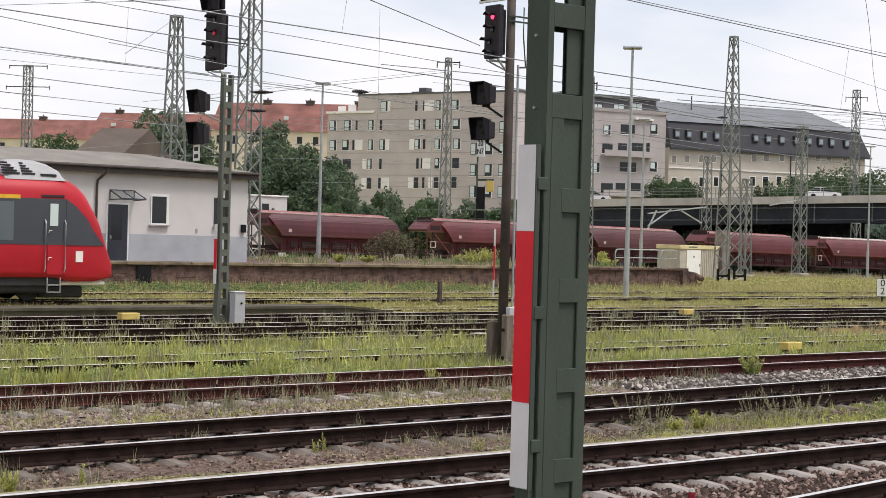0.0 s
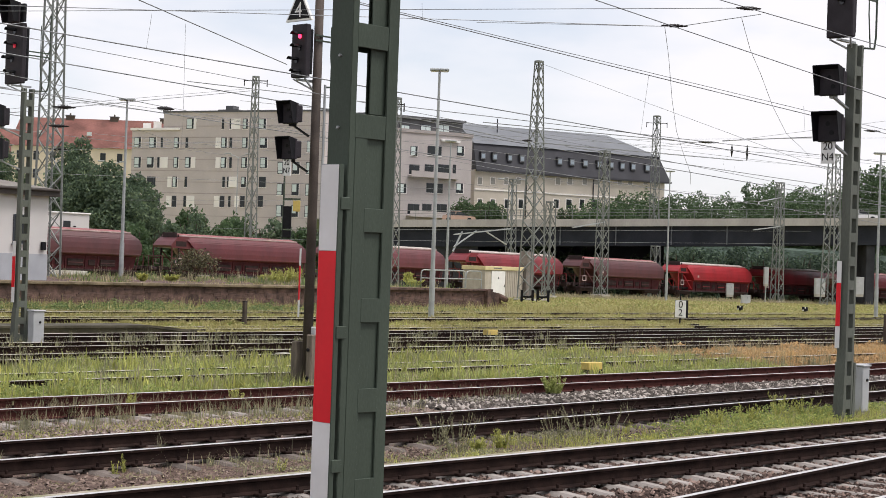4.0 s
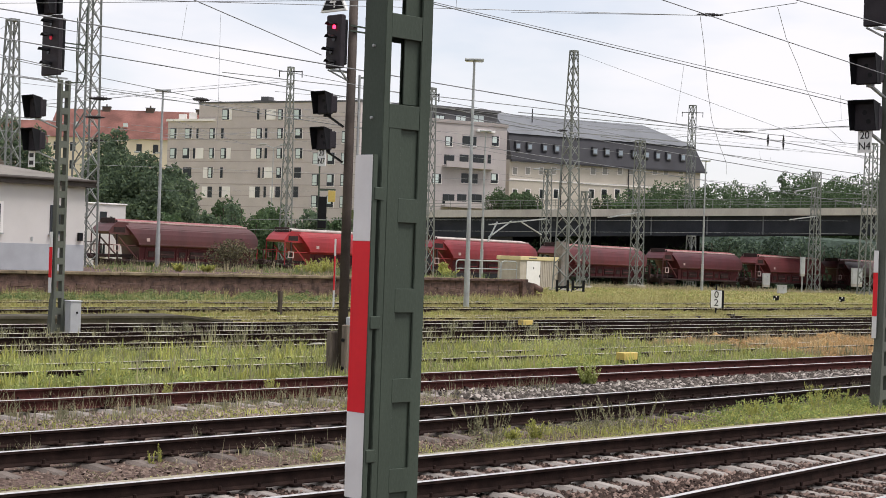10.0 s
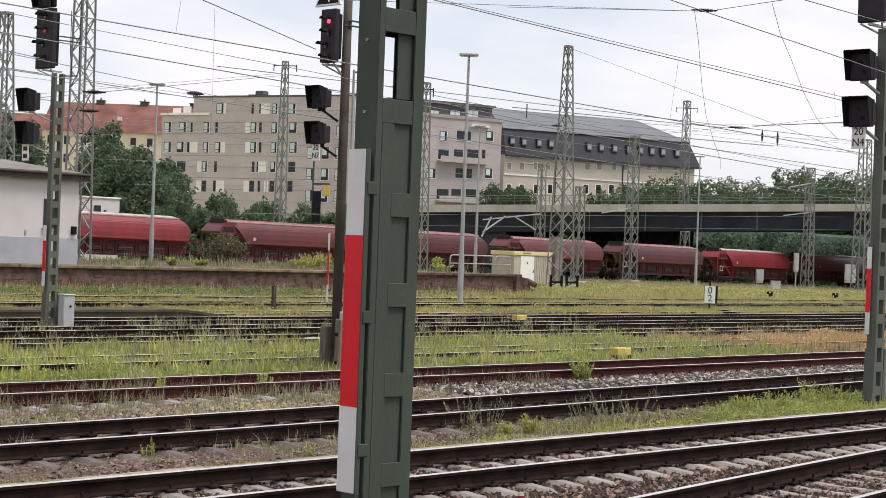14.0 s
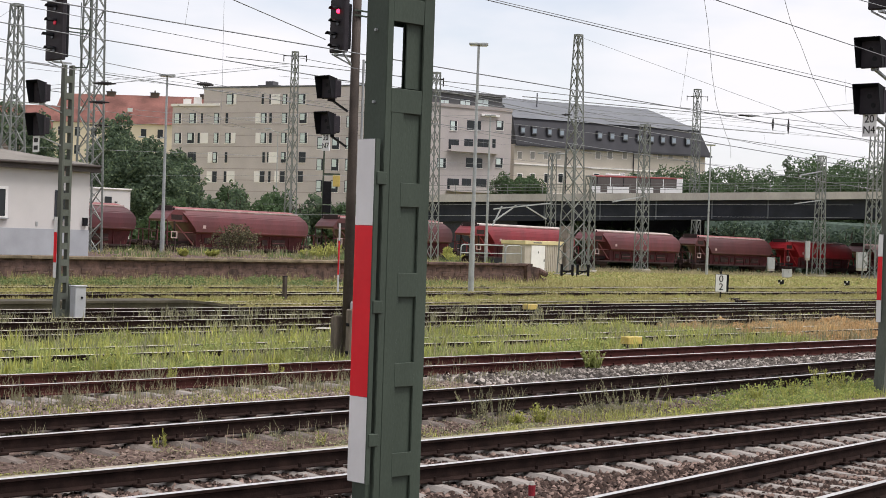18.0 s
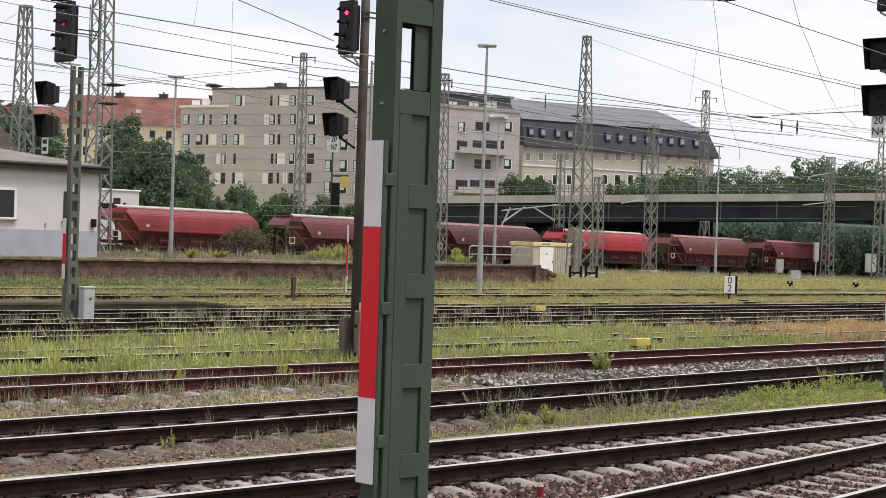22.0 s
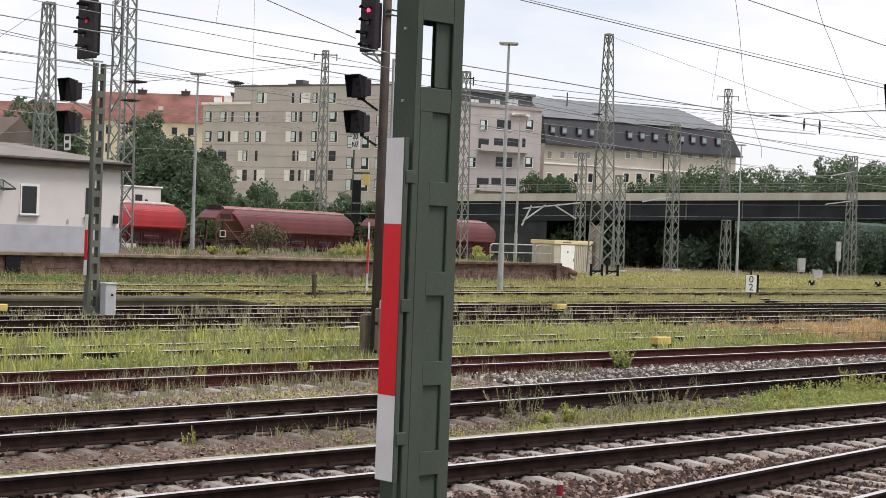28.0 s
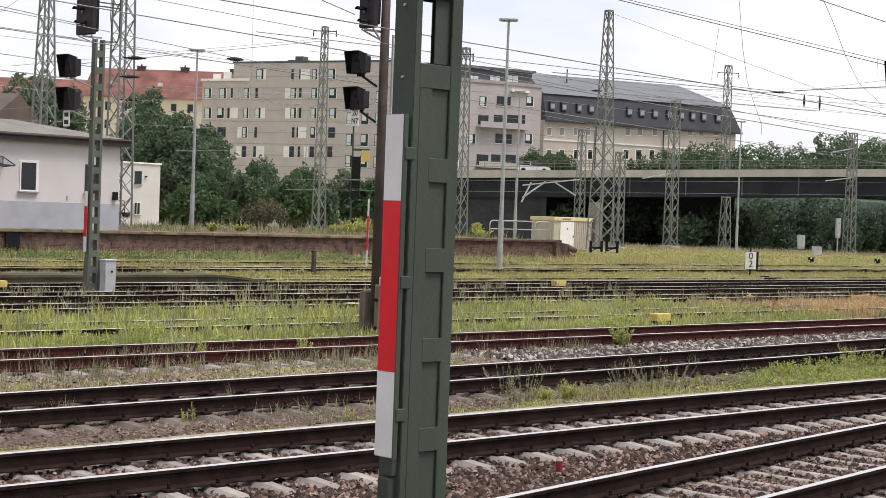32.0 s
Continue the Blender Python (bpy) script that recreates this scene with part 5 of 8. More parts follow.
def station_house():
    t = thing("station_house", HX1, HV, HB, 0, "single-storey white plastered station house with a low felt roof", "house")
    X0 = -26.0
    ze = 4.95 - HB
    zp = 2.09 - HB
    part("wall", bx(X0, 0, 0, 8.0, -0.9, ze), M_PLASTER, t, "white plastered wall")
    part("plinth", bx(X0 - 0.02, 0.02, -0.03, -0.002, -0.1, zp, 0.005), M_PLINTH, t, "pale grey-blue painted plinth")
    # low hipped roof with overhang
    bm = bmesh.new()
    o, zr = 0.32, ze + 0.95
    lo = [(X0 - o, -o, ze + 0.18), (o, -o, ze + 0.18), (o, 8 + o, ze + 0.18), (X0 - o, 8 + o, ze + 0.18)]
    hi = [(X0 + 3.6, 3.6, zr), (-3.6, 3.6, zr), (-3.6, 4.4, zr), (X0 + 3.6, 4.4, zr)]
    loft(bm, [lo, hi])
    part("roof", bm, M_ROOFFELT, t, "grey roofing felt")
    part("fascia", bx(X0 - o, o, -o - 0.04, -o + 0.02, ze - 0.16, ze + 0.2), M_FASCIA, t, "dark brown fascia")
    part("fascia", bx(o - 0.02, o + 0.04, -o - 0.04, 8 + o, ze - 0.16, ze + 0.2), M_FASCIA, t)
    part("soffit", bx(X0 - o, o, -o + 0.02, 0, ze - 0.03, ze + 0.02), M_FASCIA, t)
    part("gutter", rd((X0 - o, -o - 0.09, ze + 0.12), (o, -o - 0.09, ze + 0.12), 0.065, n=10), M_FASCIA, t)
    # window, door with canopy, drainpipe, box
    xs = lambda a: a - HX1
    wx0, wx1 = xs(38.21), xs(39.09)
    wz0, wz1 = 2.54 - HB, 3.89 - HB
    part("window_surround", bx(wx0 - 0.05, wx1 + 0.1, -0.01, -0.001, wz0 - 0.05, wz1 + 0.06), M_FRAME_WHITE, t)
    window_unit(t, wx0, wx1, -0.012, wz0, wz1, mullions=0)
    w2 = xs(41.61)
    window_unit(t, w2, w2 + 0.75, -0.002, wz0, wz1, mullions=0, frame=M_FRAME_DARK)
    dx0, dx1 = xs(36.05), xs(37.04)
    dz = 3.4 - HB
    d = part("door", bx(dx0, dx1, -0.05, -0.034, 0.0, dz), M_FRAME_DARK, t, "dark grey glazed door")
    part("glazing", bx(dx0 + 0.15, dx1 - 0.3, -0.058, -0.051, 0.9, dz - 0.25), M_GLASS, d)
    part("handle", bx(dx0 + 0.1, dx0 + 0.16, -0.1, -0.051, 0.95, 1.1), M_GALV, d)
    part("door_frame", bx(dx0 - 0.08, dx1 + 0.08, -0.033, -0.001, 0.0, dz + 0.08), M_FRAME_WHITE, t)
    cz = 3.64 - HB
    c0, c1 = xs(36.12), xs(37.35)
    can = part("canopy", bx(c0 + 0.05, c1 - 0.05, -0.012, -0.004, cz - 0.02, cz + 0.0), M_FRAME_DARK, t, "small glazed door canopy on a steel frame")
    bm = bmesh.new()
    for x in (c0, (c0 + c1) / 2, c1):
        bar(bm, (x, 0, cz + 0.4), (x, -1.1, cz + 0.02), 0.035, 0.05)
    for x in (c0, c1):
        bar(bm, (x, 0, cz - 0.05), (x, -1.1, cz + 0.0), 0.035, 0.04)
        bar(bm, (x, -0.03, cz - 0.05), (x, -0.03, cz + 0.42), 0.035, 0.04)
    bar(bm, (c0, -1.12, cz), (c1, -1.12, cz), 0.04, 0.06)
    bar(bm, (c0, -0.02, cz + 0.4), (c1, -0.02, cz + 0.4), 0.04, 0.05)
    part("canopy_frame", bm, M_FRAME_DARK, can)
    bm = bmesh.new()
    prism(bm, [(-0.03, cz + 0.415), (-0.03, cz + 0.405), (-1.1, cz + 0.03), (-1.1, cz + 0.04)], c0 + 0.02, c1 - 0.02)
    part("canopy_glass", bm, M_CLEAR, can)
    px = xs(35.44)
    part("drainpipe", tube(bmesh.new(), [(px + 0.35, -o - 0.09, ze + 0.08), (px + 0.33, -o - 0.05, ze - 0.12), (px + 0.02, -0.12, ze - 0.5), (px, -0.09, ze - 0.7), (px, -0.09, 0.1)], 0.055), M_FASCIA, t)
    bx0 = xs(43.21)
    part("meter_box", bx(bx0 - 0.1, bx0 + 0.12, -0.16, -0.002, 2.28 - HB, 2.66 - HB, 0.01), M_BLACK, t)
    for x in (xs(40.64),):
        part("wall_vent", bx(x, x + 0.1, -0.03, -0.002, 1.3, 1.5), M_GALV, t)
    return t


M_CLEAR = bpy.data.materials.new("clear_dusty_glass")
M_CLEAR.use_nodes = True
_b = M_CLEAR.node_tree.nodes["Principled BSDF"]
_b.inputs["Base Color"].default_value = (0.8, 0.82, 0.82, 1)
_b.inputs["Transmission Weight"].default_value, _b.inputs["Roughness"].default_value, _b.inputs["IOR"].default_value = 0.95, 0.1, 1.05
station_house()

# small white hut behind the house end
def white_hut():
    x0, x1, v = 74.43, 77.07, 112.0
    t = thing("white_hut", x0, v, 0.3, 0, "small white plastered hut with two openings", "hut")
    zt = 5.21 - 0.3
    part("wall", bx(-3.0, x1 - x0, 0, 3.0, -0.6, zt), M_PLASTER, t)
    part("roof", bx(-3.1, x1 - x0 + 0.1, -0.1, 3.1, zt, zt + 0.12, 0.02), M_FRAME_WHITE, t)
    window_unit(t, 0.2, 0.85, -0.002, 3.59 - 0.3, 4.63 - 0.3, frame=M_FRAME_DARK, mullions=0)
    window_unit(t, 0.2, 0.8, -0.002, 1.15 - 0.3, 2.14 - 0.3, mullions=1)
    part("lamp", bx(1.15, 1.32, -0.14, -0.002, zt - 1.05, zt - 0.95), M_BLACK, t)


white_hut()


M_LOWPLAT = mat("mossy_old_platform", (0.08, 0.072, 0.052), 0.95, 0, 0.45, 1.2, 14, 0.4)


def low_platform():
    x1 = 32.11
    xk = 30.38
    z = 0.15
    t = thing("platform_edge", 0, 0, 0, 0, "low dark platform between the tracks with a sloping end", "platform", kind="structure")
    bm = bmesh.new()
    prism(bm, [(-60, -0.4), (x1, -0.4), (x1, -0.12), (xk, z - 0.08), (-60, z - 0.08)], 40.75, 41.9, axis="y")
    part("body", bm, M_LOWPLAT, t)
    bm = bmesh.new()
    prism(bm, [(-60, z - 0.07), (xk, z - 0.07), (x1, -0.1), (x1, -0.02), (xk, z), (-60, z)], 40.68, 42.0, axis="y")
    part("edge_slab", bm, M_LOWPLAT, t)


low_platform()


# ---- red railcar ----
M_TRAIN_RED = mat("railcar_red", (0.4, 0.012, 0.022), 0.45, 0, 0.12, 0.6, 12, 0.0)
M_TRAIN_GREY = mat("railcar_grey", (0.34, 0.34, 0.345), 0.5, 0, 0.12, 1, 20, 0.05)
M_TRAIN_YELLOW = mat("railcar_yellow_band", (0.7, 0.42, 0.04), 0.4, bump=0)
M_TRAIN_DARK = mat("railcar_underframe", (0.03, 0.03, 0.032), 0.8, 0, 0.3, 3, 30, 0.2)


def railcar():
    """Regional railcar: rounded red nose towards +x, dark window band, grey roof equipment."""
    NX = 25.85
    t = thing("railcar", NX, 48.5, 0.0, 0, "red regional railcar with a raked rounded nose and dark windows", "railcar")
    W = 1.42
    Z = lambda y: 0
    z_skirt, z_low, z_win0, z_win1, z_roof = 0.42, 0.85, 1.76, 3.15, 3.88
    top = 4.34

    # the nose seen from the side: (metres behind the tip, height of the top edge)
    xn = lambda u: NX - u
    nose = [(0.0, 1.27), (xn(25.62), 1.8), (xn(25.42), 2.49), (xn(25.16), 2.93),
            (xn(24.89), 3.36), (xn(24.5), 3.72), (xn(24.14), z_roof - 0.05), (xn(23.85), z_roof), (30.0, z_roof)]
    z_tip, z_base = 0.64, 0.75

    def outline(x):
        """Height limits of the shell at x metres behind the tip."""
        lo = z_tip + (z_base - z_tip) * min(max((x - 1.6) / 0.5, 0), 1) + 0.12 * max(0.0, 1 - x / 0.6)
        for (a, h0), (b, h1) in zip(nose, nose[1:]):
            if a <= x <= b:
                return lo, h0 + (h1 - h0) * (x - a) / (b - a)
        return lo, z_roof

    def half_width(x):
        return W * min(1.0, 0.8 + 0.2 * math.sin(min(x / 1.3, 1) * math.pi / 2))
    xs = [0.0, 0.06, 0.14, 0.3, 0.5, 0.75, 1.0, 1.25, 1.5, 1.8, 2.1, 2.5, 3.0, 4.0, 8.0, 16.0]
    levels = [0.0, 0.06, 0.3, 0.5, 0.7, 0.84, 0.93, 0.98, 1.0]
    rings = []
    for x in xs:
        lo, hi = outline(x)
        w = half_width(x)
        left = []
        for k in levels:
            z = lo + (hi - lo) * k
            shape = 0.96 if k == 0 else (1.0 if k < 0.78 else math.sqrt(max(0.0, 1 - ((k - 0.78) / 0.225) ** 2)) * 0.4 + 0.6)
            left.append((-x, -w * shape, z))
        rings.append(left + [(p[0], -p[1], p[2]) for p in left[::-1]])
    bm = bmesh.new()
    loft(bm, rings)
    part("body_shell", bm, M_TRAIN_RED, t, "glossy red body shell", smooth=True)

    def patch(name, corners, m, label="", off=0.012):
        """A thin panel lying on the side that faces -y, given by its (x, z) corners."""
        bm = bmesh.new()
        a = [bm.verts.new((-x, -half_width(x) - off, z)) for x, z in corners]
        b = [bm.verts.new((-x, -half_width(x) + 0.02, z)) for x, z in corners]
        n = len(corners)
        fs = [bm.faces.new(a), bm.faces.new(b[::-1])] + [bm.faces.new((a[i], b[i], b[(i + 1) % n], a[(i + 1) % n])) for i in range(n)]
        bmesh.ops.recalc_face_normals(bm, faces=fs)
        return part(name, bm, m, t, label)
    cab = [(xn(25.5), z_win0), (xn(25.07), 2.21), (xn(24.78), 2.61), (xn(24.41), 2.97), (xn(24.07), z_win1 + 0.04)]
    for (xa, za), (xb, zb) in zip(cab, cab[1:]):
        patch("cab_window", [(xa, z_win0), (xa, za + 0.002), (xb, zb), (xb, z_win0)], M_GLASS_TRAIN, "dark raked cab side window", off=0.02)
    patch("window_band", [(xn(24.12), z_win0), (xn(24.12), z_win1 + 0.04), (15.9, z_win1 + 0.04), (15.9, z_win0)], M_GLASS_TRAIN, "dark window band", off=0.01)
    d0, d1 = xn(24.12), xn(23.41)
    patch("door_lower", [(d0 + 0.05, 0.85), (d0 + 0.05, z_win0 - 0.01), (d1 - 0.05, z_win0 - 0.01), (d1 - 0.05, 0.85)], M_TRAIN_RED, "red lower door panel", off=0.024)
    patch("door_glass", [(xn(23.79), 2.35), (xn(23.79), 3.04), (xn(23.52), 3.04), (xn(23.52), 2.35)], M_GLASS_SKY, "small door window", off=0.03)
    for xx in (23.36, 24.03):
        part("grab_rail", tube(bmesh.new(), [(xx - NX, -W - 0.02, 0.92), (xx - NX, -W - 0.09, 1.02), (xx - NX, -W - 0.09, 2.43), (xx - NX, -W - 0.02, 2.54)], 0.022), M_GALV, t, "steel grab rail")
    xl = xn(24.55)
    lp = patch("marker_plate", [(xl - 0.12, 1.24), (xl - 0.12, 1.58), (xl + 0.12, 1.58), (xl + 0.12, 1.24)], M_FRAME_WHITE, "white square plate", off=0.03)
    patch("band", [(xn(22.52), 3.16), (xn(22.52), 3.28), (15.9, 3.28), (15.9, 3.16)], M_TRAIN_YELLOW, "yellow first-class stripe", off=0.018)
    patch("vent_slot", [(xn(23.99), 3.24), (xn(23.99), 3.31), (xn(23.23), 3.31), (xn(23.23), 3.24)], M_TRAIN_DARK, off=0.016)
    patch("side_window", [(xn(22.32), z_win0 + 0.12), (xn(22.32), z_win1 - 0.08), (15.5, z_win1 - 0.08), (15.5, z_win0 + 0.12)], M_GLASS_SIDE, "side window with the sky's reflection in its grey tint", off=0.016)
    for zh in (2.21, 1.37):
        part("door_handle", tube(bmesh.new(), [(23.48 - NX, -W - 0.03, zh - 0.08), (23.48 - NX, -W - 0.07, zh), (23.57 - NX, -W - 0.07, zh)], 0.02), M_FRAME_WHITE, t, "pale door handle")
    # roof equipment
    zt = lambda k: k - z_roof + 0.12
    bm = bmesh.new()
    base = z_roof - 0.12
    rise = [(xn(24.15), 0.14), (xn(24.05), zt(4.14)), (xn(23.76), zt(4.28)), (xn(23.32), zt(4.38)), (xn(22.75), zt(4.4)), (xn(22.34), zt(4.35)), (xn(22.12), 0.3)]
    loft(bm, [[(-x, -1.2, base), (-x, -1.05, base + h * 0.45), (-x, -0.85, base + h * 0.82), (-x, -0.55, base + h), (-x, 0.55, base + h), (-x, 0.85, base + h * 0.82), (-x, 1.05, base + h * 0.45), (-x, 1.2, base)] for x, h in rise])
    ru = part("roof_unit", bm, M_TRAIN_GREY, t, "grey roof air unit with grilles", smooth=False)
    hh = zt(4.4)
    for xa, xb in ((xn(23.13), xn(22.7)), (xn(22.62), xn(22.07))):
        for k in range(5):
            z = base + 0.16 + k * (hh - 0.24) / 5
            yy = 1.2 - 0.15 * min((z - base) / (hh * 0.45), 1) - 0.2 * max(0, min((z - base - hh * 0.45) / (hh * 0.37), 1))
            part("grille_slat", bx(-xb, -xa - 0.08 * k, -yy - 0.025, -yy + 0.06, z, z + 0.05), M_TRAIN_DARK, ru)
    part("side_louvre", bx(-xn(23.32), -xn(23.84), -1.16, -1.1, base + 0.13, base + 0.2), M_TRAIN_DARK, ru)
    # skirt, coupler shroud, step, bogie
    part("front_skirt", bx(-1.75, -0.2, -1.12, 1.12, z_tip - 0.14, z_tip + 0.0, 0.05), M_FRAME_WHITE, t, "pale front skirt edge")
    part("front_shroud", bx(-2.4, -0.9, -0.95, 0.95, 0.1, z_tip - 0.15, 0.06), M_TRAIN_DARK, t)
    part("underfloor_panel", bx(-15.5, -1.9, -1.3, 1.3, 0.5, z_base + 0.05), M_TRAIN_DARK, t)
    xs_ = xn(23.69)
    bm = bmesh.new()
    for a in (-0.22, 0.22):
        bar(bm, (-xs_ + a, -W - 0.02, 0.75), (-xs_ + a, -W - 0.02, 0.28), 0.03, 0.03)
    for z in (0.3, 0.52):
        bar(bm, (-xs_ - 0.22, -W - 0.02, z), (-xs_ + 0.22, -W - 0.02, z), 0.08, 0.03)
    part("step", bm, M_GALV, t)
    bg = part("bogie", bx(-5.4, -2.1, -1.2, 1.2, 0.25, 0.7, 0.08), M_TRAIN_DARK, t)
    for x in (-2.7, -4.8):
        bm = bmesh.new()
        for y in (-0.75, 0.75):
            rod(bm, (x, y - 0.06, 0.42), (x, y + 0.06, 0.42), 0.42, n=20)
        part("wheelset", bm, M_TRAIN_DARK, bg)
    part("underfloor_box", bx(-12, -6, -1.25, 1.25, 0.35, 0.8, 0.05), M_TRAIN_DARK, t)
    bm = bmesh.new()
    for z in (0.25, 0.3):
        for x in (-8, -7, -6):
            box(bm, x - 0.3, x + 0.3, -1.29, -1.26, z + 0.2, z + 0.22)
    part("underfloor_slats", bm, M_TRAIN_DARK, t)


railcar()

# ---- buildings beyond the line ----
M_COURSE = mat("brick_course", (0.36, 0.32, 0.305), 0.9, 0, 0.12, 0.4, 6, 0.1)
# Same brick as M_BLOCK, kept darker since this front catches more light.
M_BLOCK_B = mat("block_brick_facing_tone", (0.43, 0.392, 0.38), 0.9, 0, 0.12, 0.25, 6, 0.1)
# Brightened to make up for the left block's less lit front.
M_BLOCK = mat("block_grey_brick", (0.5, 0.45, 0.435), 0.9, 0, 0.12, 0.25, 6, 0.1)
M_BLOCK_DARK = mat("block_dark_top", (0.11, 0.11, 0.115), 0.8, 0, 0.15, 0.3, 6, 0.05)
M_PANEL = mat("pale_window_panel", (0.8, 0.77, 0.74), 0.8, 0, 0.08, 0.6, 10, 0.0)
M_CREAM = mat("cream_render", (0.5, 0.455, 0.395), 0.9, 0, 0.12, 0.2, 6, 0.05)
M_SLATE = mat("dark_slate", (0.045, 0.045, 0.052), 0.6, 0, 0.2, 0.4, 8, 0.1)
M_SLATE_TOP = mat("grey_metal_roof", (0.155, 0.165, 0.18), 0.6, 0.1, 0.12, 0.2, 8, 0.05)
M_TILE = mat("red_roof_tiles", (0.2, 0.088, 0.072), 0.85, 0, 0.35, 0.35, 3.5, 0.3)
M_HOUSE = mat("pale_cream_house_render", (0.68, 0.6, 0.47), 0.9, 0, 0.1, 0.3, 6, 0.05)
M_BROWNROOF = mat("brown_old_roof", (0.1, 0.078, 0.064), 0.9, 0, 0.2, 0.3, 5, 0.2)


def far_window(t, s, z, w, h, kind, y=0.0):
    if kind == "p":
        return part("window_panel", bx(s - w / 2, s + w / 2, y - 0.06, y - 0.004, z - h / 2, z + h / 2), M_PANEL, t)
    win = part("window", bx(s - w / 2, s + w / 2, y - 0.035, y - 0.004, z - h / 2, z + h / 2), M_FRAME_DARK, t)
    dark = kind in ("d", "n")
    f = 0.1
    if w > 1.6:
        for a, b in ((s - w / 2 + f, s - f / 2), (s + f / 2, s + w / 2 - f)):
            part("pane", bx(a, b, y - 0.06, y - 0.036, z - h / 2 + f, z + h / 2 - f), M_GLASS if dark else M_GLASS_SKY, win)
    elif dark or w < 0.6:
        part("pane", bx(s - w / 2 + f, s + w / 2 - f, y - 0.06, y - 0.036, z - h / 2 + f, z + h / 2 - f), M_GLASS, win)
    else:
        # a wide light sash beside a narrow dark one with a low dark transom
        m = s + w * 0.2
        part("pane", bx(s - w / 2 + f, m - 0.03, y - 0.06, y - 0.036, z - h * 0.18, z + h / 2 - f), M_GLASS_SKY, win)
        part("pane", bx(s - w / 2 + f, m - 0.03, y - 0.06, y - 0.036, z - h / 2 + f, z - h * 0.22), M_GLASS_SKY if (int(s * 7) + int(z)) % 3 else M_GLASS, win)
        part("pane", bx(m + 0.04, s + w / 2 - f, y - 0.06, y - 0.036, z - h / 2 + f, z + h / 2 - f), M_GLASS, win)
        part("reveal_edge", bx(s + w / 2, s + w / 2 + 0.09, y - 0.05, y - 0.004, z - h / 2, z + h / 2), M_PANEL, win)
    part("sill", bx(s - w / 2 - 0.05, s + w / 2 + 0.05, y - 0.1, y - 0.004, z - h / 2 - 0.08, z - h / 2), M_PANEL, win)
    return win


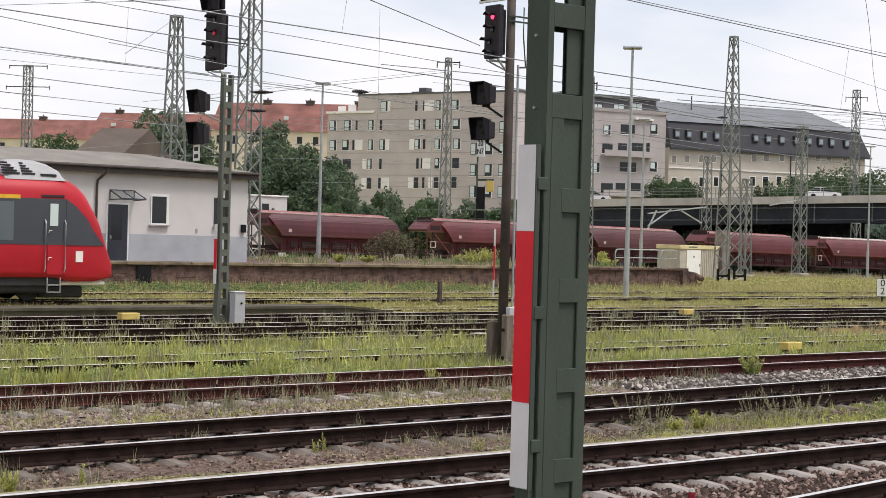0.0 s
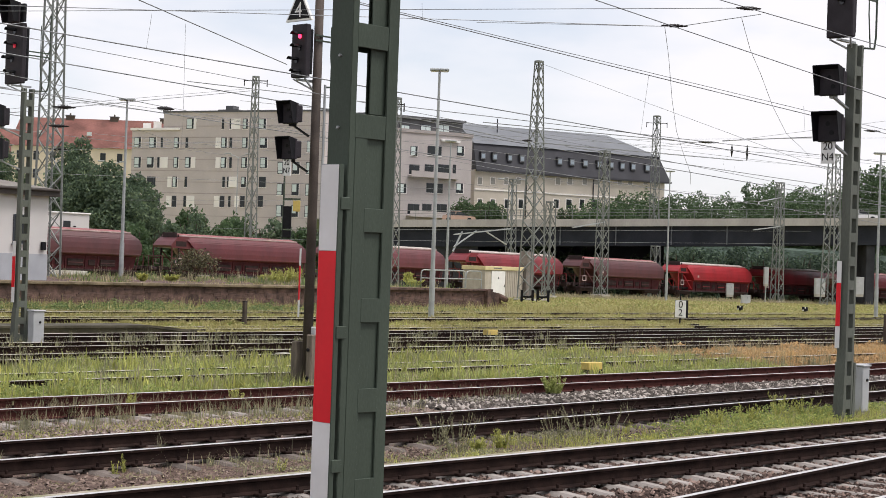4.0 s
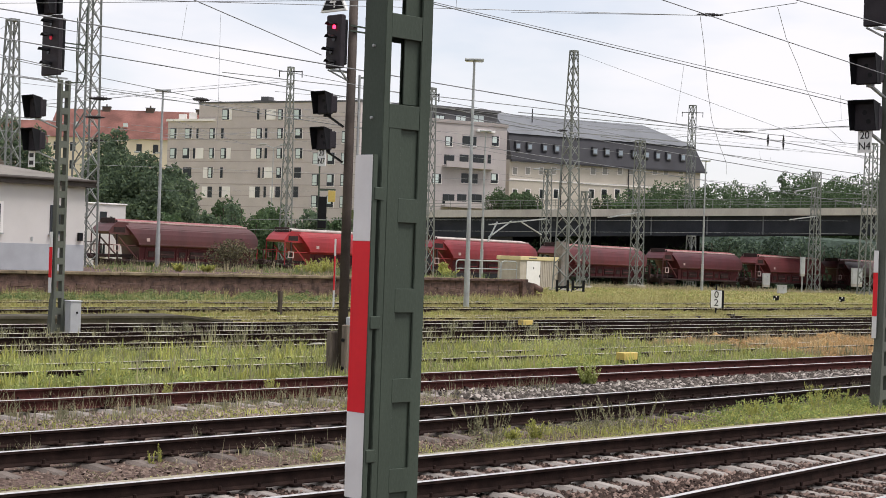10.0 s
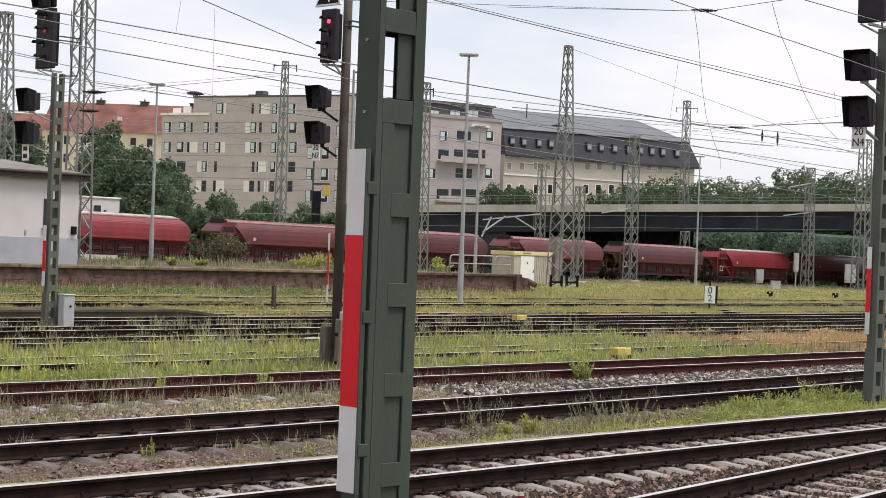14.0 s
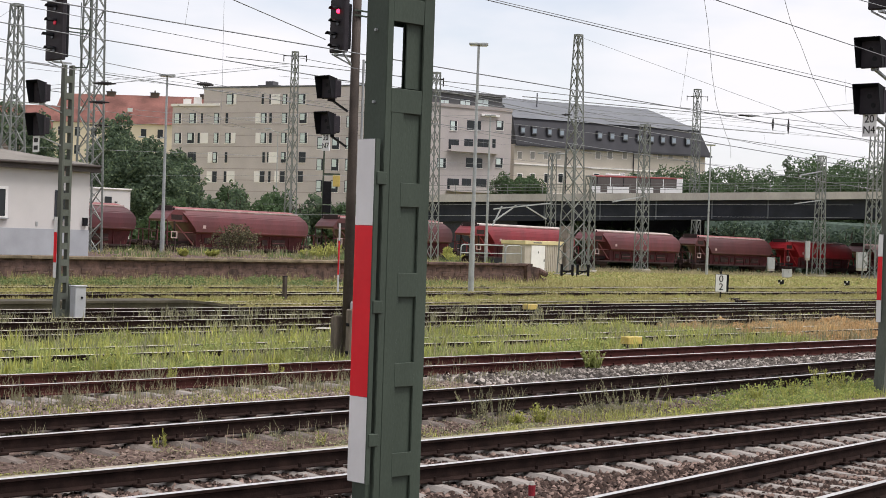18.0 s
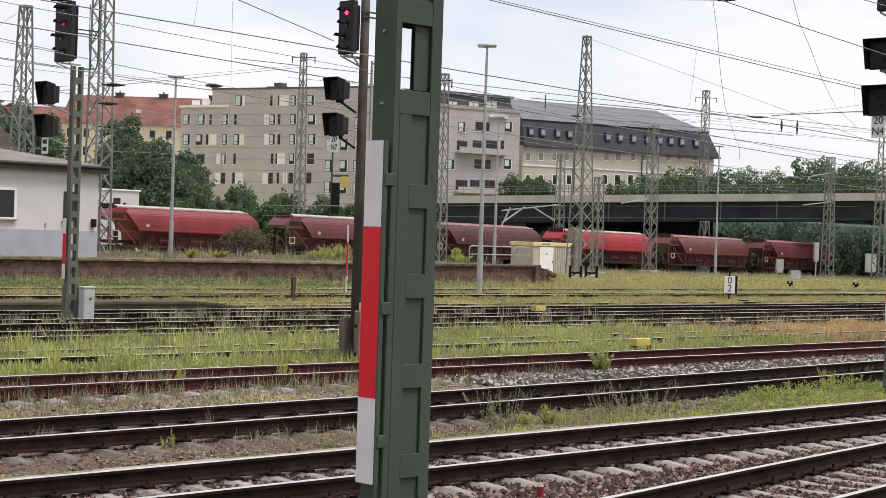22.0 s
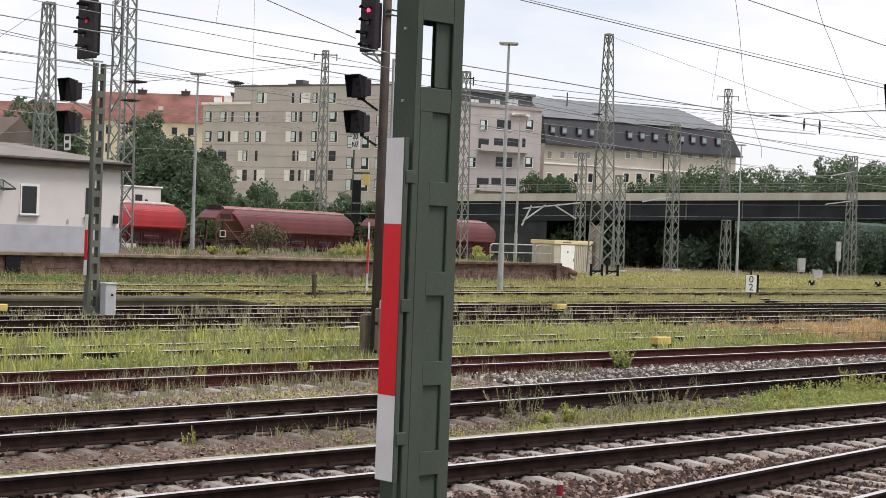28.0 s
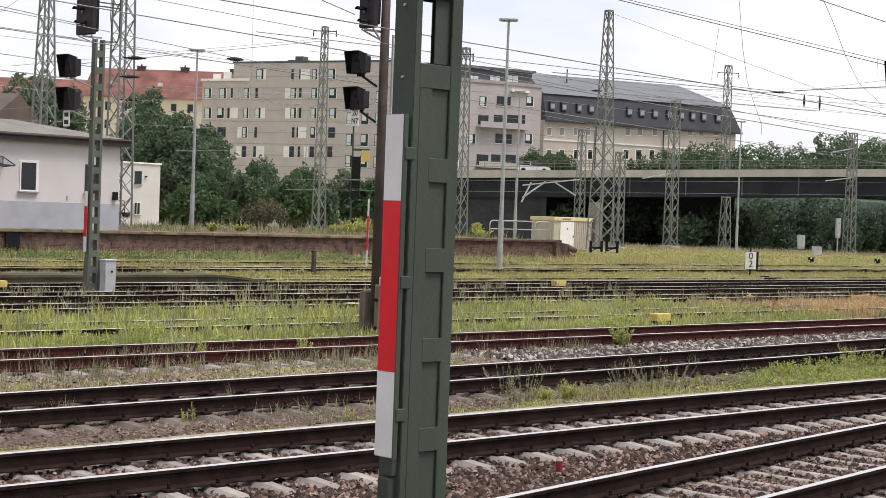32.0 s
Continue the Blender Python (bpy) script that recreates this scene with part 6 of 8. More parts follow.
def block_left():
    x, y, rz = 149.10, 206.28, -72.00
    t = thing("apartment_block", x, y, 0, rz, "grey brick apartment block with pale window panels", "apartment block")
    s1, zt = (5.63, 23.35)
    s2 = 33.46
    zl = 20.70
    part("wall", bx(s1, s2, 0, 14, -1, zt), M_BLOCK, t)
    part("lower_wall", bx(0, s1 - 0.005, 0, 14, -1, zl), M_BLOCK, t)
    part("parapet", bx(s1 - 0.1, s2 + 0.1, -0.1, 14.1, zt + 0.003, zt + 0.25), M_BLOCK_DARK, t)
    part("terrace_slab", bx(-0.2, s1 + 3.0, -0.25, 6, zl + 0.003, zl + 0.35), M_PANEL, t, "pale terrace edge")
    for k in range(4):
        part("terrace_panel", bx(1.2 + k * 1.9, 2.6 + k * 1.9, 1.0, 1.1, zl + 0.35, zl + 1.2 + 0.2 * (k % 2)), M_PANEL, t)
    ch = part("roof_box", bx(13.27, 16.67, 3, 6, zt + 0.25, zt + 0.7), M_BLOCK_DARK, t)
    part("chimney", bx(14.28, 15.60, 3.5, 5, zt + 0.7, zt + 1.3), M_BLOCK_DARK, ch)
    for row in ([(10.46, 21.67, 1.38, 1.55, 'w'), (11.27, 21.67, 0.49, 1.54, 'p'), (16.17, 21.63, 0.40, 1.53, 'n'), (18.39, 21.62, 1.58, 1.52, 'p'), (17.52, 21.62, 0.36, 1.53, 'n'), (20.04, 21.61, 0.86, 1.52, 'w'), (22.93, 21.59, 1.24, 1.51, 'w')],
                [(1.02, 18.87, 1.26, 1.57, 'w'), (3.78, 18.86, 1.25, 1.57, 'w'), (5.44, 18.86, 0.37, 1.56, 'n'), (8.12, 18.85, 0.98, 1.55, 'w'), (9.92, 18.85, 0.45, 1.55, 'n'), (15.44, 18.84, 0.88, 1.53, 'p'), (16.48, 18.84, 0.99, 1.53, 'w'), (17.63, 18.84, 0.44, 1.53, 'n'), (20.07, 18.84, 0.98, 1.52, 'w'), (23.24, 18.83, 1.24, 1.51, 'w')],
                [(1.14, 15.86, 1.26, 1.61, 'w'), (3.49, 15.87, 1.25, 1.60, 'w'), (4.94, 15.87, 0.37, 1.60, 'n'), (5.94, 15.88, 1.40, 1.59, 'p'), (8.12, 15.89, 0.90, 1.59, 'w'), (10.24, 15.89, 1.02, 1.58, 'w'), (11.18, 15.90, 0.73, 1.58, 'p'), (15.56, 15.91, 0.88, 1.57, 'p'), (16.52, 15.92, 0.99, 1.56, 'w'), (17.71, 15.92, 0.44, 1.56, 'n'), (20.07, 15.93, 0.98, 1.55, 'w'), (23.39, 15.94, 1.24, 1.54, 'w')],
                [(3.61, 12.95, 1.17, 1.60, 'd'), (4.36, 12.95, 0.37, 1.60, 'n'), (7.09, 12.98, 0.74, 1.59, 'p'), (8.03, 12.99, 0.86, 1.59, 'w'), (9.99, 13.00, 0.45, 1.58, 'n'), (16.63, 13.06, 0.44, 1.56, 'n'), (18.22, 13.08, 1.42, 1.56, 'p'), (17.42, 13.07, 0.36, 1.56, 'n'), (20.07, 13.09, 0.86, 1.55, 'w'), (23.27, 13.12, 1.16, 1.54, 'd')],
                [(5.26, 10.05, 0.37, 1.66, 'n'), (7.08, 10.07, 0.91, 1.66, 'p'), (8.02, 10.08, 0.78, 1.66, 'd'), (9.91, 10.11, 0.45, 1.65, 'n'), (10.92, 10.13, 1.38, 1.65, 'p'), (15.55, 10.19, 0.96, 1.63, 'p'), (16.47, 10.20, 0.80, 1.63, 'd'), (17.74, 10.22, 0.40, 1.63, 'n'), (19.00, 10.24, 0.71, 1.62, 'p'), (19.98, 10.25, 0.79, 1.62, 'd'), (23.07, 10.30, 0.85, 1.61, 'd')]):
        for s, z, w, h, kind in row:
            far_window(t, s, z, w, h, kind)
    for k in range(12):
        z = 3.0 + 1.66 * k
        if z < zt - 0.5:
            part("string_course", bx(s1 if z > zl else 0.0, s2, -0.025, -0.002, z, z + 0.09), M_COURSE, t)
    for s in (26.36, 28.84, 31.11):
        for z in (9.0, 12.1, 15.2, 18.3):
            far_window(t, s, z, 1.2, 1.7, "w")


def block_right():
    x, y, rz = 174.05, 173.94, -12.00
    t = thing("apartment_block", x, y, 0, rz, "grey apartment block with balconies and a dark top floor", "apartment block")
    s0 = -4.92
    s1, zt = (13.22, 21.65)
    ztop = 23.85
    s2 = 12.16
    part("wall", bx(s0, s1, 0, 13, -1, zt), M_BLOCK_B, t)
    part("top_floor", bx(s0, s2, 1.2, 12, zt, ztop), M_BLOCK_DARK, t, "recessed dark top floor")
    part("top_roof", bx(s0 - 0.3, s2 + 0.3, 0.7, 12.3, ztop + 0.002, ztop + 0.35), M_BLOCK_DARK, t)
    part("terrace_slab", bx(s0, s1 + 0.1, -0.15, 1.2, zt + 0.002, zt + 0.5), M_COURSE, t)
    part("awning", bx(7.39, 10.71, -0.4, 0.5, 20.68, 21.00), M_FRAME_WHITE, t, "white awning")
    for s, z, w, h, kind in [(1.49, 22.12, 1.83, 1.37, 'w'), (5.31, 22.40, 1.95, 1.39, 'w'), (8.56, 22.64, 2.15, 1.40, 'w')]:
        far_window(t, s, z, w, h, kind, 1.2)
    for row in ([(2.54, 18.91, 1.26, 1.45, 'w'), (6.26, 19.16, 2.55, 1.46, 'd'), (11.03, 19.47, 1.30, 1.47, 'w')], [(2.70, 16.13, 1.84, 1.52, 'd'), (5.39, 16.29, 1.61, 1.53, 'd'), (8.08, 16.45, 2.15, 1.53, 'd'), (10.02, 16.56, 0.61, 1.54, 'n')],
                [(0.60, 13.22, 1.58, 1.44, 'w'), (6.49, 13.53, 2.98, 1.46, 'd'), (11.09, 13.77, 1.30, 1.48, 'w')], [(2.81, 10.19, 2.10, 1.59, 'd'), (5.21, 10.30, 1.69, 1.60, 'd'), (7.69, 10.41, 2.36, 1.60, 'd')]):
        for s, z, w, h, kind in row:
            far_window(t, s, z, w, h, kind)
    for k, cy in enumerate((0, 1)):
        z = (15.72, 9.75)[k]
        b = part("balcony", bx(1.55, 10.48, -1.1, -0.002, z - 0.7, z - 0.5), M_BLOCK_B, t)
        part("balustrade", bx(1.55, 10.48, -1.1, -1.04, z - 0.5, z + 0.2), M_BLOCK_B, b)


def mansard():
    x, y, rz = 193.61, 176.50, -17.00
    t = thing("mansard_building", x, y, 0, rz, "long cream building with a dark slate mansard roof and dormers", "building")
    s0, s1 = 0.0, 37.49
    ze, zm = 17.30, 21.51
    zr = 23.80
    part("wall", bx(s0, s1, 0, 14, -1, ze), M_CREAM, t, "cream rendered wall")
    bm = bmesh.new()
    loft(bm, [[(s0, -0.5, ze), (s1 + 0.9, -0.5, ze), (s1 + 0.9, 14.5, ze), (s0, 14.5, ze)], [(s0, 0.7, zm), (s1 - 0.9, 0.7, zm), (s1 - 0.9, 13.3, zm), (s0, 13.3, zm)]])
    part("mansard_slope", bm, M_SLATE, t, "dark slate slope")
    bm = bmesh.new()
    loft(bm, [[(s0, 0.45, zm + 0.01), (s1 - 0.7, 0.45, zm + 0.01), (s1 - 0.7, 13.5, zm + 0.01), (s0, 13.5, zm + 0.01)], [(s0, 6, zr + 1.2), (s1 - 8, 6, zr + 1.2), (s1 - 8, 8, zr + 1.2), (s0, 8, zr + 1.2)]])
    part("upper_roof", bm, M_SLATE_TOP, t, "pale grey upper roof")
    part("eaves_board", bx(s0, s1 + 1.0, -0.6, -0.3, ze - 0.25, ze + 0.05), M_SLATE, t)
    for s, z, w, h, kind in [(1.29, 18.80, 1.12, 1.24, 'w'), (3.46, 18.93, 1.13, 1.25, 'w'), (6.30, 19.10, 1.05, 1.25, 'w'), (8.59, 19.23, 1.15, 1.26, 'w'), (15.90, 19.67, 1.18, 1.28, 'w'), (18.32, 19.81, 1.19, 1.28, 'w'), (20.94, 19.96, 1.20, 1.29, 'w'), (23.73, 20.13, 1.12, 1.29, 'w'), (26.21, 20.28, 1.04, 1.30, 'w'), (28.44, 20.41, 1.14, 1.30, 'w'), (30.68, 20.54, 1.15, 1.31, 'w'), (33.61, 20.71, 1.16, 1.32, 'w')]:
        z = (ze + zm) / 2 + 0.1
        w, h = w * 0.75, h * 0.78
        d = part("dormer", bx(s - w / 2 - 0.02, s + w / 2 + 0.02, -0.27, 1.5, z - h / 2 - 0.2, z + h / 2 + 0.25, 0.05), M_SLATE, t)
        f = part("dormer_window", bx(s - w / 2, s + w / 2, -0.32, -0.275, z - h / 2, z + h / 2), M_SLATE_TOP, d)
        part("pane", bx(s - w / 2 + 0.12, s + w / 2 - 0.12, -0.35, -0.325, z - h / 2 + 0.16, z + h / 2 - 0.16), M_GLASS_DORMER, f)
    rows = ([(0.99, 15.53, 0.78, 1.10, 'g'), (3.37, 15.65, 0.78, 1.10, 'g'), (5.86, 15.78, 0.70, 1.11, 'g'), (8.23, 15.91, 0.80, 1.11, 'g'), (15.81, 16.31, 0.91, 1.13, 'g'), (18.13, 16.44, 0.92, 1.13, 'g'), (21.08, 16.59, 0.83, 1.14, 'g'), (23.31, 16.71, 0.84, 1.14, 'g'), (28.10, 16.97, 0.85, 1.15, 'g'), (30.29, 17.08, 0.86, 1.15, 'g'), (33.46, 17.25, 0.87, 1.16, 'g'), (35.79, 17.37, 0.78, 1.17, 'g')],
            [(1.13, 11.90, 0.78, 1.39, 'd'), (3.51, 12.01, 0.78, 1.39, 'd'), (6.13, 12.13, 0.79, 1.40, 'd'), (8.78, 12.26, 0.80, 1.41, 'd'), (15.64, 12.58, 0.91, 1.43, 'd'), (18.10, 12.69, 1.01, 1.43, 'd'), (20.68, 12.81, 0.92, 1.44, 'd'), (23.32, 12.93, 0.84, 1.44, 'd'), (28.26, 13.16, 0.85, 1.46, 'd'), (30.64, 13.27, 0.86, 1.46, 'd')])
    for row in rows:
        for s, z, w, h, kind in row:
            if kind == "g":
                f = part("window", bx(s - w / 2 - 0.08, s + w / 2 + 0.08, -0.03, -0.004, z - h / 2 - 0.1, z + h / 2 + 0.08), M_PANEL, t)
                part("pane", bx(s - w / 2, s + w / 2, -0.05, -0.031, z - h / 2, z + h / 2), M_GLASS_DUSTY, f)
            else:
                part("window_surround", bx(s - w / 2 - 0.14, s + w / 2 + 0.14, -0.003, -0.001, z - h / 2 - 0.16, z + h / 2 + 0.14), M_PANEL, t)
                far_window(t, s, z, w, h, kind)
    for z in (9.6, 14.1):
        part("string_course", bx(s0, s1, -0.12, -0.004, z, z + 0.22), M_PANEL, t)
    for cx in (9.68, 22.78):
        part("drainpipe", rd((cx, -0.12, 0), (cx, -0.12, ze - 0.2), 0.09), M_SLATE, t)
    part("ridge_vent", rd((6.32, 4, zr), (6.32, 4, zr + 2.2), 0.1), M_SLATE, t)


block_left()
block_right()
mansard()


def gabled(x0, x1, d, depth, z_eave, z_ridge, wall, roof, label, chimneys=(), windows=0, dormers=0):
    """A far house seen along its eaves."""
    px, py = view_xy(x0, d)
    t = thing("town_house", px, py, 0, VIEW_TURN, label, "house", "houses behind the trees")
    L = x1 - x0
    part("wall", bx(0, L, 0, depth, -2, z_eave), wall, t)
    bm = bmesh.new()
    prism(bm, [(-0.5, z_eave - 0.2), (depth / 2, z_ridge), (depth + 0.5, z_eave - 0.2)], -0.3, L + 0.3)
    part("roof", bm, roof, t)
    for c in chimneys:
        k = part("chimney", bx(c * L, c * L + 1.5, depth / 2 - 0.5, depth / 2 + 0.5, z_ridge - 1.2, z_ridge + 0.45), M_BROWNROOF, t)
        part("chimney_cap", bx(c * L - 0.1, c * L + 1.6, depth / 2 - 0.6, depth / 2 + 0.6, z_ridge + 0.45, z_ridge + 0.6), M_BLOCK_DARK, k)
        part("chimney_pot", rd((c * L + 0.75, depth / 2, z_ridge + 0.6), (c * L + 0.75, depth / 2, z_ridge + 1.0), 0.16, 0.13, n=8), M_BROWNROOF, k)
    for k in range(windows):
        far_window(t, (k + 0.5) * L / windows, z_eave - 1.9, 1.0, 1.6, "d")
        far_window(t, (k + 0.5) * L / windows, z_eave - 5.2, 1.0, 1.6, "d")
    for k in range(dormers):
        s = (k + 0.5) * L / dormers
        part("skylight", bx(s - 0.4, s + 0.4, 1.6, 2.2, z_eave + (z_ridge - z_eave) * 0.38, z_eave + (z_ridge - z_eave) * 0.5), M_GLASS_SKY, t)
    return t


(xa, za), (xb, zb) = (-79.32, 25.21), (-52.00, 25.70)
gabled(xa, xb, 300, 14, 21.15, 26.70, M_HOUSE, M_TILE, "cream town house with a red tiled roof", (0.3, 0.6, 0.94), windows=9, dormers=3)
(xa, za), (xb, zb) = (-106.00, 23.90), (-82.25, 24.34)
gabled(xa, xb, 310, 14, 20.32, 25.06, M_HOUSE, M_TILE, "town house with a wide red tiled roof", (0.12, 0.36), windows=6, dormers=3)
(xa, za), (xb, zb) = (-139.50, 23.03), (-113.03, 23.54)
gabled(xa, xb, 330, 14, 20.49, 24.81, M_HOUSE, M_TILE, "town house with a red tiled roof", (0.5,), windows=5)
(xa, za), (xb, zb) = (-56.69, 9.22), (-45.86, 9.45)
gabled(xa + 4.2, xb - 2.4, 150, 16, 9.43, 12.15, M_CREAM, M_BROWNROOF, "long shed with an old brown roof", ())



# ---- yard things beyond the tracks ----
M_SHED = mat("shed_beige", (0.42, 0.38, 0.32), 0.8, 0, 0.15, 1.5, 20, 0.1)
M_LOCKER = mat("grey_brown_locker_paint", (0.2, 0.175, 0.16), 0.8, 0, 0.25, 2.0, 20, 0.1)
M_STRIPE = mat("yellow_stripe", (0.62, 0.53, 0.3), 0.7, 0, 0.1, 2, 20, 0.0)


def shed():
    v = 88.0
    x0, x1 = 98.16, 102.72
    zb, zt = -0.22, 2.2
    t = thing("equipment_shed", x0, v, zb, 0, "small beige shed with a white door and a yellow stripe", "shed")
    L, H = x1 - x0, zt - zb
    part("wall", bx(0, L, 0, 2.4, -0.5, H - 0.3), M_SHED, t)
    part("roof_band", bx(-0.1, L + 0.1, -0.1, 2.5, H - 0.3, H, 0.02), M_STRIPE, t, "pale yellow roof band")
    a, b = 98.9 - x0, 100.55 - x0
    d = part("door", bx(a, b, -0.06, -0.002, 0.05, H - 0.38, 0.01), M_FRAME_WHITE, t, "white metal door")
    part("door_sign", bx((a + b) / 2 - 0.06, (a + b) / 2 + 0.06, -0.07, -0.061, H - 1.0, H - 0.85), M_BLACK, d)
    part("handle", bx(b - 0.14, b - 0.08, -0.1, -0.061, 0.75, 0.95), M_BLACK, d)
    bars = bmesh.new()
    box(bars, 0.9, 1.9, -0.106, -0.101, H - 0.2, H - 0.1)
    part("sign_bars", bars, M_ROOFFELT, t)
    k = 0
    x = b + 0.1
    while x < L - 0.05:
        part("cladding_rib", bx(x, x + 0.09, -0.035, -0.002, 0.0, H - 0.31), M_SHED, t)
        x += 0.22
    t2 = thing("grey_container", x1 + 0.15, v - 0.3, zb, 0, "tall narrow grey-brown metal locker", "locker")
    part("body", bx(0, 0.85, 0, 0.8, -0.5, 3.5 - zb, 0.02), M_LOCKER, t2)
    part("door", bx(0.08, 0.77, -0.03, -0.002, 0.1, 3.22 - zb, 0.01), M_LOCKER, t2)


shed()


def hoop_rail(xa, xb, z0, z1, v, y_post=None):
    t = thing("tube_railing", xa, v, z0, 0, "white-grey bent tube railing", "railing", "tube railings by the platform end")
    L, H = xb - xa, z1 - z0
    part("hoop", tube(bmesh.new(), [(0, 0, -0.3), (0, 0, H - 0.25), (0.06, 0, H - 0.07), (0.25, 0, H), (L - 0.25, 0, H), (L - 0.06, 0, H - 0.07), (L, 0, H - 0.25), (L, 0, -0.3)], 0.045, 8), M_GALV, t)
    part("mid_bar", tube(bmesh.new(), [(0, 0, H * 0.5), (L, 0, H * 0.5)], 0.035, 8), M_GALV, t)


for x0, x1 in ((82.59, 87.11), (87.23, 88.87)):
    hoop_rail(x0, x1, 0.65, 1.81, 80.0)


def black_frame(x, y, z, h):
    t = thing("black_steel_frame", x, y, z, VIEW_TURN, "black steel buffer frame at a mast foot", "steel frame", "black frames at the mast")
    for sx in (0, 0.75):
        part("post", bx(sx - 0.09, sx + 0.09, -0.09, 0.09, -0.3, h, 0.01), M_BLACK, t)
    part("brace", bar(bmesh.new(), (0, 0, 0.2), (0.75, 0, h * 0.65), 0.12, 0.06), M_BLACK, t)
    part("beam", bx(-0.05, 0.8, -0.06, 0.06, h * 0.42, h * 0.55), M_BLACK, t)


for px in ((87.56, 75.0, -0.1), (89.27, 75.0, -0.09)):
    black_frame(px[0], px[1], -0.3, 0.66 + 0.3)

for (x, y, z), w, h in (((152.69, 101.0, -0.01), 0.75, 1.25), ((123.46, 80.0, -0.24), 0.75, 0.75), ((146.04, 86.0, 0.55), 1.0, 1.6), ((147.74, 83.0, 0.69), 1.6, 1.75), ((156.7, 99.0, 1.28), 0.45, 1.9)):
    c = cabinet(x, y, w, 0.5, h, max(z, ground_z(x, y)) - 0.1, "light grey relay cabinet in the grass", rz=-40)
    if w < 0.5:
        part("post", bx(-0.06, 0.06, -0.06, 0.06, ground_z(x, y) - z - 0.2, 0.05), M_GALV, c)


def signal_dwarf(x, y, z):
    t = thing("shunting_signal", x, y, z, -90, "low black shunting signal with white lights", "shunting signal", "low shunting signals")
    part("body", bx(-0.19, 0.19, -0.09, 0.09, 0.08, 0.38, 0.02), M_BLACK, t)
    part("post", bx(-0.06, 0.06, -0.06, 0.06, -0.3, 0.1), M_BLACK, t)
    for s in (-0.12, 0.12):
        part("lens", rd((s * 0.7, -0.11, 0.23 + s * 0.7), (s * 0.7, -0.09, 0.23 + s * 0.7), 0.05, n=10), M_FRAME_WHITE, t)


for p in ((93.77, 61.18, -0.2), (99.71, 59.81, -0.2)):
    signal_dwarf(p[0], p[1], -0.2)

# two dark timber posts in the grass
for p, top in (((39.53, 47.32, -0.25), 0.65), ((55.63, 29.95, -0.25), 1.0)):
    t = thing("timber_post", p[0], p[1], -0.3, 0, "short dark timber post in the grass", "post", "timber posts")
    part("post", bx(-0.07, 0.07, -0.07, 0.07, -0.1, top + 0.3, 0.015), M_MAST_OLD, t)
    part("cap_plate", bx(-0.08, 0.08, -0.08, 0.08, top + 0.3, top + 0.32), M_BLACK, t)

# small signal behind the freight track, and street lamps near the block
t = thing("far_signal", *(97.62, 112.0, 0.7)[:2], -0.4, VIEW_TURN, "dark distant light signal on a slim post", "railway signal")
part("post", rd((0, 0, 0), (0, 0, 10.54 + 0.4), 0.08, n=8), M_MAST, t)
for a, b in ((6.91, 4.88), (4.76, 4.1), (4.0, 3.24)):
    part("screen", bx(0.0, 0.75, -0.2, 0.1, b + 0.4, a + 0.4, 0.03), M_BLACK, t)
part("yellow_panel", bx(0.85, 1.5, -0.1, 0.0, 6.46 + 0.4, 7.48 + 0.4, 0.02), M_YELLOW, t)
part("panel_arm", bx(0.0, 1.5, 0.0, 0.08, 7.44 + 0.4, 7.54 + 0.5), M_MAST, t)


def street_lamp(x, y, z0, z1, label):
    t = thing("street_lamp", x, y, z0, VIEW_TURN, label, "street lamp", "street lamps beyond the line")
    H = z1 - z0
    part("pole", rd((0, 0, -1), (0, 0, H - 0.4), 0.1, 0.06), M_GALV, t)
    for s in (-1, 1):
        part("arm", tube(bmesh.new(), [(0, 0, H - 0.5), (s * 0.5, 0, H - 0.25), (s * 1.2, 0, H)], 0.05), M_GALV, t)
        part("lamp_head", bx(s * 1.4 - 0.45, s * 1.4 + 0.45, -0.15, 0.15, H - 0.05, H + 0.12, 0.04), M_GALV, t)


for (x, y, zt) in ((143.84, 174.7, 16.12), (126.05, 178.55, 13.93), (167.69, 146.09, 13.84)):
    street_lamp(x, y, 0.0, zt, "grey double-armed street lamp")

# steel catenary portal seen under the bridge edge
t = thing("catenary_bracket", 0, 0, 0, 0, "galvanised bracket arms of the overhead line", "bracket", kind="structure")
for a, b in (((107.26, 100.0, 3.78), (110.17, 100.0, 5.3)), ((107.21, 100.0, 4.88), (114.8, 100.0, 5.68)), ((111.55, 100.0, 5.25), (114.32, 100.0, 4.21)), ((107.14, 100.0, 3.38), (108.3, 100.0, 5.17)), ((125.11, 101.0, 6.18), (130.23, 101.0, 6.94)), ((155.4, 100.0, 7.13), (160.91, 100.0, 7.73)), ((156.35, 100.0, 10.29), (160.71, 100.0, 10.96))):
    part("arm", bar(bmesh.new(), a, b, 0.12, 0.1), M_GALV, t)


# ---- overhead wires ----
OHL = thing("overhead_line", 0, 0, 0, 0, "overhead contact and carrier wires with insulators over the yard", "overhead line", kind="structure")


def wire(p, q, r=0.011, back=0.0, on=0.0, sag=0.0):
    """A wire through p and q, carried on beyond both ends."""
    p, q = Vector(p), Vector(q)
    d = (q - p) / (q - p).length
    a, b = p - d * back, q + d * on
    n = 9
    pts = []
    for i in range(n):
        k = i / (n - 1)
        pts.append(a.lerp(b, k) - Vector((0, 0, sag * 4 * k * (1 - k))))
    return part("wire", tube(bmesh.new(), pts, r * 0.62, 5), M_WIRE, OHL)


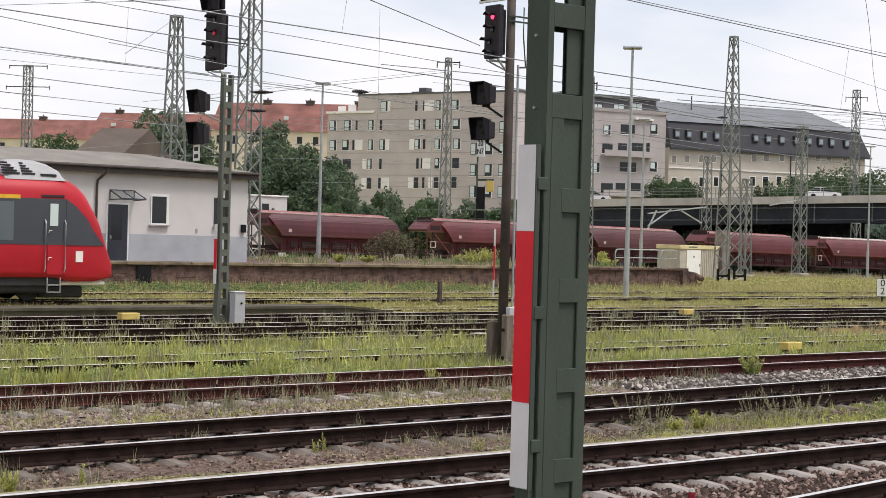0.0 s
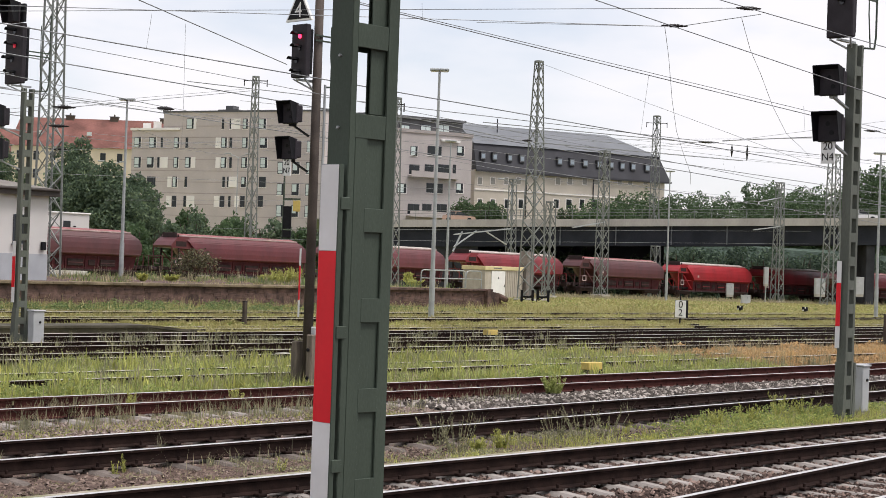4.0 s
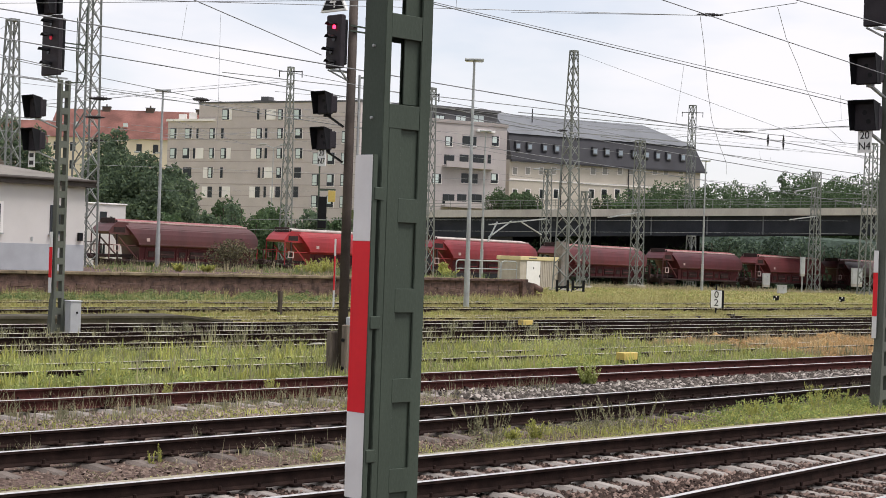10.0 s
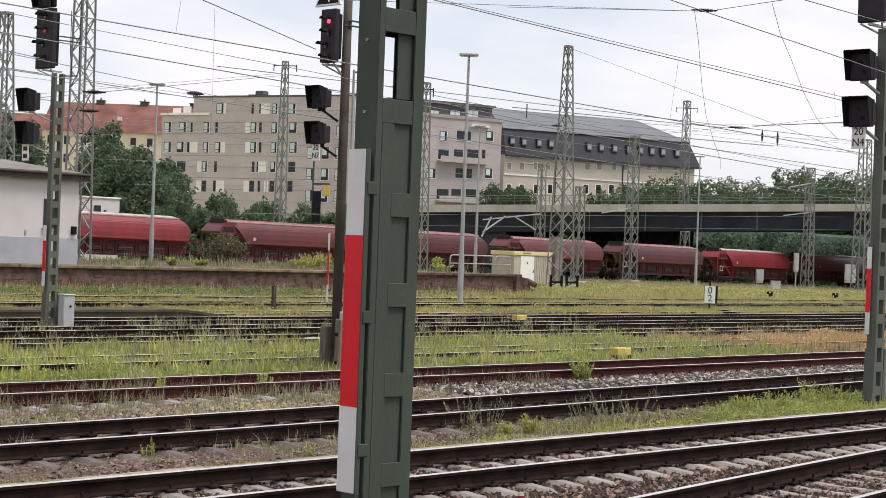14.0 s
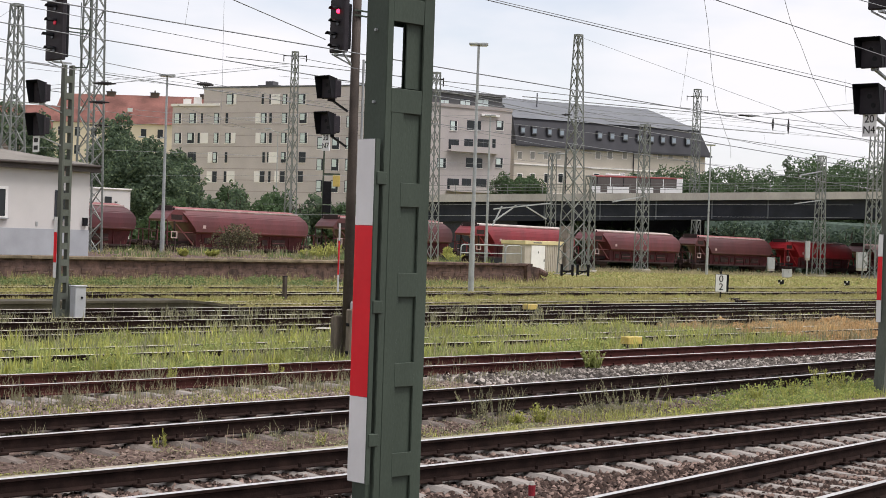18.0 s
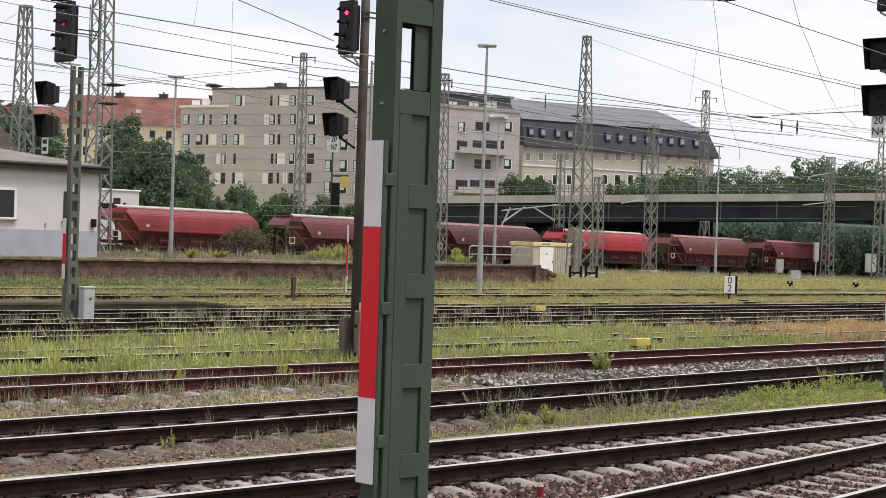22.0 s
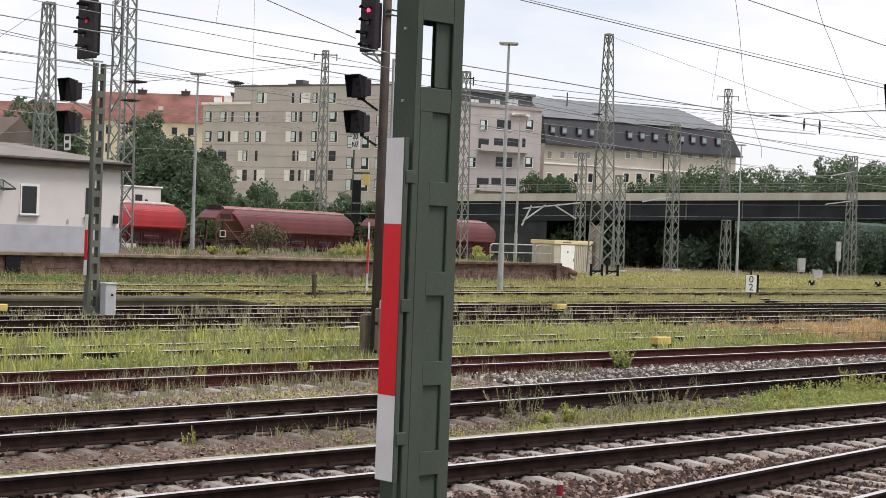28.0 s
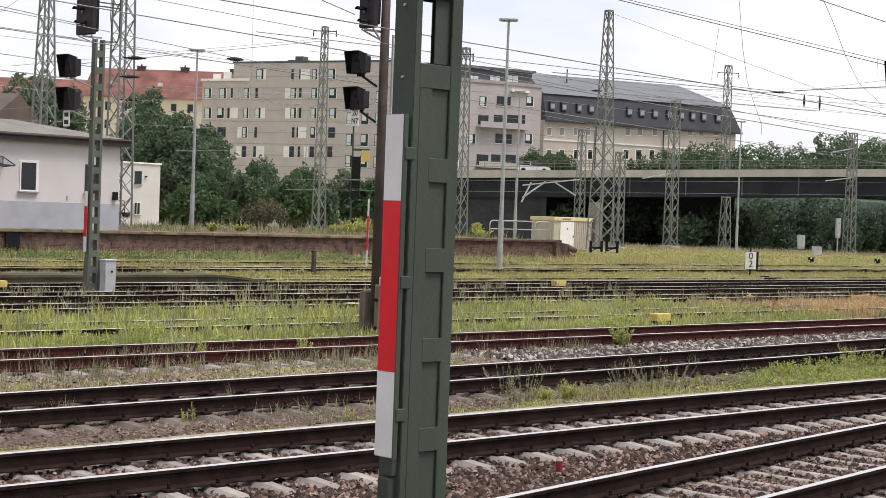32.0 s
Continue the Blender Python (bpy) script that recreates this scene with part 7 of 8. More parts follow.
def insulator(p, along, length=0.9, r=None):
    r = r or (0.03 if length < 0.5 else 0.1)
    a = Vector(along).normalized()
    bm = bmesh.new()
    p = Vector(p)
    rod(bm, p - a * length / 2, p, r * 0.25, r * 0.8)
    rod(bm, p, p + a * length / 2, r * 0.8, r * 0.25)
    for k in range(7):
        c = p + a * (length * (k / 6 - 0.5) * 0.8)
        rod(bm, c - a * 0.02, c + a * 0.02, r * (0.95 if 1 < k < 5 else 0.7 if 0 < k < 6 else 0.45), n=10)
    return part("insulator", bm, M_INSUL, OHL)


for p, q, r, back, on in (
        ((12.77, 21.85, 5.71), (29.95, 21.85, 5.30), 0.017, 12, 60),
        ((14.24, 24.00, 5.89), (20.78, 24.00, 5.60), 0.010, 12, 40),
        ((15.64, 26.25, 5.86), (22.50, 26.25, 5.61), 0.018, 14, 60),
        ((18.59, 31.10, 5.75), (23.24, 31.10, 5.59), 0.017, 14, 60),
        ((21.78, 33.00, 6.16), (24.74, 33.00, 5.94), 0.014, 4, 0),
        ((14.52, 20.00, 6.04), (21.04, 24.20, 6.07), 0.014, 3, 0),
        ((17.00, 17.00, 5.93), (23.24, 17.00, 5.68), 0.013, 16, 30),
        ((17.17, 17.00, 5.95), (23.24, 17.00, 5.73), 0.009, 16, 30),
        ((43.15, 43.00, 8.05), (58.93, 43.00, 8.22), 0.024, 10, 80),
        ((18.89, 13.90, 5.87), (23.05, 13.90, 5.58), 0.012, 6, 16),
        ((20.11, 12.70, 6.00), (21.48, 12.70, 5.97), 0.012, 6, 14),
        ((59.90, 40.00, 8.02), (50.25, 30.00, 7.14), 0.028, 1, 4),
        ((63.08, 48.00, 8.70), (69.13, 48.00, 8.83), 0.033, 10, 0),
        ((83.48, 60.00, 9.05), (100.70, 60.00, 8.72), 0.036, 10, 60),
        ((75.80, 70.00, 10.72), (80.95, 70.00, 10.41), 0.038, 6, 0),
        ((82.36, 70.00, 10.41), (97.02, 70.00, 10.70), 0.041, 0, 10),
        ((54.47, 75.00, 10.66), (75.55, 90.00, 14.06), 0.029, 20, 0),
        ((27.15, 24.00, 7.65), (21.14, 15.50, 6.19), 0.009, 3, 0),
        ((16.13, 35.00, 7.03), (21.63, 35.00, 6.54), 0.017, 6, 0),
        ((17.86, 38.70, 6.77), (23.93, 38.70, 6.59), 0.015, 8, 0),
        ((19.87, 43.00, 6.53), (25.15, 43.00, 6.34), 0.020, 8, 2),
        ((22.43, 48.50, 6.50), (27.85, 48.50, 6.35), 0.018, 8, 3),
        ((25.55, 55.20, 6.49), (31.47, 55.20, 6.34), 0.023, 8, 3),
        ((24.85, 45.00, 7.67), (46.87, 80.00, 13.77), 0.020, 0, 0),
        ((93.61, 79.0, 17.32), (91.47, 60.0, 11.16), 0.02, 0, 40),
        ((17.86, 17.0, 5.98), (21.31, 15.4, 6.2), 0.009, 20, 0),
        ((21.61, 15.4, 6.24), (20.05, 12.9, 6.03), 0.009, 0, 0),
        ((17.86, 17.0, 6.13), (19.58, 13.0, 6.06), 0.008, 20, 0),
        ((93.32, 70.0, 10.82), (94.75, 66.0, 11.27), 0.018, 0, 0),
        ((96.71, 65.0, 11.43), (100.63, 60.0, 12.43), 0.018, 0, 30),
        ((86.74, 66.0, 10.54), (121.37, 66.0, 10.66), 0.018, 30, 40),
        ((83.44, 70.0, 10.64), (110.74, 66.0, 12.8), 0.016, 30, 10),
        ((59.37, 60.0, 9.75), (100.76, 60.0, 10.48), 0.016, 10, 60),
        ((59.81, 60.0, 9.07), (100.79, 60.0, 9.9), 0.014, 10, 60),
        ((45.08, 70.0, 9.71), (60.9, 70.0, 9.61), 0.018, 30, 30),
        ((46.07, 70.0, 9.47), (66.69, 80.0, 12.82), 0.016, 10, 0),
        ((63.21, 90.0, 9.53), (78.42, 90.0, 9.18), 0.02, 30, 60),
        ((64.51, 95.0, 7.45), (81.71, 95.0, 7.95), 0.02, 30, 120),
        ((65.44, 90.0, 10.45), (71.19, 90.0, 9.36), 0.02, 0, 0),
        ((95.56, 95.0, 10.27), (132.33, 95.0, 10.21), 0.02, 30, 60),
        ((81.23, 75.0, 11.06), (103.55, 75.0, 11.88), 0.016, 10, 60),
        ((100.05, 100.0, 7.51), (139.37, 100.0, 9.47), 0.018, 30, 60),
        ((36.79, 60.0, 8.91), (45.13, 60.0, 8.74), 0.016, 20, 0),
        ((45.6, 60.0, 8.86), (54.37, 60.0, 8.34), 0.016, 0, 20),
        ((49.2, 80.0, 7.45), (77.23, 90.0, 10.79), 0.016, 20, 0),
        ((110.17, 100.0, 5.4), (185.49, 100.0, 8.08), 0.022, 30, 60),
        ((110.22, 100.0, 4.38), (185.6, 100.0, 6.48), 0.022, 30, 60),):
    wire(p, q, r, back, on)
# droppers and jumper loops
for p, q in (((15.46, 21.00, 6.06), (16.00, 21.85, 5.63)), ((16.04, 20.90, 5.97), (16.29, 21.20, 4.46)), ((16.29, 21.20, 4.46), (16.27, 21.20, 4.03)), ((22.99, 17.00, 5.70), (26.84, 20.00, 5.08)), ((13.27, 24.00, 5.92), (20.98, 38.00, 6.58)), ((28.04, 17.00, 5.63), (33.07, 20.00, 5.67)), ((17.36, 17.0, 6.16), (17.38, 17.0, 5.91))):
    wire(p, q, 0.004)
for pts in (((21.20, 15.40, 6.18), (22.85, 16.50, 5.99), (24.53, 17.60, 5.44), (26.24, 18.70, 5.05), (28.09, 19.80, 4.71), (29.91, 20.90, 4.49), (31.50, 22.00, 4.35)),
            ((20.02, 13.20, 5.99), (22.00, 14.33, 5.85), (24.11, 15.47, 5.74), (26.29, 16.60, 5.46), (28.63, 17.73, 5.16), (31.11, 18.87, 5.08), (33.28, 20.00, 5.10)),
            ((89.41, 60.0, 9.51), (89.71, 60.0, 8.8), (90.69, 60.0, 8.72), (90.79, 60.0, 9.24))):
    part("jumper", tube(bmesh.new(), pts, 0.004, 5), M_WIRE, OHL)
for p, al, ln in (((21.46, 15.4, 6.23), (1, -1, 0), 0.42), ((19.73, 12.9, 6.07), (1, -1, 0), 0.36), ((95.73, 65.5, 11.33), (1, -1, 0), 1.5), ((45.13, 60.0, 8.79), (1, -1, 0), 0.75), ((46.16, 70.0, 8.43), (1, -1, 0), 1.0),
                  ((97.94, 65.0, 10.89), (0, 0, 1), 0.85), ((99.88, 65.0, 10.87), (0, 0, 1), 1.1), ((81.73, 70.0, 10.47), (1, -1, 0), 0.7), ((108.46, 60.0, 13.0), (1, -1, 0), 1.2), ((41.14, 62.0, 8.58), (1, -1, 0), 1.0),
                  ((52.58, 70.0, 9.91), (1, -1, 0), 0.8), ((52.75, 80.0, 7.99), (1, -1, 0), 1.1)):
    insulator(p, al, ln)



# ---- vegetation ----
M_GRASS = leaf_mat("tall_green_grass", (0.39, 0.44, 0.15), 0.42, 0.5, dry=(0.62, 0.64, 0.28))
M_GRASS_DEEP = leaf_mat("deep_green_weeds", (0.28, 0.35, 0.11), 0.4, 0.45, dry=(0.4, 0.45, 0.16))
M_WEED_DARK = leaf_mat("dark_green_weeds", (0.17, 0.235, 0.095), 0.4, 0.35)
M_GRASS_FIELD = leaf_mat("field_grass", (0.42, 0.385, 0.16), 0.45, 0.45, dry=(0.58, 0.53, 0.29))
M_GRASS_DRY = leaf_mat("dry_grass", (0.6, 0.4, 0.19), 0.35, 0.35, dry=(0.64, 0.48, 0.27))
M_STALK = leaf_mat("pale_stalks", (0.36, 0.33, 0.2), 0.35, 0.3, dry=(0.46, 0.38, 0.26))
M_LEAF_DARK = leaf_mat("dark_tree_leaves", (0.115, 0.165, 0.105), 0.5, 0.45)
M_LEAF_MID = leaf_mat("tree_leaves", (0.085, 0.135, 0.066), 0.25, 0.35)
M_LEAF_WEED = leaf_mat("weed_leaves", (0.42, 0.44, 0.14), 0.35, 0.4)
M_LEAF_GREY = leaf_mat("grey_green_weed", (0.29, 0.29, 0.18), 0.35, 0.35)
# Darker leaf copy: the shade under the bridge is in its colour.
M_LEAF_SHADED = leaf_mat("shade_toned_leaves", (0.075, 0.115, 0.08), 0.5, 0.35)
M_BANK_DARK = mat("dark_leafy_bank", (0.07, 0.1, 0.08), 0.95, 0, 0.5, 1.5, 12, 0.6)
M_LEAF_BROWN = leaf_mat("brownish_shrub", (0.13, 0.125, 0.075), 0.5, 0.3)
M_BARK = mat("bark", (0.07, 0.055, 0.045), 0.95, 0, 0.3, 4, 20, 0.4)
RNG = np.random.default_rng(5)
LATTICE = np.random.default_rng(11).uniform(-1, 1, (256, 256))


def patches(x, y, shift=0.0):
    """Smooth random values between -1 and 1 over the plane, for whole arrays at once."""
    x, y = np.asarray(x) + shift * 17.3, np.asarray(y) + shift * 9.1
    i, j = np.floor(x).astype(int), np.floor(y).astype(int)
    fx, fy = x - i, y - j
    fx, fy = fx * fx * (3 - 2 * fx), fy * fy * (3 - 2 * fy)
    g = lambda a, b: LATTICE[a % 256, b % 256]
    return 0.75 * ((g(i, j) * (1 - fx) + g(i + 1, j) * fx) * (1 - fy) + (g(i, j + 1) * (1 - fx) + g(i + 1, j + 1) * fx) * fy)


def ground_heights(u, v):
    far = 0.05 - 0.0088 * (np.clip(u, 40, 230) - 76) - 0.24
    k = np.clip((v - 66) / 34, 0, 1)
    k = k * k * (3 - 2 * k)
    return -0.24 * (1 - k) + far * k


def soup(name, v, material, parent=None):
    """A mesh of many separate polygons, given as an array of n polygons by k corners."""
    n, k = v.shape[:2]
    me = bpy.data.meshes.new(name)
    me.vertices.add(n * k)
    me.vertices.foreach_set("co", np.ascontiguousarray(v, dtype=np.float32).ravel())
    me.loops.add(n * k)
    me.loops.foreach_set("vertex_index", np.arange(n * k, dtype=np.int32))
    me.polygons.add(n)
    me.polygons.foreach_set("loop_start", (np.arange(n) * k).astype(np.int32))
    me.update(calc_edges=True)
    me.validate()
    me.materials.append(material)
    ob = new(name, me)
    ob.parent = parent
    return ob


def blades(name, pts, h, w, material, label, category, lean=0.35, kind="stuff", parent=None):
    """Upright blades: one narrow bent leaf of two triangles at each point."""
    n = len(pts)
    a = RNG.uniform(0, 2 * np.pi, n)
    d = np.c_[np.cos(a), np.sin(a), np.zeros(n)]
    s = np.c_[-np.sin(a), np.cos(a), np.zeros(n)] * w[:, None] / 2
    tip = pts + d * (h * RNG.uniform(0, lean, n))[:, None] + np.c_[np.zeros(n), np.zeros(n), h]
    mid = pts + d * (h * 0.12 * lean)[:, None] + np.c_[np.zeros(n), np.zeros(n), h * 0.55]
    if n and pts[:, 1].min() > 39:
        v3 = np.stack([pts - s, pts + s, tip], 1)
        ob = soup(name, v3, material, parent)
        return tagged(ob, label, category, kind=kind) if label else ob
    verts = np.empty((n, 5, 3))
    verts[:, 0], verts[:, 1], verts[:, 2], verts[:, 3], verts[:, 4] = pts - s, pts + s, mid + s * 0.8, tip, mid - s * 0.8
    me = bpy.data.meshes.new(name)
    me.vertices.add(n * 5)
    me.vertices.foreach_set("co", verts.ravel())
    idx = (np.arange(n) * 5)[:, None]
    loops = np.concatenate([idx + np.array([0, 1, 2, 4]), idx + np.array([4, 2, 3, 3])], 1)
    tri = np.concatenate([np.stack([idx[:, 0], idx[:, 0] + 1, idx[:, 0] + 2], 1), np.stack([idx[:, 0], idx[:, 0] + 2, idx[:, 0] + 4], 1), np.stack([idx[:, 0] + 4, idx[:, 0] + 2, idx[:, 0] + 3], 1)])
    m = len(tri)
    me.loops.add(m * 3)
    me.loops.foreach_set("vertex_index", tri.ravel().astype(np.int32))
    me.polygons.add(m)
    me.polygons.foreach_set("loop_start", (np.arange(m) * 3).astype(np.int32))
    me.update(calc_edges=True)
    me.validate()
    me.materials.append(material)
    ob = new(name, me)
    ob.parent = parent
    return tagged(ob, label, category, kind=kind) if label else ob


KM_SIGN = (65.67, 46.2, 0.57)[:2]


def strip(v0, v1, n, u_min=-1e9, u_max=1e9, patchy=0.0, scale=0.25, zf=None, skip=()):
    """Random places on the ground between two lines along the tracks, thinned into patches."""
    v = RNG.uniform(v0, v1, n)
    u = RNG.uniform(np.maximum(0.43 * v - 2, u_min), np.minimum(1.95 * v + 2, u_max))
    keep = np.ones(n, bool)
    if patchy:
        f = patches(u * scale * 1.6, v * scale * 2.5, 3.1) + 0.35 * patches(u * scale * 5, v * scale * 8, 1.7)
        keep &= f > RNG.uniform(-1, 1, n) * 0.25 + patchy - 0.5
    sx, sy = KM_SIGN
    k = np.clip(((sx - u) + (sy - v)) / 2, 0, 5.0)
    keep &= np.hypot(u - (sx - k), v - (sy - k * 0.95)) > 0.4
    for a, b in skip:
        keep &= (v < a) | (v > b)
    u, v = u[keep], v[keep]
    return np.c_[u, v, (zf or ground_heights)(u, v) - 0.02]


def grass(label, v0, v1, n, h0, h1, w, material, clump=0.8, **k):
    p = strip(v0, v1, n, **k)
    f = 0.7 * patches(p[:, 0] * 1.7, p[:, 1] * 2.6, 8.3) + 0.45 * patches(p[:, 0] * 5.0, p[:, 1] * 7.0, 1.3)
    h = RNG.uniform(h0, h1, len(p)) * (0.75 + 0.5 * RNG.random(len(p))) * np.clip(0.85 + clump * f, 0.3, 1.8)
    blades("grass", p, h, RNG.uniform(0.5, 1.5, len(p)) * w, material, label, "grass", lean=0.6)


def tufts(label, v0, v1, n, per, spread, h0, h1, w, material, lean=0.5, category="weeds", **k):
    """Separate plants of a few broad blades each."""
    c = strip(v0, v1, n, **k)
    n = len(c)
    p = np.repeat(c, per, 0)
    p[:, :2] += RNG.normal(size=(n * per, 2)) * spread
    h = np.repeat(RNG.uniform(h0, h1, n), per) * RNG.uniform(0.45, 1.1, n * per)
    blades("weeds", p, h, RNG.uniform(0.5, 1.3, n * per) * w, material, label, category, lean=lean)


def leaf_cover(label, v0, v1, n, h0, h1, size, material, **k):
    """Broad-leaved low weeds: many small leaves in mounds of uneven height."""
    p = strip(v0, v1, n, **k)
    n = len(p)
    f = 0.7 * patches(p[:, 0] * 1.3, p[:, 1] * 1.9, 4.7) + 0.4 * patches(p[:, 0] * 4.0, p[:, 1] * 5.0, 9.1)
    p[:, 2] += np.clip(h0 + (h1 - h0) * (0.35 + f) * RNG.random(n), 0.01, h1)
    u = RNG.normal(size=(n, 3)) * np.array((1, 1, 0.6))
    u /= np.linalg.norm(u, axis=1)[:, None]
    w = np.cross(u, RNG.normal(size=(n, 3)))
    w /= np.linalg.norm(w, axis=1)[:, None]
    s = (size * RNG.uniform(0.5, 1.4, n))[:, None]
    v = np.stack([p - u * s, p + w * s * 0.5, p + u * s, p - w * s * 0.5], 1)
    ob = soup("leafy_weeds", v, material)
    tagged(ob, label, "weeds", kind="stuff")


plat_z = lambda u, v: np.full(len(u), PZ - 0.06)
def rail_grass(label, v, n, h0, h1, w, material, side=0.752, between=0.0, u_min=-1e9, u_max=1e9, cover=0):
    """Grass grown up against both rails of a track, hiding their webs, and taller between them."""
    for off in (-side, side):
        grass(label, v + off - 0.42, v + off - 0.05, n, h0, h1, w, material, clump=0.5, u_min=u_min, u_max=u_max)
    if between:
        grass(label, v - side + 0.05, v + side - 0.06, n * 2, h0 + between, h1 + between, w, material, clump=0.6, u_min=u_min, u_max=u_max)
    if cover:
        leaf_cover(label, v - side - 0.5, v + side + 0.3, cover, 0.02, h1 + between * 0.7, w * 1.5, material, u_min=u_min, u_max=u_max)


grass("tall green grass between the sidings", 23.2, 30.3, 120000, 0.08, 0.3, 0.019, M_GRASS, patchy=0.08, u_max=38.0, skip=((25.3, 25.7),))
leaf_cover("broad-leaved green weeds among the sidings", 23.3, 30.4, 130000, 0.02, 0.34, 0.034, M_GRASS, u_max=39.0, patchy=0.05)
leaf_cover("deep green low weeds among the sidings", 23.1, 25.4, 90000, 0.0, 0.34, 0.03, M_GRASS_DEEP, u_max=36.0, patchy=0.05)
leaf_cover("deep green low weeds among the sidings", 25.6, 30.6, 95000, 0.0, 0.34, 0.03, M_GRASS_DEEP, u_max=40.0, patchy=0.15)
leaf_cover("pale yellow-green weeds among the sidings", 23.3, 30.4, 26000, 0.02, 0.4, 0.028, M_LEAF_WEED, u_max=38.0, patchy=0.35)
leaf_cover("grey-green weeds along the sidings", 23.3, 38.0, 26000, 0.02, 0.4, 0.026, M_LEAF_GREY, patchy=0.35, u_max=42)
leaf_cover("dry orange weeds by the sidings", 23.8, 30.8, 150000, 0.01, 0.32, 0.05, M_GRASS_DRY, u_min=38.5)
leaf_cover("yellow-green weeds beside the main track", 14.5, 16.0, 14000, 0.0, 0.14, 0.016, M_LEAF_WEED, u_min=14, patchy=0.42)
leaf_cover("yellow-green moss cushions by the main track", 14.3, 15.0, 22000, 0.0, 0.06, 0.014, M_LEAF_WEED, u_min=5, u_max=20, patchy=0.25)
leaf_cover("yellow-green moss cushions by the rusty track", 18.3, 20.2, 30000, 0.0, 0.06, 0.016, M_LEAF_WEED, u_min=7, u_max=21, patchy=0.3)
leaf_cover("grey-green weeds in the gravel", 18.3, 21.0, 9000, 0.0, 0.2, 0.016, M_LEAF_GREY, u_max=22, patchy=0.42)
leaf_cover("grey-green weeds among the rusty rails", 21.2, 23.0, 8000, 0.0, 0.26, 0.016, M_LEAF_GREY, u_max=24, patchy=0.4)
leaf_cover("pale straw litter on the gravel by the main track", 14.4, 16.3, 9000, 0.0, 0.05, 0.035, M_STALK, u_min=5, u_max=19, patchy=0.3)
leaf_cover("pale straw litter by the rusty track", 18.2, 20.4, 7000, 0.0, 0.05, 0.035, M_STALK, u_min=7, u_max=22, patchy=0.35)
leaf_cover("low leafy weeds of the field", 42.2, 62.2, 120000, 0.0, 0.17, 0.06, M_GRASS_FIELD, patchy=0.05)
leaf_cover("green patches in the field", 42.2, 62.2, 60000, 0.0, 0.2, 0.055, M_GRASS_DEEP, patchy=0.38)
leaf_cover("green weeds at the foot of the old wall", 57.5, 62.4, 40000, 0.02, 0.45, 0.055, M_WEED_DARK, patchy=0.3, u_max=66)
leaf_cover("low field weeds by the freight track", 62.5, 104.0, 120000, 0.0, 0.2, 0.085, M_GRASS_FIELD, u_min=PLAT_END + 0.6, patchy=0.05)
leaf_cover("green patches by the freight track", 62.5, 98.0, 50000, 0.0, 0.22, 0.08, M_GRASS_DEEP, u_min=PLAT_END + 0.6, patchy=0.42)
tufts("yellow-green flowering weeds beside the main track", 14.5, 16.2, 160, 12, 0.07, 0.06, 0.22, 0.014, M_LEAF_WEED, u_min=19.5)
leaf_cover("low yellow-green leafy weeds by the main track", 14.4, 16.2, 18000, 0.01, 0.26, 0.022, M_LEAF_WEED, u_min=20.0, patchy=0.35)
leaf_cover("grey-olive low weeds by the main track", 14.5, 16.2, 16000, 0.0, 0.16, 0.02, M_LEAF_GREY, u_min=13.0, u_max=24.0, patchy=0.25)
leaf_cover("green leafy weeds by the main track", 14.5, 16.4, 26000, 0.01, 0.28, 0.026, M_GRASS_DEEP, u_min=20.5, patchy=0.3)
tufts("bright yellow-green leafy weeds in the sidings", 23.3, 30.4, 1000, 14, 0.06, 0.2, 0.5, 0.04, M_LEAF_WEED, u_max=38)
tufts("tall grey-green weeds in the sidings", 23.3, 37.5, 800, 16, 0.1, 0.25, 0.6, 0.022, M_LEAF_GREY, u_max=42, skip=((30.6, 33.5),))
tufts("pale yellow-green weeds in the field", 42.2, 62.0, 2200, 10, 0.1, 0.12, 0.34, 0.04, M_LEAF_WEED, patchy=0.3)
tufts("grey dry weeds along the rusty rails", 20.0, 22.8, 330, 14, 0.08, 0.14, 0.4, 0.012, M_LEAF_GREY, patchy=0.2, lean=0.7, u_max=24)
tufts("grey dry weeds beside the second track", 14.6, 18.4, 200, 14, 0.06, 0.1, 0.3, 0.01, M_LEAF_GREY, patchy=0.3, lean=0.7)
grass("pale stalks in the tall grass", 23.2, 31.0, 18000, 0.2, 0.5, 0.014, M_STALK, patchy=0.3)
grass("dry yellow grass by the sidings", 23.6, 30.3, 90000, 0.06, 0.2, 0.03, M_GRASS_DRY, u_min=37.5)
rail_grass("green grass along the overgrown siding", 26.25, 26000, 0.06, 0.22, 0.02, M_GRASS, between=0.1, u_max=40, cover=26000)
rail_grass("dry grass along the overgrown siding", 26.25, 34000, 0.1, 0.28, 0.028, M_GRASS_DRY, between=0.06, u_min=39)
rail_grass("grey-green grass along the rusty siding", 31.1, 10000, 0.03, 0.16, 0.022, M_GRASS, between=0.04, cover=18000, u_max=44)
rail_grass("weeds along the dark rails", 35.0, 4000, 0.02, 0.1, 0.022, M_GRASS_DEEP, cover=6000)
for v in (43.0, 48.5, 55.2):
    rail_grass("field grass along an overgrown track", v, 36000, 0.13, 0.24, 0.035, M_GRASS_FIELD, between=0.05, cover=40000)
grass("low weeds between the sidings", 32.0, 37.8, 26000, 0.04, 0.2, 0.022, M_GRASS, patchy=0.3)
grass("low field grass", 42.2, 62.3, 120000, 0.05, 0.17, 0.032, M_GRASS_FIELD, patchy=0.1)
leaf_cover("tall green weeds before the old wall", 56.8, 60.5, 50000, 0.03, 0.6, 0.05, M_WEED_DARK, u_min=20, u_max=52, patchy=0.2)
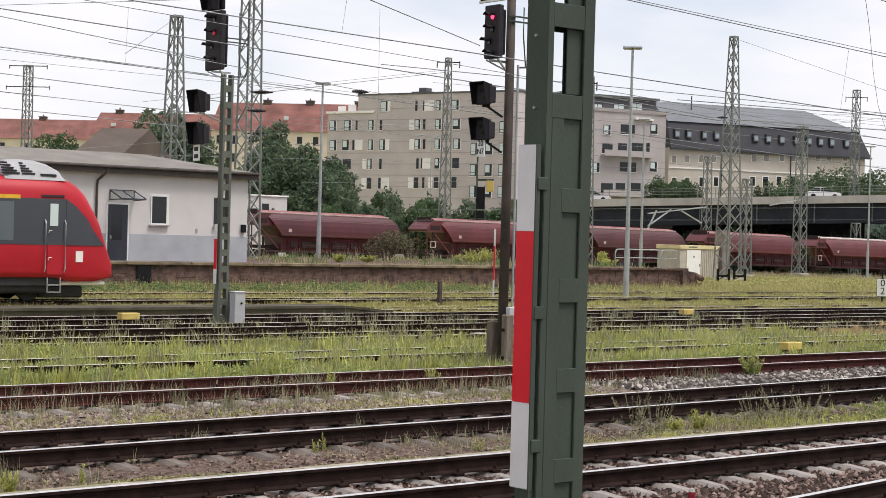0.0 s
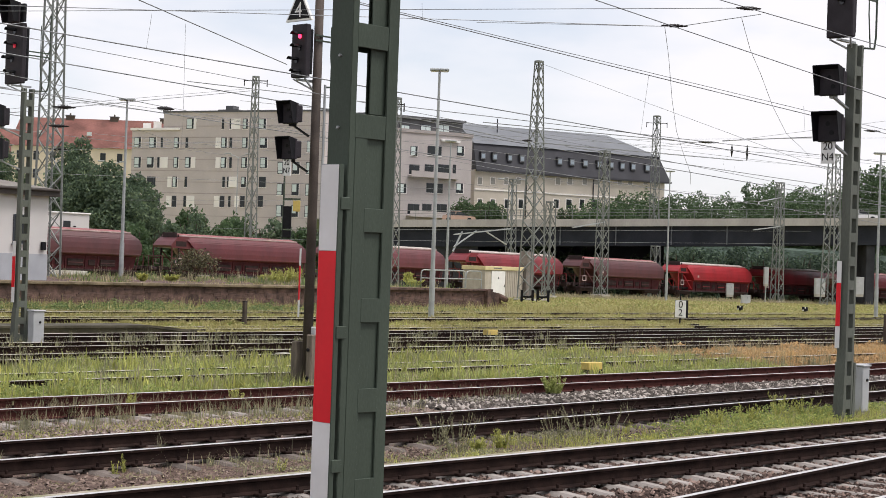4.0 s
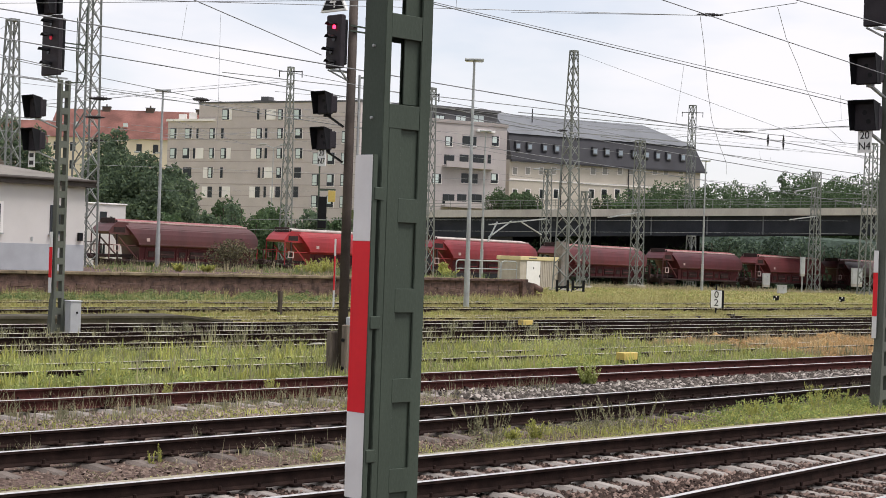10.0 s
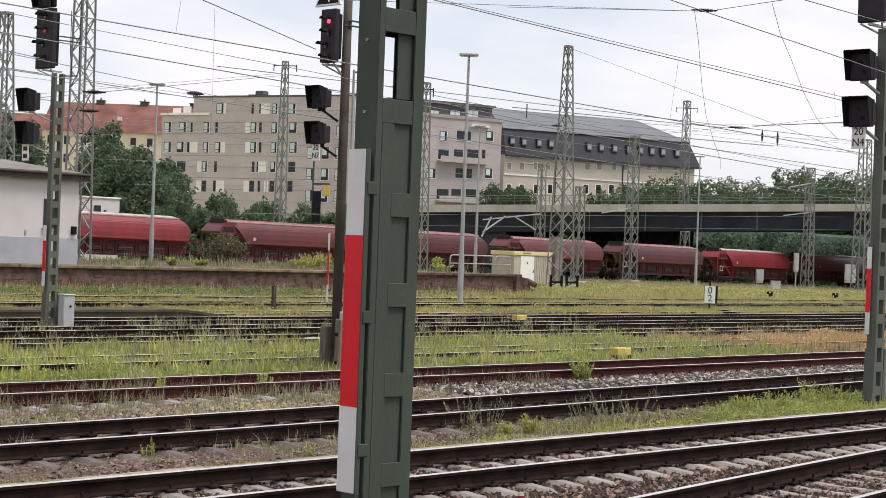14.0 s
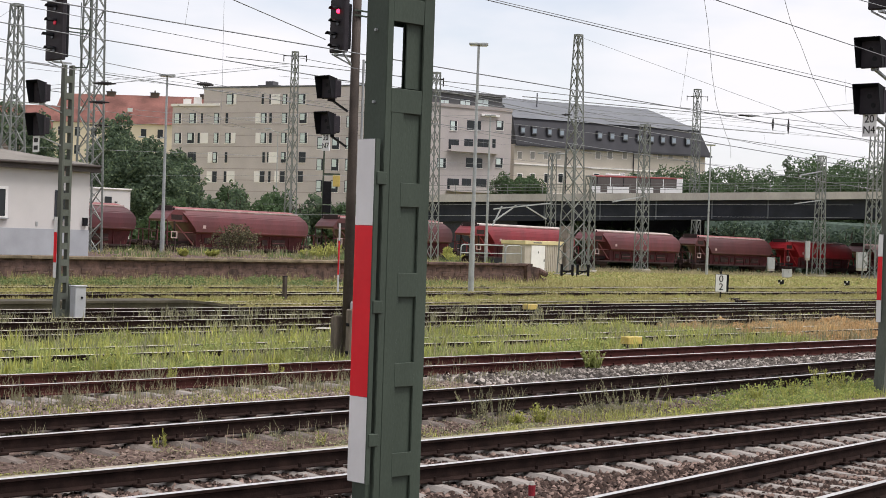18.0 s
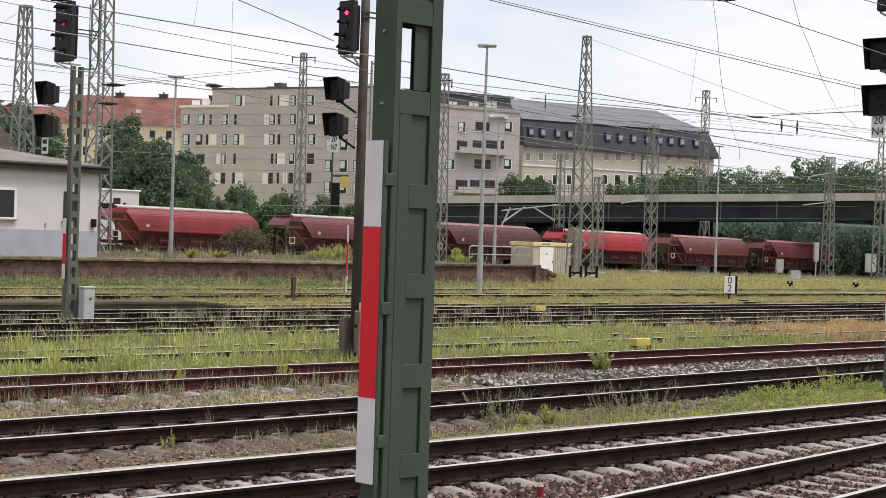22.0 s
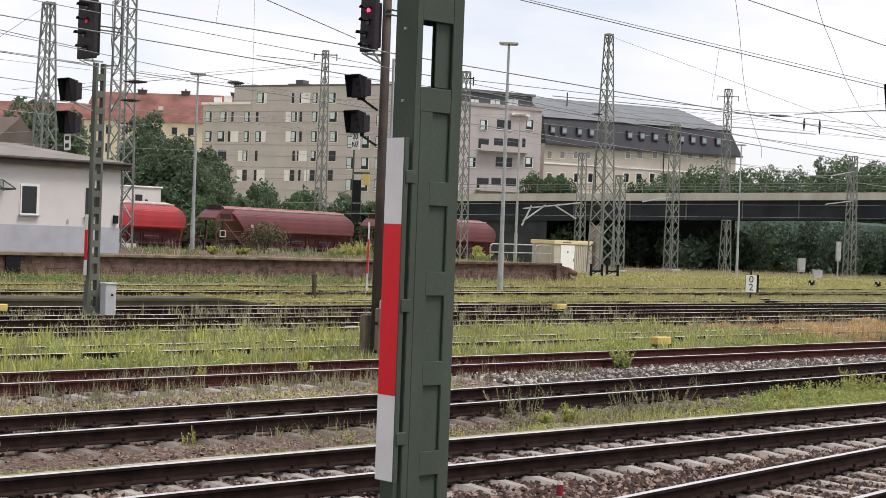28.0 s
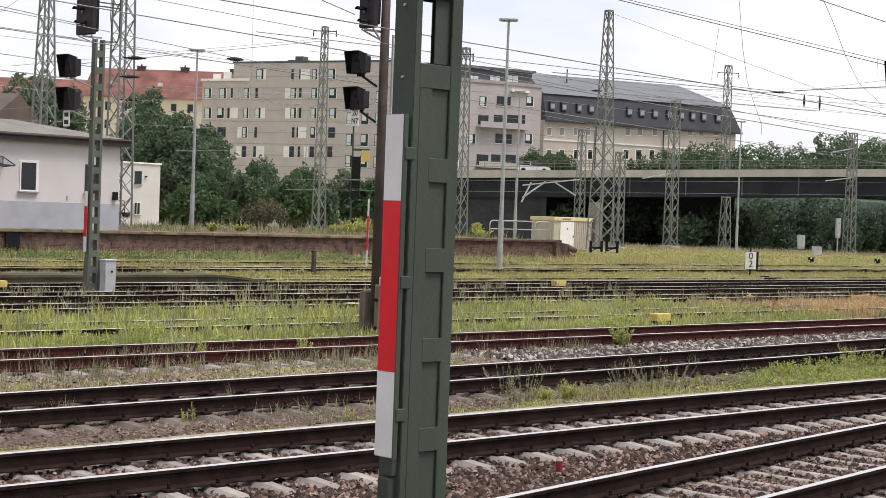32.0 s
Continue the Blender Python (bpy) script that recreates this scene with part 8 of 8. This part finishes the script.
grass("tall grass along the old wall", 57.0, 62.2, 26000, 0.2, 0.55, 0.03, M_GRASS_FIELD, patchy=0.25, u_max=82)
grass("weeds on the old platform", 63.3, 65.6, 9000, 0.04, 0.14, 0.03, M_GRASS_FIELD, u_min=HX1, u_max=PLAT_END - 0.4, zf=plat_z, patchy=0.3)
grass("weeds on the old platform", 66.0, 82.0, 9000, 0.04, 0.17, 0.04, M_GRASS_FIELD, u_min=HX1 + 1.0, u_max=PLAT_END - 0.4, zf=plat_z, patchy=0.4)
tufts("mixed wild plants on the old platform", 64.0, 80.0, 300, 14, 0.15, 0.15, 0.55, 0.05, M_WEED_DARK, u_min=HX1 + 1.0, u_max=PLAT_END - 0.5, zf=plat_z, patchy=0.45)
tufts("pale dry stalks on the old platform", 64.0, 80.0, 300, 10, 0.12, 0.3, 0.9, 0.025, M_STALK, u_min=HX1 + 1.0, u_max=PLAT_END - 0.5, zf=plat_z, patchy=0.45)
grass("dry field grass by the freight track", 62.5, 104.0, 90000, 0.06, 0.2, 0.045, M_GRASS_FIELD, u_min=PLAT_END + 0.6, patchy=0.15)
grass("pale straw along the freight track", 97.0, 104.5, 30000, 0.2, 0.6, 0.05, M_STALK, u_min=60, patchy=0.1)
grass("pale stalks in the field", 84.0, 104.5, 8000, 0.2, 0.6, 0.03, M_STALK, u_min=60, patchy=0.3)
grass("green weeds beside the main track", 14.5, 15.9, 12000, 0.03, 0.14, 0.012, M_LEAF_WEED, patchy=0.45, u_min=15)
grass("low weeds between the tracks", 18.7, 20.3, 6000, 0.03, 0.11, 0.012, M_LEAF_WEED, patchy=0.45, u_max=20)
grass("dry stalks along the rusty track", 20.2, 22.6, 2600, 0.1, 0.4, 0.008, M_STALK, patchy=0.5, u_max=24)
grass("dry stalks beside the second track", 14.4, 16.0, 1500, 0.1, 0.3, 0.007, M_STALK, patchy=0.5)


# ballast stones
def stone_mat(name, color, light):
    m = leaf_mat(name, color, 0.65, 0.0, dry=light)
    m.node_tree.nodes["Principled BSDF"].inputs["Roughness"].default_value = 0.95
    return m


def stones(v0, v1, n, size, material, u_min=0.0, u_max=60.0, z=-0.235, skip=()):
    p = strip(v0, v1, n, u_min=u_min, u_max=u_max, skip=skip)
    n = len(p)
    base = np.array([(-1, -1, -.5), (1, -1, -.5), (1, 1, -.5), (-1, 1, -.5), (-.55, -.2, .7), (.55, .25, .6)], float)
    quads = np.array([(0, 1, 5, 4), (2, 3, 4, 5)])
    tris = np.array([(1, 2, 5), (3, 0, 4)])
    v = base[None] + RNG.uniform(-0.35, 0.35, (n, 6, 3))
    v *= (RNG.uniform(0.5, 1.2, (n, 1, 3)) * size / 2)
    a, b = RNG.uniform(0, 2 * np.pi, n), RNG.uniform(-0.7, 0.7, n)
    ca, sa, cb, sb = np.cos(a), np.sin(a), np.cos(b), np.sin(b)
    x, y, zz = v[..., 0], v[..., 1], v[..., 2]
    x, zz = x * cb[:, None] + zz * sb[:, None], -x * sb[:, None] + zz * cb[:, None]
    x, y = x * ca[:, None] - y * sa[:, None], x * sa[:, None] + y * ca[:, None]
    co = np.stack([x + p[:, 0:1], y + p[:, 1:2], zz + (z + RNG.uniform(-0.02, 0.025, n))[:, None]], -1)
    me = bpy.data.meshes.new("ballast")
    me.vertices.add(n * 6)
    me.vertices.foreach_set("co", co.ravel())
    first = (np.arange(n) * 6)[:, None, None]
    q, t3 = (quads[None] + first).reshape(-1), (tris[None] + first).reshape(-1)
    me.loops.add(len(q) + len(t3))
    me.loops.foreach_set("vertex_index", np.concatenate([q, t3]).astype(np.int32))
    me.polygons.add(4 * n)
    me.polygons.foreach_set("loop_start", np.concatenate([np.arange(2 * n) * 4, 8 * n + np.arange(2 * n) * 3]).astype(np.int32))
    me.update(calc_edges=True)
    me.validate()
    me.materials.append(material)
    tagged(new("ballast", me), "loose brown-grey ballast stones between the tracks", "ballast", kind="stuff")


STONES_DARK = stone_mat("brown_ballast", (0.068, 0.045, 0.037), (0.27, 0.195, 0.165))
STONES_PALE = stone_mat("pale_ballast", (0.2, 0.15, 0.125), (0.34, 0.28, 0.245))
STONES_MULCH = stone_mat("reddish_gravel", (0.105, 0.074, 0.06), (0.25, 0.19, 0.158))
STONES_GREY = stone_mat("grey_ballast", (0.1, 0.086, 0.076), (0.42, 0.38, 0.345))
stones(7.5, 13.5, 72000, 0.056, STONES_DARK, u_min=5.5, u_max=26, z=-0.24)
stones(14.3, 18.2, 34000, 0.05, STONES_MULCH, u_min=6, u_max=34, z=-0.252)
stones(18.2, 23.2, 26000, 0.055, STONES_PALE, u_min=7, u_max=24, z=-0.24)
stones(18.6, 23.2, 22000, 0.085, STONES_GREY, u_min=22, u_max=50, z=-0.225)
stones(19.6, 21.0, 9000, 0.105, STONES_GREY, u_min=21, u_max=48, z=-0.2)


# ---- trees and shrubs ----
def leaves(name, clumps, n, size, material, parent, label=""):
    """A crown of many small leaf cards gathered in uneven clumps (x, y, z, rx, ry, rz)."""
    c = np.array(clumps, float)
    wgt = (c[:, 3] * c[:, 4] * c[:, 5]) ** 0.67
    k = RNG.choice(len(c), n, p=wgt / wgt.sum())
    d = RNG.normal(size=(n, 3))
    d /= np.linalg.norm(d, axis=1)[:, None]
    r = RNG.uniform(0.35, 1.06, n) ** 0.5
    r *= 1 + 0.22 * np.sin(d[:, 0] * 7 + k) * np.cos(d[:, 2] * 6 + 2 * k)
    p = c[k, :3] + d * r[:, None] * c[k, 3:6]
    u = RNG.normal(size=(n, 3))
    u /= np.linalg.norm(u, axis=1)[:, None]
    w = np.cross(u, RNG.normal(size=(n, 3)))
    w /= np.linalg.norm(w, axis=1)[:, None]
    s = (size * RNG.uniform(0.5, 1.25, n))[:, None]
    v = np.stack([p - u * s, p + w * s * 0.5, p + u * s, p - w * s * 0.5], 1)
    ob = soup(name, v, material, parent)
    if label:
        tagged(ob, label)
    return ob


def tree(x, d, z0, width, height, label, material, n=5000, leaf=0.34, cone=False):
    """x, d: to the right of and along the main line of sight."""
    px, py = view_xy(x, d)
    t = thing("tree", px, py, z0, VIEW_TURN, label, "tree", "trees beyond the line")
    bm = bmesh.new()
    rod(bm, (0, 0, -0.5), (0, 0, height * 0.55), 0.035 * height, 0.015 * height, n=10)
    tr = part("trunk", bm, M_BARK, t)
    cl = []
    m = 14
    for i in range(m):
        k = (i + 0.5) / m
        a = 2.4 * i + random.uniform(-0.5, 0.5)
        prof = (1 - k) * 0.95 + 0.05 if cone else math.sin(math.pi * (0.12 + 0.82 * k)) ** 0.7
        rr = width / 2 * prof
        cx, cy, cz = rr * 0.55 * math.cos(a), rr * 0.55 * math.sin(a), height * (0.16 + 0.78 * k)
        q = rr * random.uniform(0.5, 0.72)
        cl.append((cx, cy, cz, q + 0.2, q + 0.2, min(q, height * 0.14) * random.uniform(0.8, 1.1) + 0.25))
        if i % 3 == 0 and not cone:
            part("limb", rd((0, 0, height * (0.2 + 0.3 * k)), (cx * 0.9, cy * 0.9, cz), 0.012 * height, 0.004 * height, n=6), M_BARK, t)
    leaves("crown", cl, n, leaf, material, t)
    return t


def bush(x, d, z0, width, height, label, material, n=1800, leaf=0.25, where=None, group="bushes beyond the line", name="bush", category="bush"):
    px, py = where or view_xy(x, d)
    t = thing(name, px, py, z0, VIEW_TURN, label, category, group)
    bm = bmesh.new()
    for i in range(6):
        a = i * 1.05
        rod(bm, (0.05 * math.cos(a), 0.05 * math.sin(a), -0.1), (width * 0.28 * math.cos(a), width * 0.28 * math.sin(a), height * 0.75), 0.012 * height, 0.005 * height, n=5)
    part("woody_base", bm, M_BARK, t)
    cl = []
    for i in range(8):
        a, rr = random.uniform(0, 6.28), width * random.uniform(0.08, 0.32)
        cz = height * random.uniform(0.25, 0.72)
        q = width * random.uniform(0.16, 0.28)
        cl.append((rr * math.cos(a), rr * math.sin(a), cz, q, q, height * random.uniform(0.16, 0.28)))
    leaves("foliage", cl, n, leaf, material, t)
    return t


# large trees left of the grey block
for (x, zt), d, z0, w, n in (((-42.8, 15.64), 190, 0, 6.2, 6000), ((-37.54, 12.05), 180, 0, 8.0, 7000), ((-42.41, 12.19), 185, 0, 8.0, 7000), ((-35.36, 11.02), 185, 0, 7.5, 7000), ((-35.52, 9.67), 178, 0, 7.5, 6000),
                             ((-35.57, 8.61), 190, 0, 5.5, 4500), ((-50.73, 15.36), 172, 0, 8.5, 6500), ((-47.2, 14.2), 171, 0, 7.0, 5500), ((-50.71, 12.97), 168, 0, 5.0, 4500), ((-61.81, 12.29), 170, 0, 8.0, 5000)):
    tree(x, d, z0, w, zt - z0, "broad dark green tree beyond the railway", M_LEAF_DARK if d != 170 else M_LEAF_MID, int(n * 1.7), 0.25)
# shrub belt in front of the grey block
for (x, zt), d, w in (((-34.63, 4.08), 165, 5.5), ((-31.09, 4.51), 160, 6.5), ((-29.00, 5.85), 162, 5.5), ((-27.76, 6.35), 168, 5.0), ((-26.55, 7.40), 172, 6.0), ((-22.29, 6.03), 160, 5.5), ((-21.63, 7.57), 172, 6.5), ((-17.93, 6.99), 168, 6.0), ((-15.60, 6.50), 168, 5.0), ((-12.16, 7.08), 168, 6.0), ((-8.71, 7.03), 168, 6.0), ((-27.02, 8.51), 178, 4.5), ((-18.15, 4.50), 158, 4.0), ((-20.88, 4.63), 156, 5.0)):
    bush(x, d, -0.6, w, zt + 0.6, "dense green shrub beyond the freight track", M_LEAF_DARK if int(x * 10) % 2 else M_LEAF_MID, 3000, 0.26)
# trees above the bridge deck, and one conifer
for (x, zt), d, w, cone in (((24.05, 13.66), 245, 12, 0), ((28.34, 15.14), 250, 13, 0), ((31.95, 14.49), 248, 12, 0), ((37.20, 15.42), 255, 13, 0), ((40.75, 15.06), 250, 13, 0), ((47.55, 18.08), 262, 9, 1), ((49.51, 16.61), 258, 11, 0), ((51.86, 15.28), 250, 12, 0), ((56.36, 16.35), 255, 11, 0), ((59.12, 15.53), 250, 12, 0), ((62.42, 19.20), 245, 11, 0), ((65.74, 19.90), 245, 11, 0), ((69.55, 19.03), 245, 12, 0), ((5.83, 12.64), 236, 6, 0), ((20.38, 11.94), 236, 6, 0)):
    tree(x, d, 0, w, zt - (1.1 if x < 45 else 0.0), "conifer among green trees" if cone else "green tree standing behind the road bridge", M_LEAF_DARK if cone else M_LEAF_MID, 15000, 0.22, bool(cone))
# leafy bank added to close the view below the bridge, its dark green in place of shade
t = thing("leafy_bank", *view_xy(0, 233), 0, VIEW_TURN, "dark leafy bank beyond the road bridge", "bank", kind="structure")
bm = bmesh.new()
prism(bm, [(0.0, -4.0), (4.0, 5.5), (9.0, 6.0), (14.0, -4.0)], 22.0, 140.0)
bmesh.ops.subdivide_edges(bm, edges=bm.edges[:], cuts=5, use_grid_fill=True)
for v in bm.verts:
    v.co.z += 0.8 * noise.noise(v.co * 0.3)
part("bank", bm, M_BANK_DARK, t)
# undergrowth under and beyond the bridge, its shade put into a darker leaf colour
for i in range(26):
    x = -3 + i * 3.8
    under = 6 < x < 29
    bush(x, (194 if under else 217) + (i % 3) * 3.5, -3.5, 8.5, (8.3 if under else 10.0) + 0.8 * (i % 2), "undergrowth by the bridge in shade-darkened green", M_LEAF_SHADED, 3800, 0.28)
for (x, zt), d, w in (((16.87, 11.51), 232, 3.5), ((1.9, 11.9), 232, 5.0), ((5.35, 12.06), 232, 5.0), ((7.34, 11.73), 232, 4.0)):
    bush(x, d, 6.0, w, max(zt - 6.0, 2.5), "bush behind the bridge railing", M_LEAF_MID, 1500, 0.22)


def weed(place, width, height, material, label, n=500, leaf=0.05, stalks=18):
    """A wild plant: upright stalks with narrow leaves set along them."""
    x, y, z = place
    t = thing("wild_plant", x, y, z, random.uniform(0, 360), label, "wild plant", "wild plants in the yard")
    bm = bmesh.new()
    lines = []
    for i in range(stalks):
        a, r = random.uniform(0, 6.28), width / 2 * math.sqrt(random.random())
        h = height * random.uniform(0.5, 1.0)
        p, q = (0.3 * r * math.cos(a), 0.3 * r * math.sin(a), -0.05), (r * math.cos(a), r * math.sin(a), h)
        rod(bm, p, q, 0.004 + 0.002 * height, 0.002, n=4)
        lines.append(p + q)
    part("woody_base", bm, material, t)
    ln = np.array(lines)
    k = RNG.integers(0, len(ln), n)
    f = RNG.uniform(0.15, 1.0, n)[:, None]
    p = ln[k, :3] + (ln[k, 3:] - ln[k, :3]) * f
    a = RNG.uniform(0, 2 * np.pi, n)
    lean = RNG.uniform(0.3, 1.1, n)
    d = np.c_[np.cos(a) * np.sin(lean), np.sin(a) * np.sin(lean), np.cos(lean)]
    s = np.c_[-np.sin(a), np.cos(a), np.zeros(n)]
    le = (leaf * RNG.uniform(0.8, 2.2, n) * (1.25 - 0.6 * f[:, 0]))[:, None]
    v = np.stack([p, p + d * le * 0.5 + s * le * 0.16, p + d * le, p + d * le * 0.5 - s * le * 0.16], 1)
    soup("foliage", v, material, t)
    return t


weed((25.29, 20.76, -0.24), 0.5, 0.5, M_GRASS, "bushy bright green plant beside a rusty rail", 2000, 0.045, 40)
for p, w, h, m, lab in (((16.59, 15.27, -0.24), 0.8, 0.72, M_LEAF_GREY, "tall grey-green feathery weed beside the track"), ((17.09, 16.12, -0.24), 0.8, 0.55, M_LEAF_GREY, "grey-green feathery weed beside the track"), ((19.03, 15.49, -0.24), 0.8, 0.5, M_LEAF_GREY, "grey-green feathery weed beside the track"),
                        ((19.66, 15.51, -0.24), 0.9, 0.62, M_LEAF_GREY, "grey-green feathery weed beside the track"), ((20.27, 15.55, -0.24), 0.8, 0.55, M_LEAF_GREY, "grey-green feathery weed beside the track"), ((17.55, 15.29, -0.24), 0.4, 0.34, M_LEAF_WEED, "yellow-green leafy weed in the gravel"),
                        ((17.0, 15.28, -0.24), 0.35, 0.25, M_LEAF_WEED, "yellow-green leafy weed in the gravel"), ((23.67, 15.8, -0.24), 0.6, 0.35, M_LEAF_WEED, "yellow-green flowering weed beside the rail"), ((24.59, 15.78, -0.24), 0.7, 0.4, M_LEAF_WEED, "yellow-green flowering weed beside the rail"),
                        ((25.8, 15.87, -0.24), 0.8, 0.5, M_LEAF_WEED, "yellow-green flowering weed beside the rail"), ((26.55, 15.87, -0.24), 0.7, 0.45, M_LEAF_WEED, "yellow-green flowering weed beside the rail"), ((26.91, 16.69, -0.24), 0.7, 0.4, M_LEAF_WEED, "yellow-green flowering weed beside the rail"),
                        ((11.29, 15.72, -0.24), 0.11, 0.27, M_LEAF_WEED, "small pale green weed in the gravel"), ((11.58, 15.95, -0.24), 0.09, 0.3, M_LEAF_WEED, "small pale green weed in the gravel"), ((7.91, 15.02, -0.24), 0.11, 0.34, M_LEAF_WEED, "small pale green weed in the gravel"), ((6.95, 14.67, -0.24), 0.3, 0.3, M_LEAF_WEED, "low green weed in the gravel"),
                        ((12.26, 21.16, -0.24), 0.2, 0.5, M_LEAF_GREY, "slender weed beside the rail"), ((16.0, 21.87, -0.24), 0.3, 0.4, M_LEAF_WEED, "slender weed beside the rail"), ((14.31, 21.14, -0.24), 0.6, 0.5, M_LEAF_GREY, "dry grey weed beside the rail"), ((15.13, 21.26, -0.24), 0.7, 0.6, M_LEAF_GREY, "grey-green weed beside the rail"),
                        ((18.13, 21.85, -0.24), 0.4, 0.5, M_LEAF_WEED, "yellow-green weed beside the rail"), ((13.24, 15.07, -0.24), 0.2, 0.25, M_LEAF_WEED, "small weed by a sleeper")):
    small = w < 0.21
    weed(p, w * 0.9, h * (0.7 if small else 0.85), m, lab, 70 if small else 420, 0.034 if small else 0.04 if m is M_LEAF_WEED else 0.028, 4 if small else 14)
# plants on and behind the old platform
bush(0, 0, PZ - 0.1, 59.57 - 56.62, 3.2 - PZ, "loose brown-green shrub on the old platform", M_LEAF_BROWN, 2000, 0.08, where=(57.93, 74.0, 1.45)[:2], group="shrubs of the platform", name="shrub", category="shrub")
for p, w, h in (((62.92, 72.0, 1.21), 2.0, 0.85), ((64.76, 73.0, 1.31), 1.4, 0.9), ((60.88, 71.0, 1.11), 1.2, 0.5), ((53.41, 70.0, 1.08), 1.0, 0.35), ((50.86, 69.0, 1.12), 0.8, 0.4), ((71.68, 70.0, 1.19), 1.5, 0.45), ((77.27, 76.0, 1.45), 1.0, 0.8)):
    weed((p[0], p[1], PZ - 0.08), w, h, M_LEAF_WEED, "bright yellow-green wild plant on the old platform", 900, 0.11, 26)

# pale cable trough beside the main track
M_TROUGH = mat("mossy_trough_concrete", (0.27, 0.24, 0.19), 0.95, 0, 0.35, 2.5, 30, 0.3, second=(0.15, 0.15, 0.07), spot=0.42)
t = thing("cable_trough", 0, 0, 0, 0, "pale concrete cable trough beside the main track", "cable trough", kind="structure")
u = 4.0
while u < 40:
    part("trough_cover", bx(u, u + 0.985, 13.92, 14.24, -0.3, -0.115 + random.uniform(-0.006, 0.006), 0.008), M_TROUGH, t)
    u += 1.0


def motions():
    for i, w in WAGONS:
        rows = []
        for t in range(0, 33, 2):
            u = TRAIN_START + WAGON_PITCH * (i + 0.5) - WAGON_SPEED * t
            rows.append((t, pose(u, TRAIN_V, freight_rail_z(u), 0, math.degrees(math.atan(0.0088)))))
        walk(w, rows)
    halves = [k * 0.5 for k in range(65)]
    for k, (c, x0, t0, speed, lane) in enumerate(CARS):
        walk(c, [(t, road_pose(x0 + speed * (t - t0), lane, 4.0 + 6.0 * k)) for t in halves])
    walk(BUS, [(t, road_pose(BUS_START - 11.25 * (t - 16.0), 9.0, 22.0)) for t in halves])


motions()
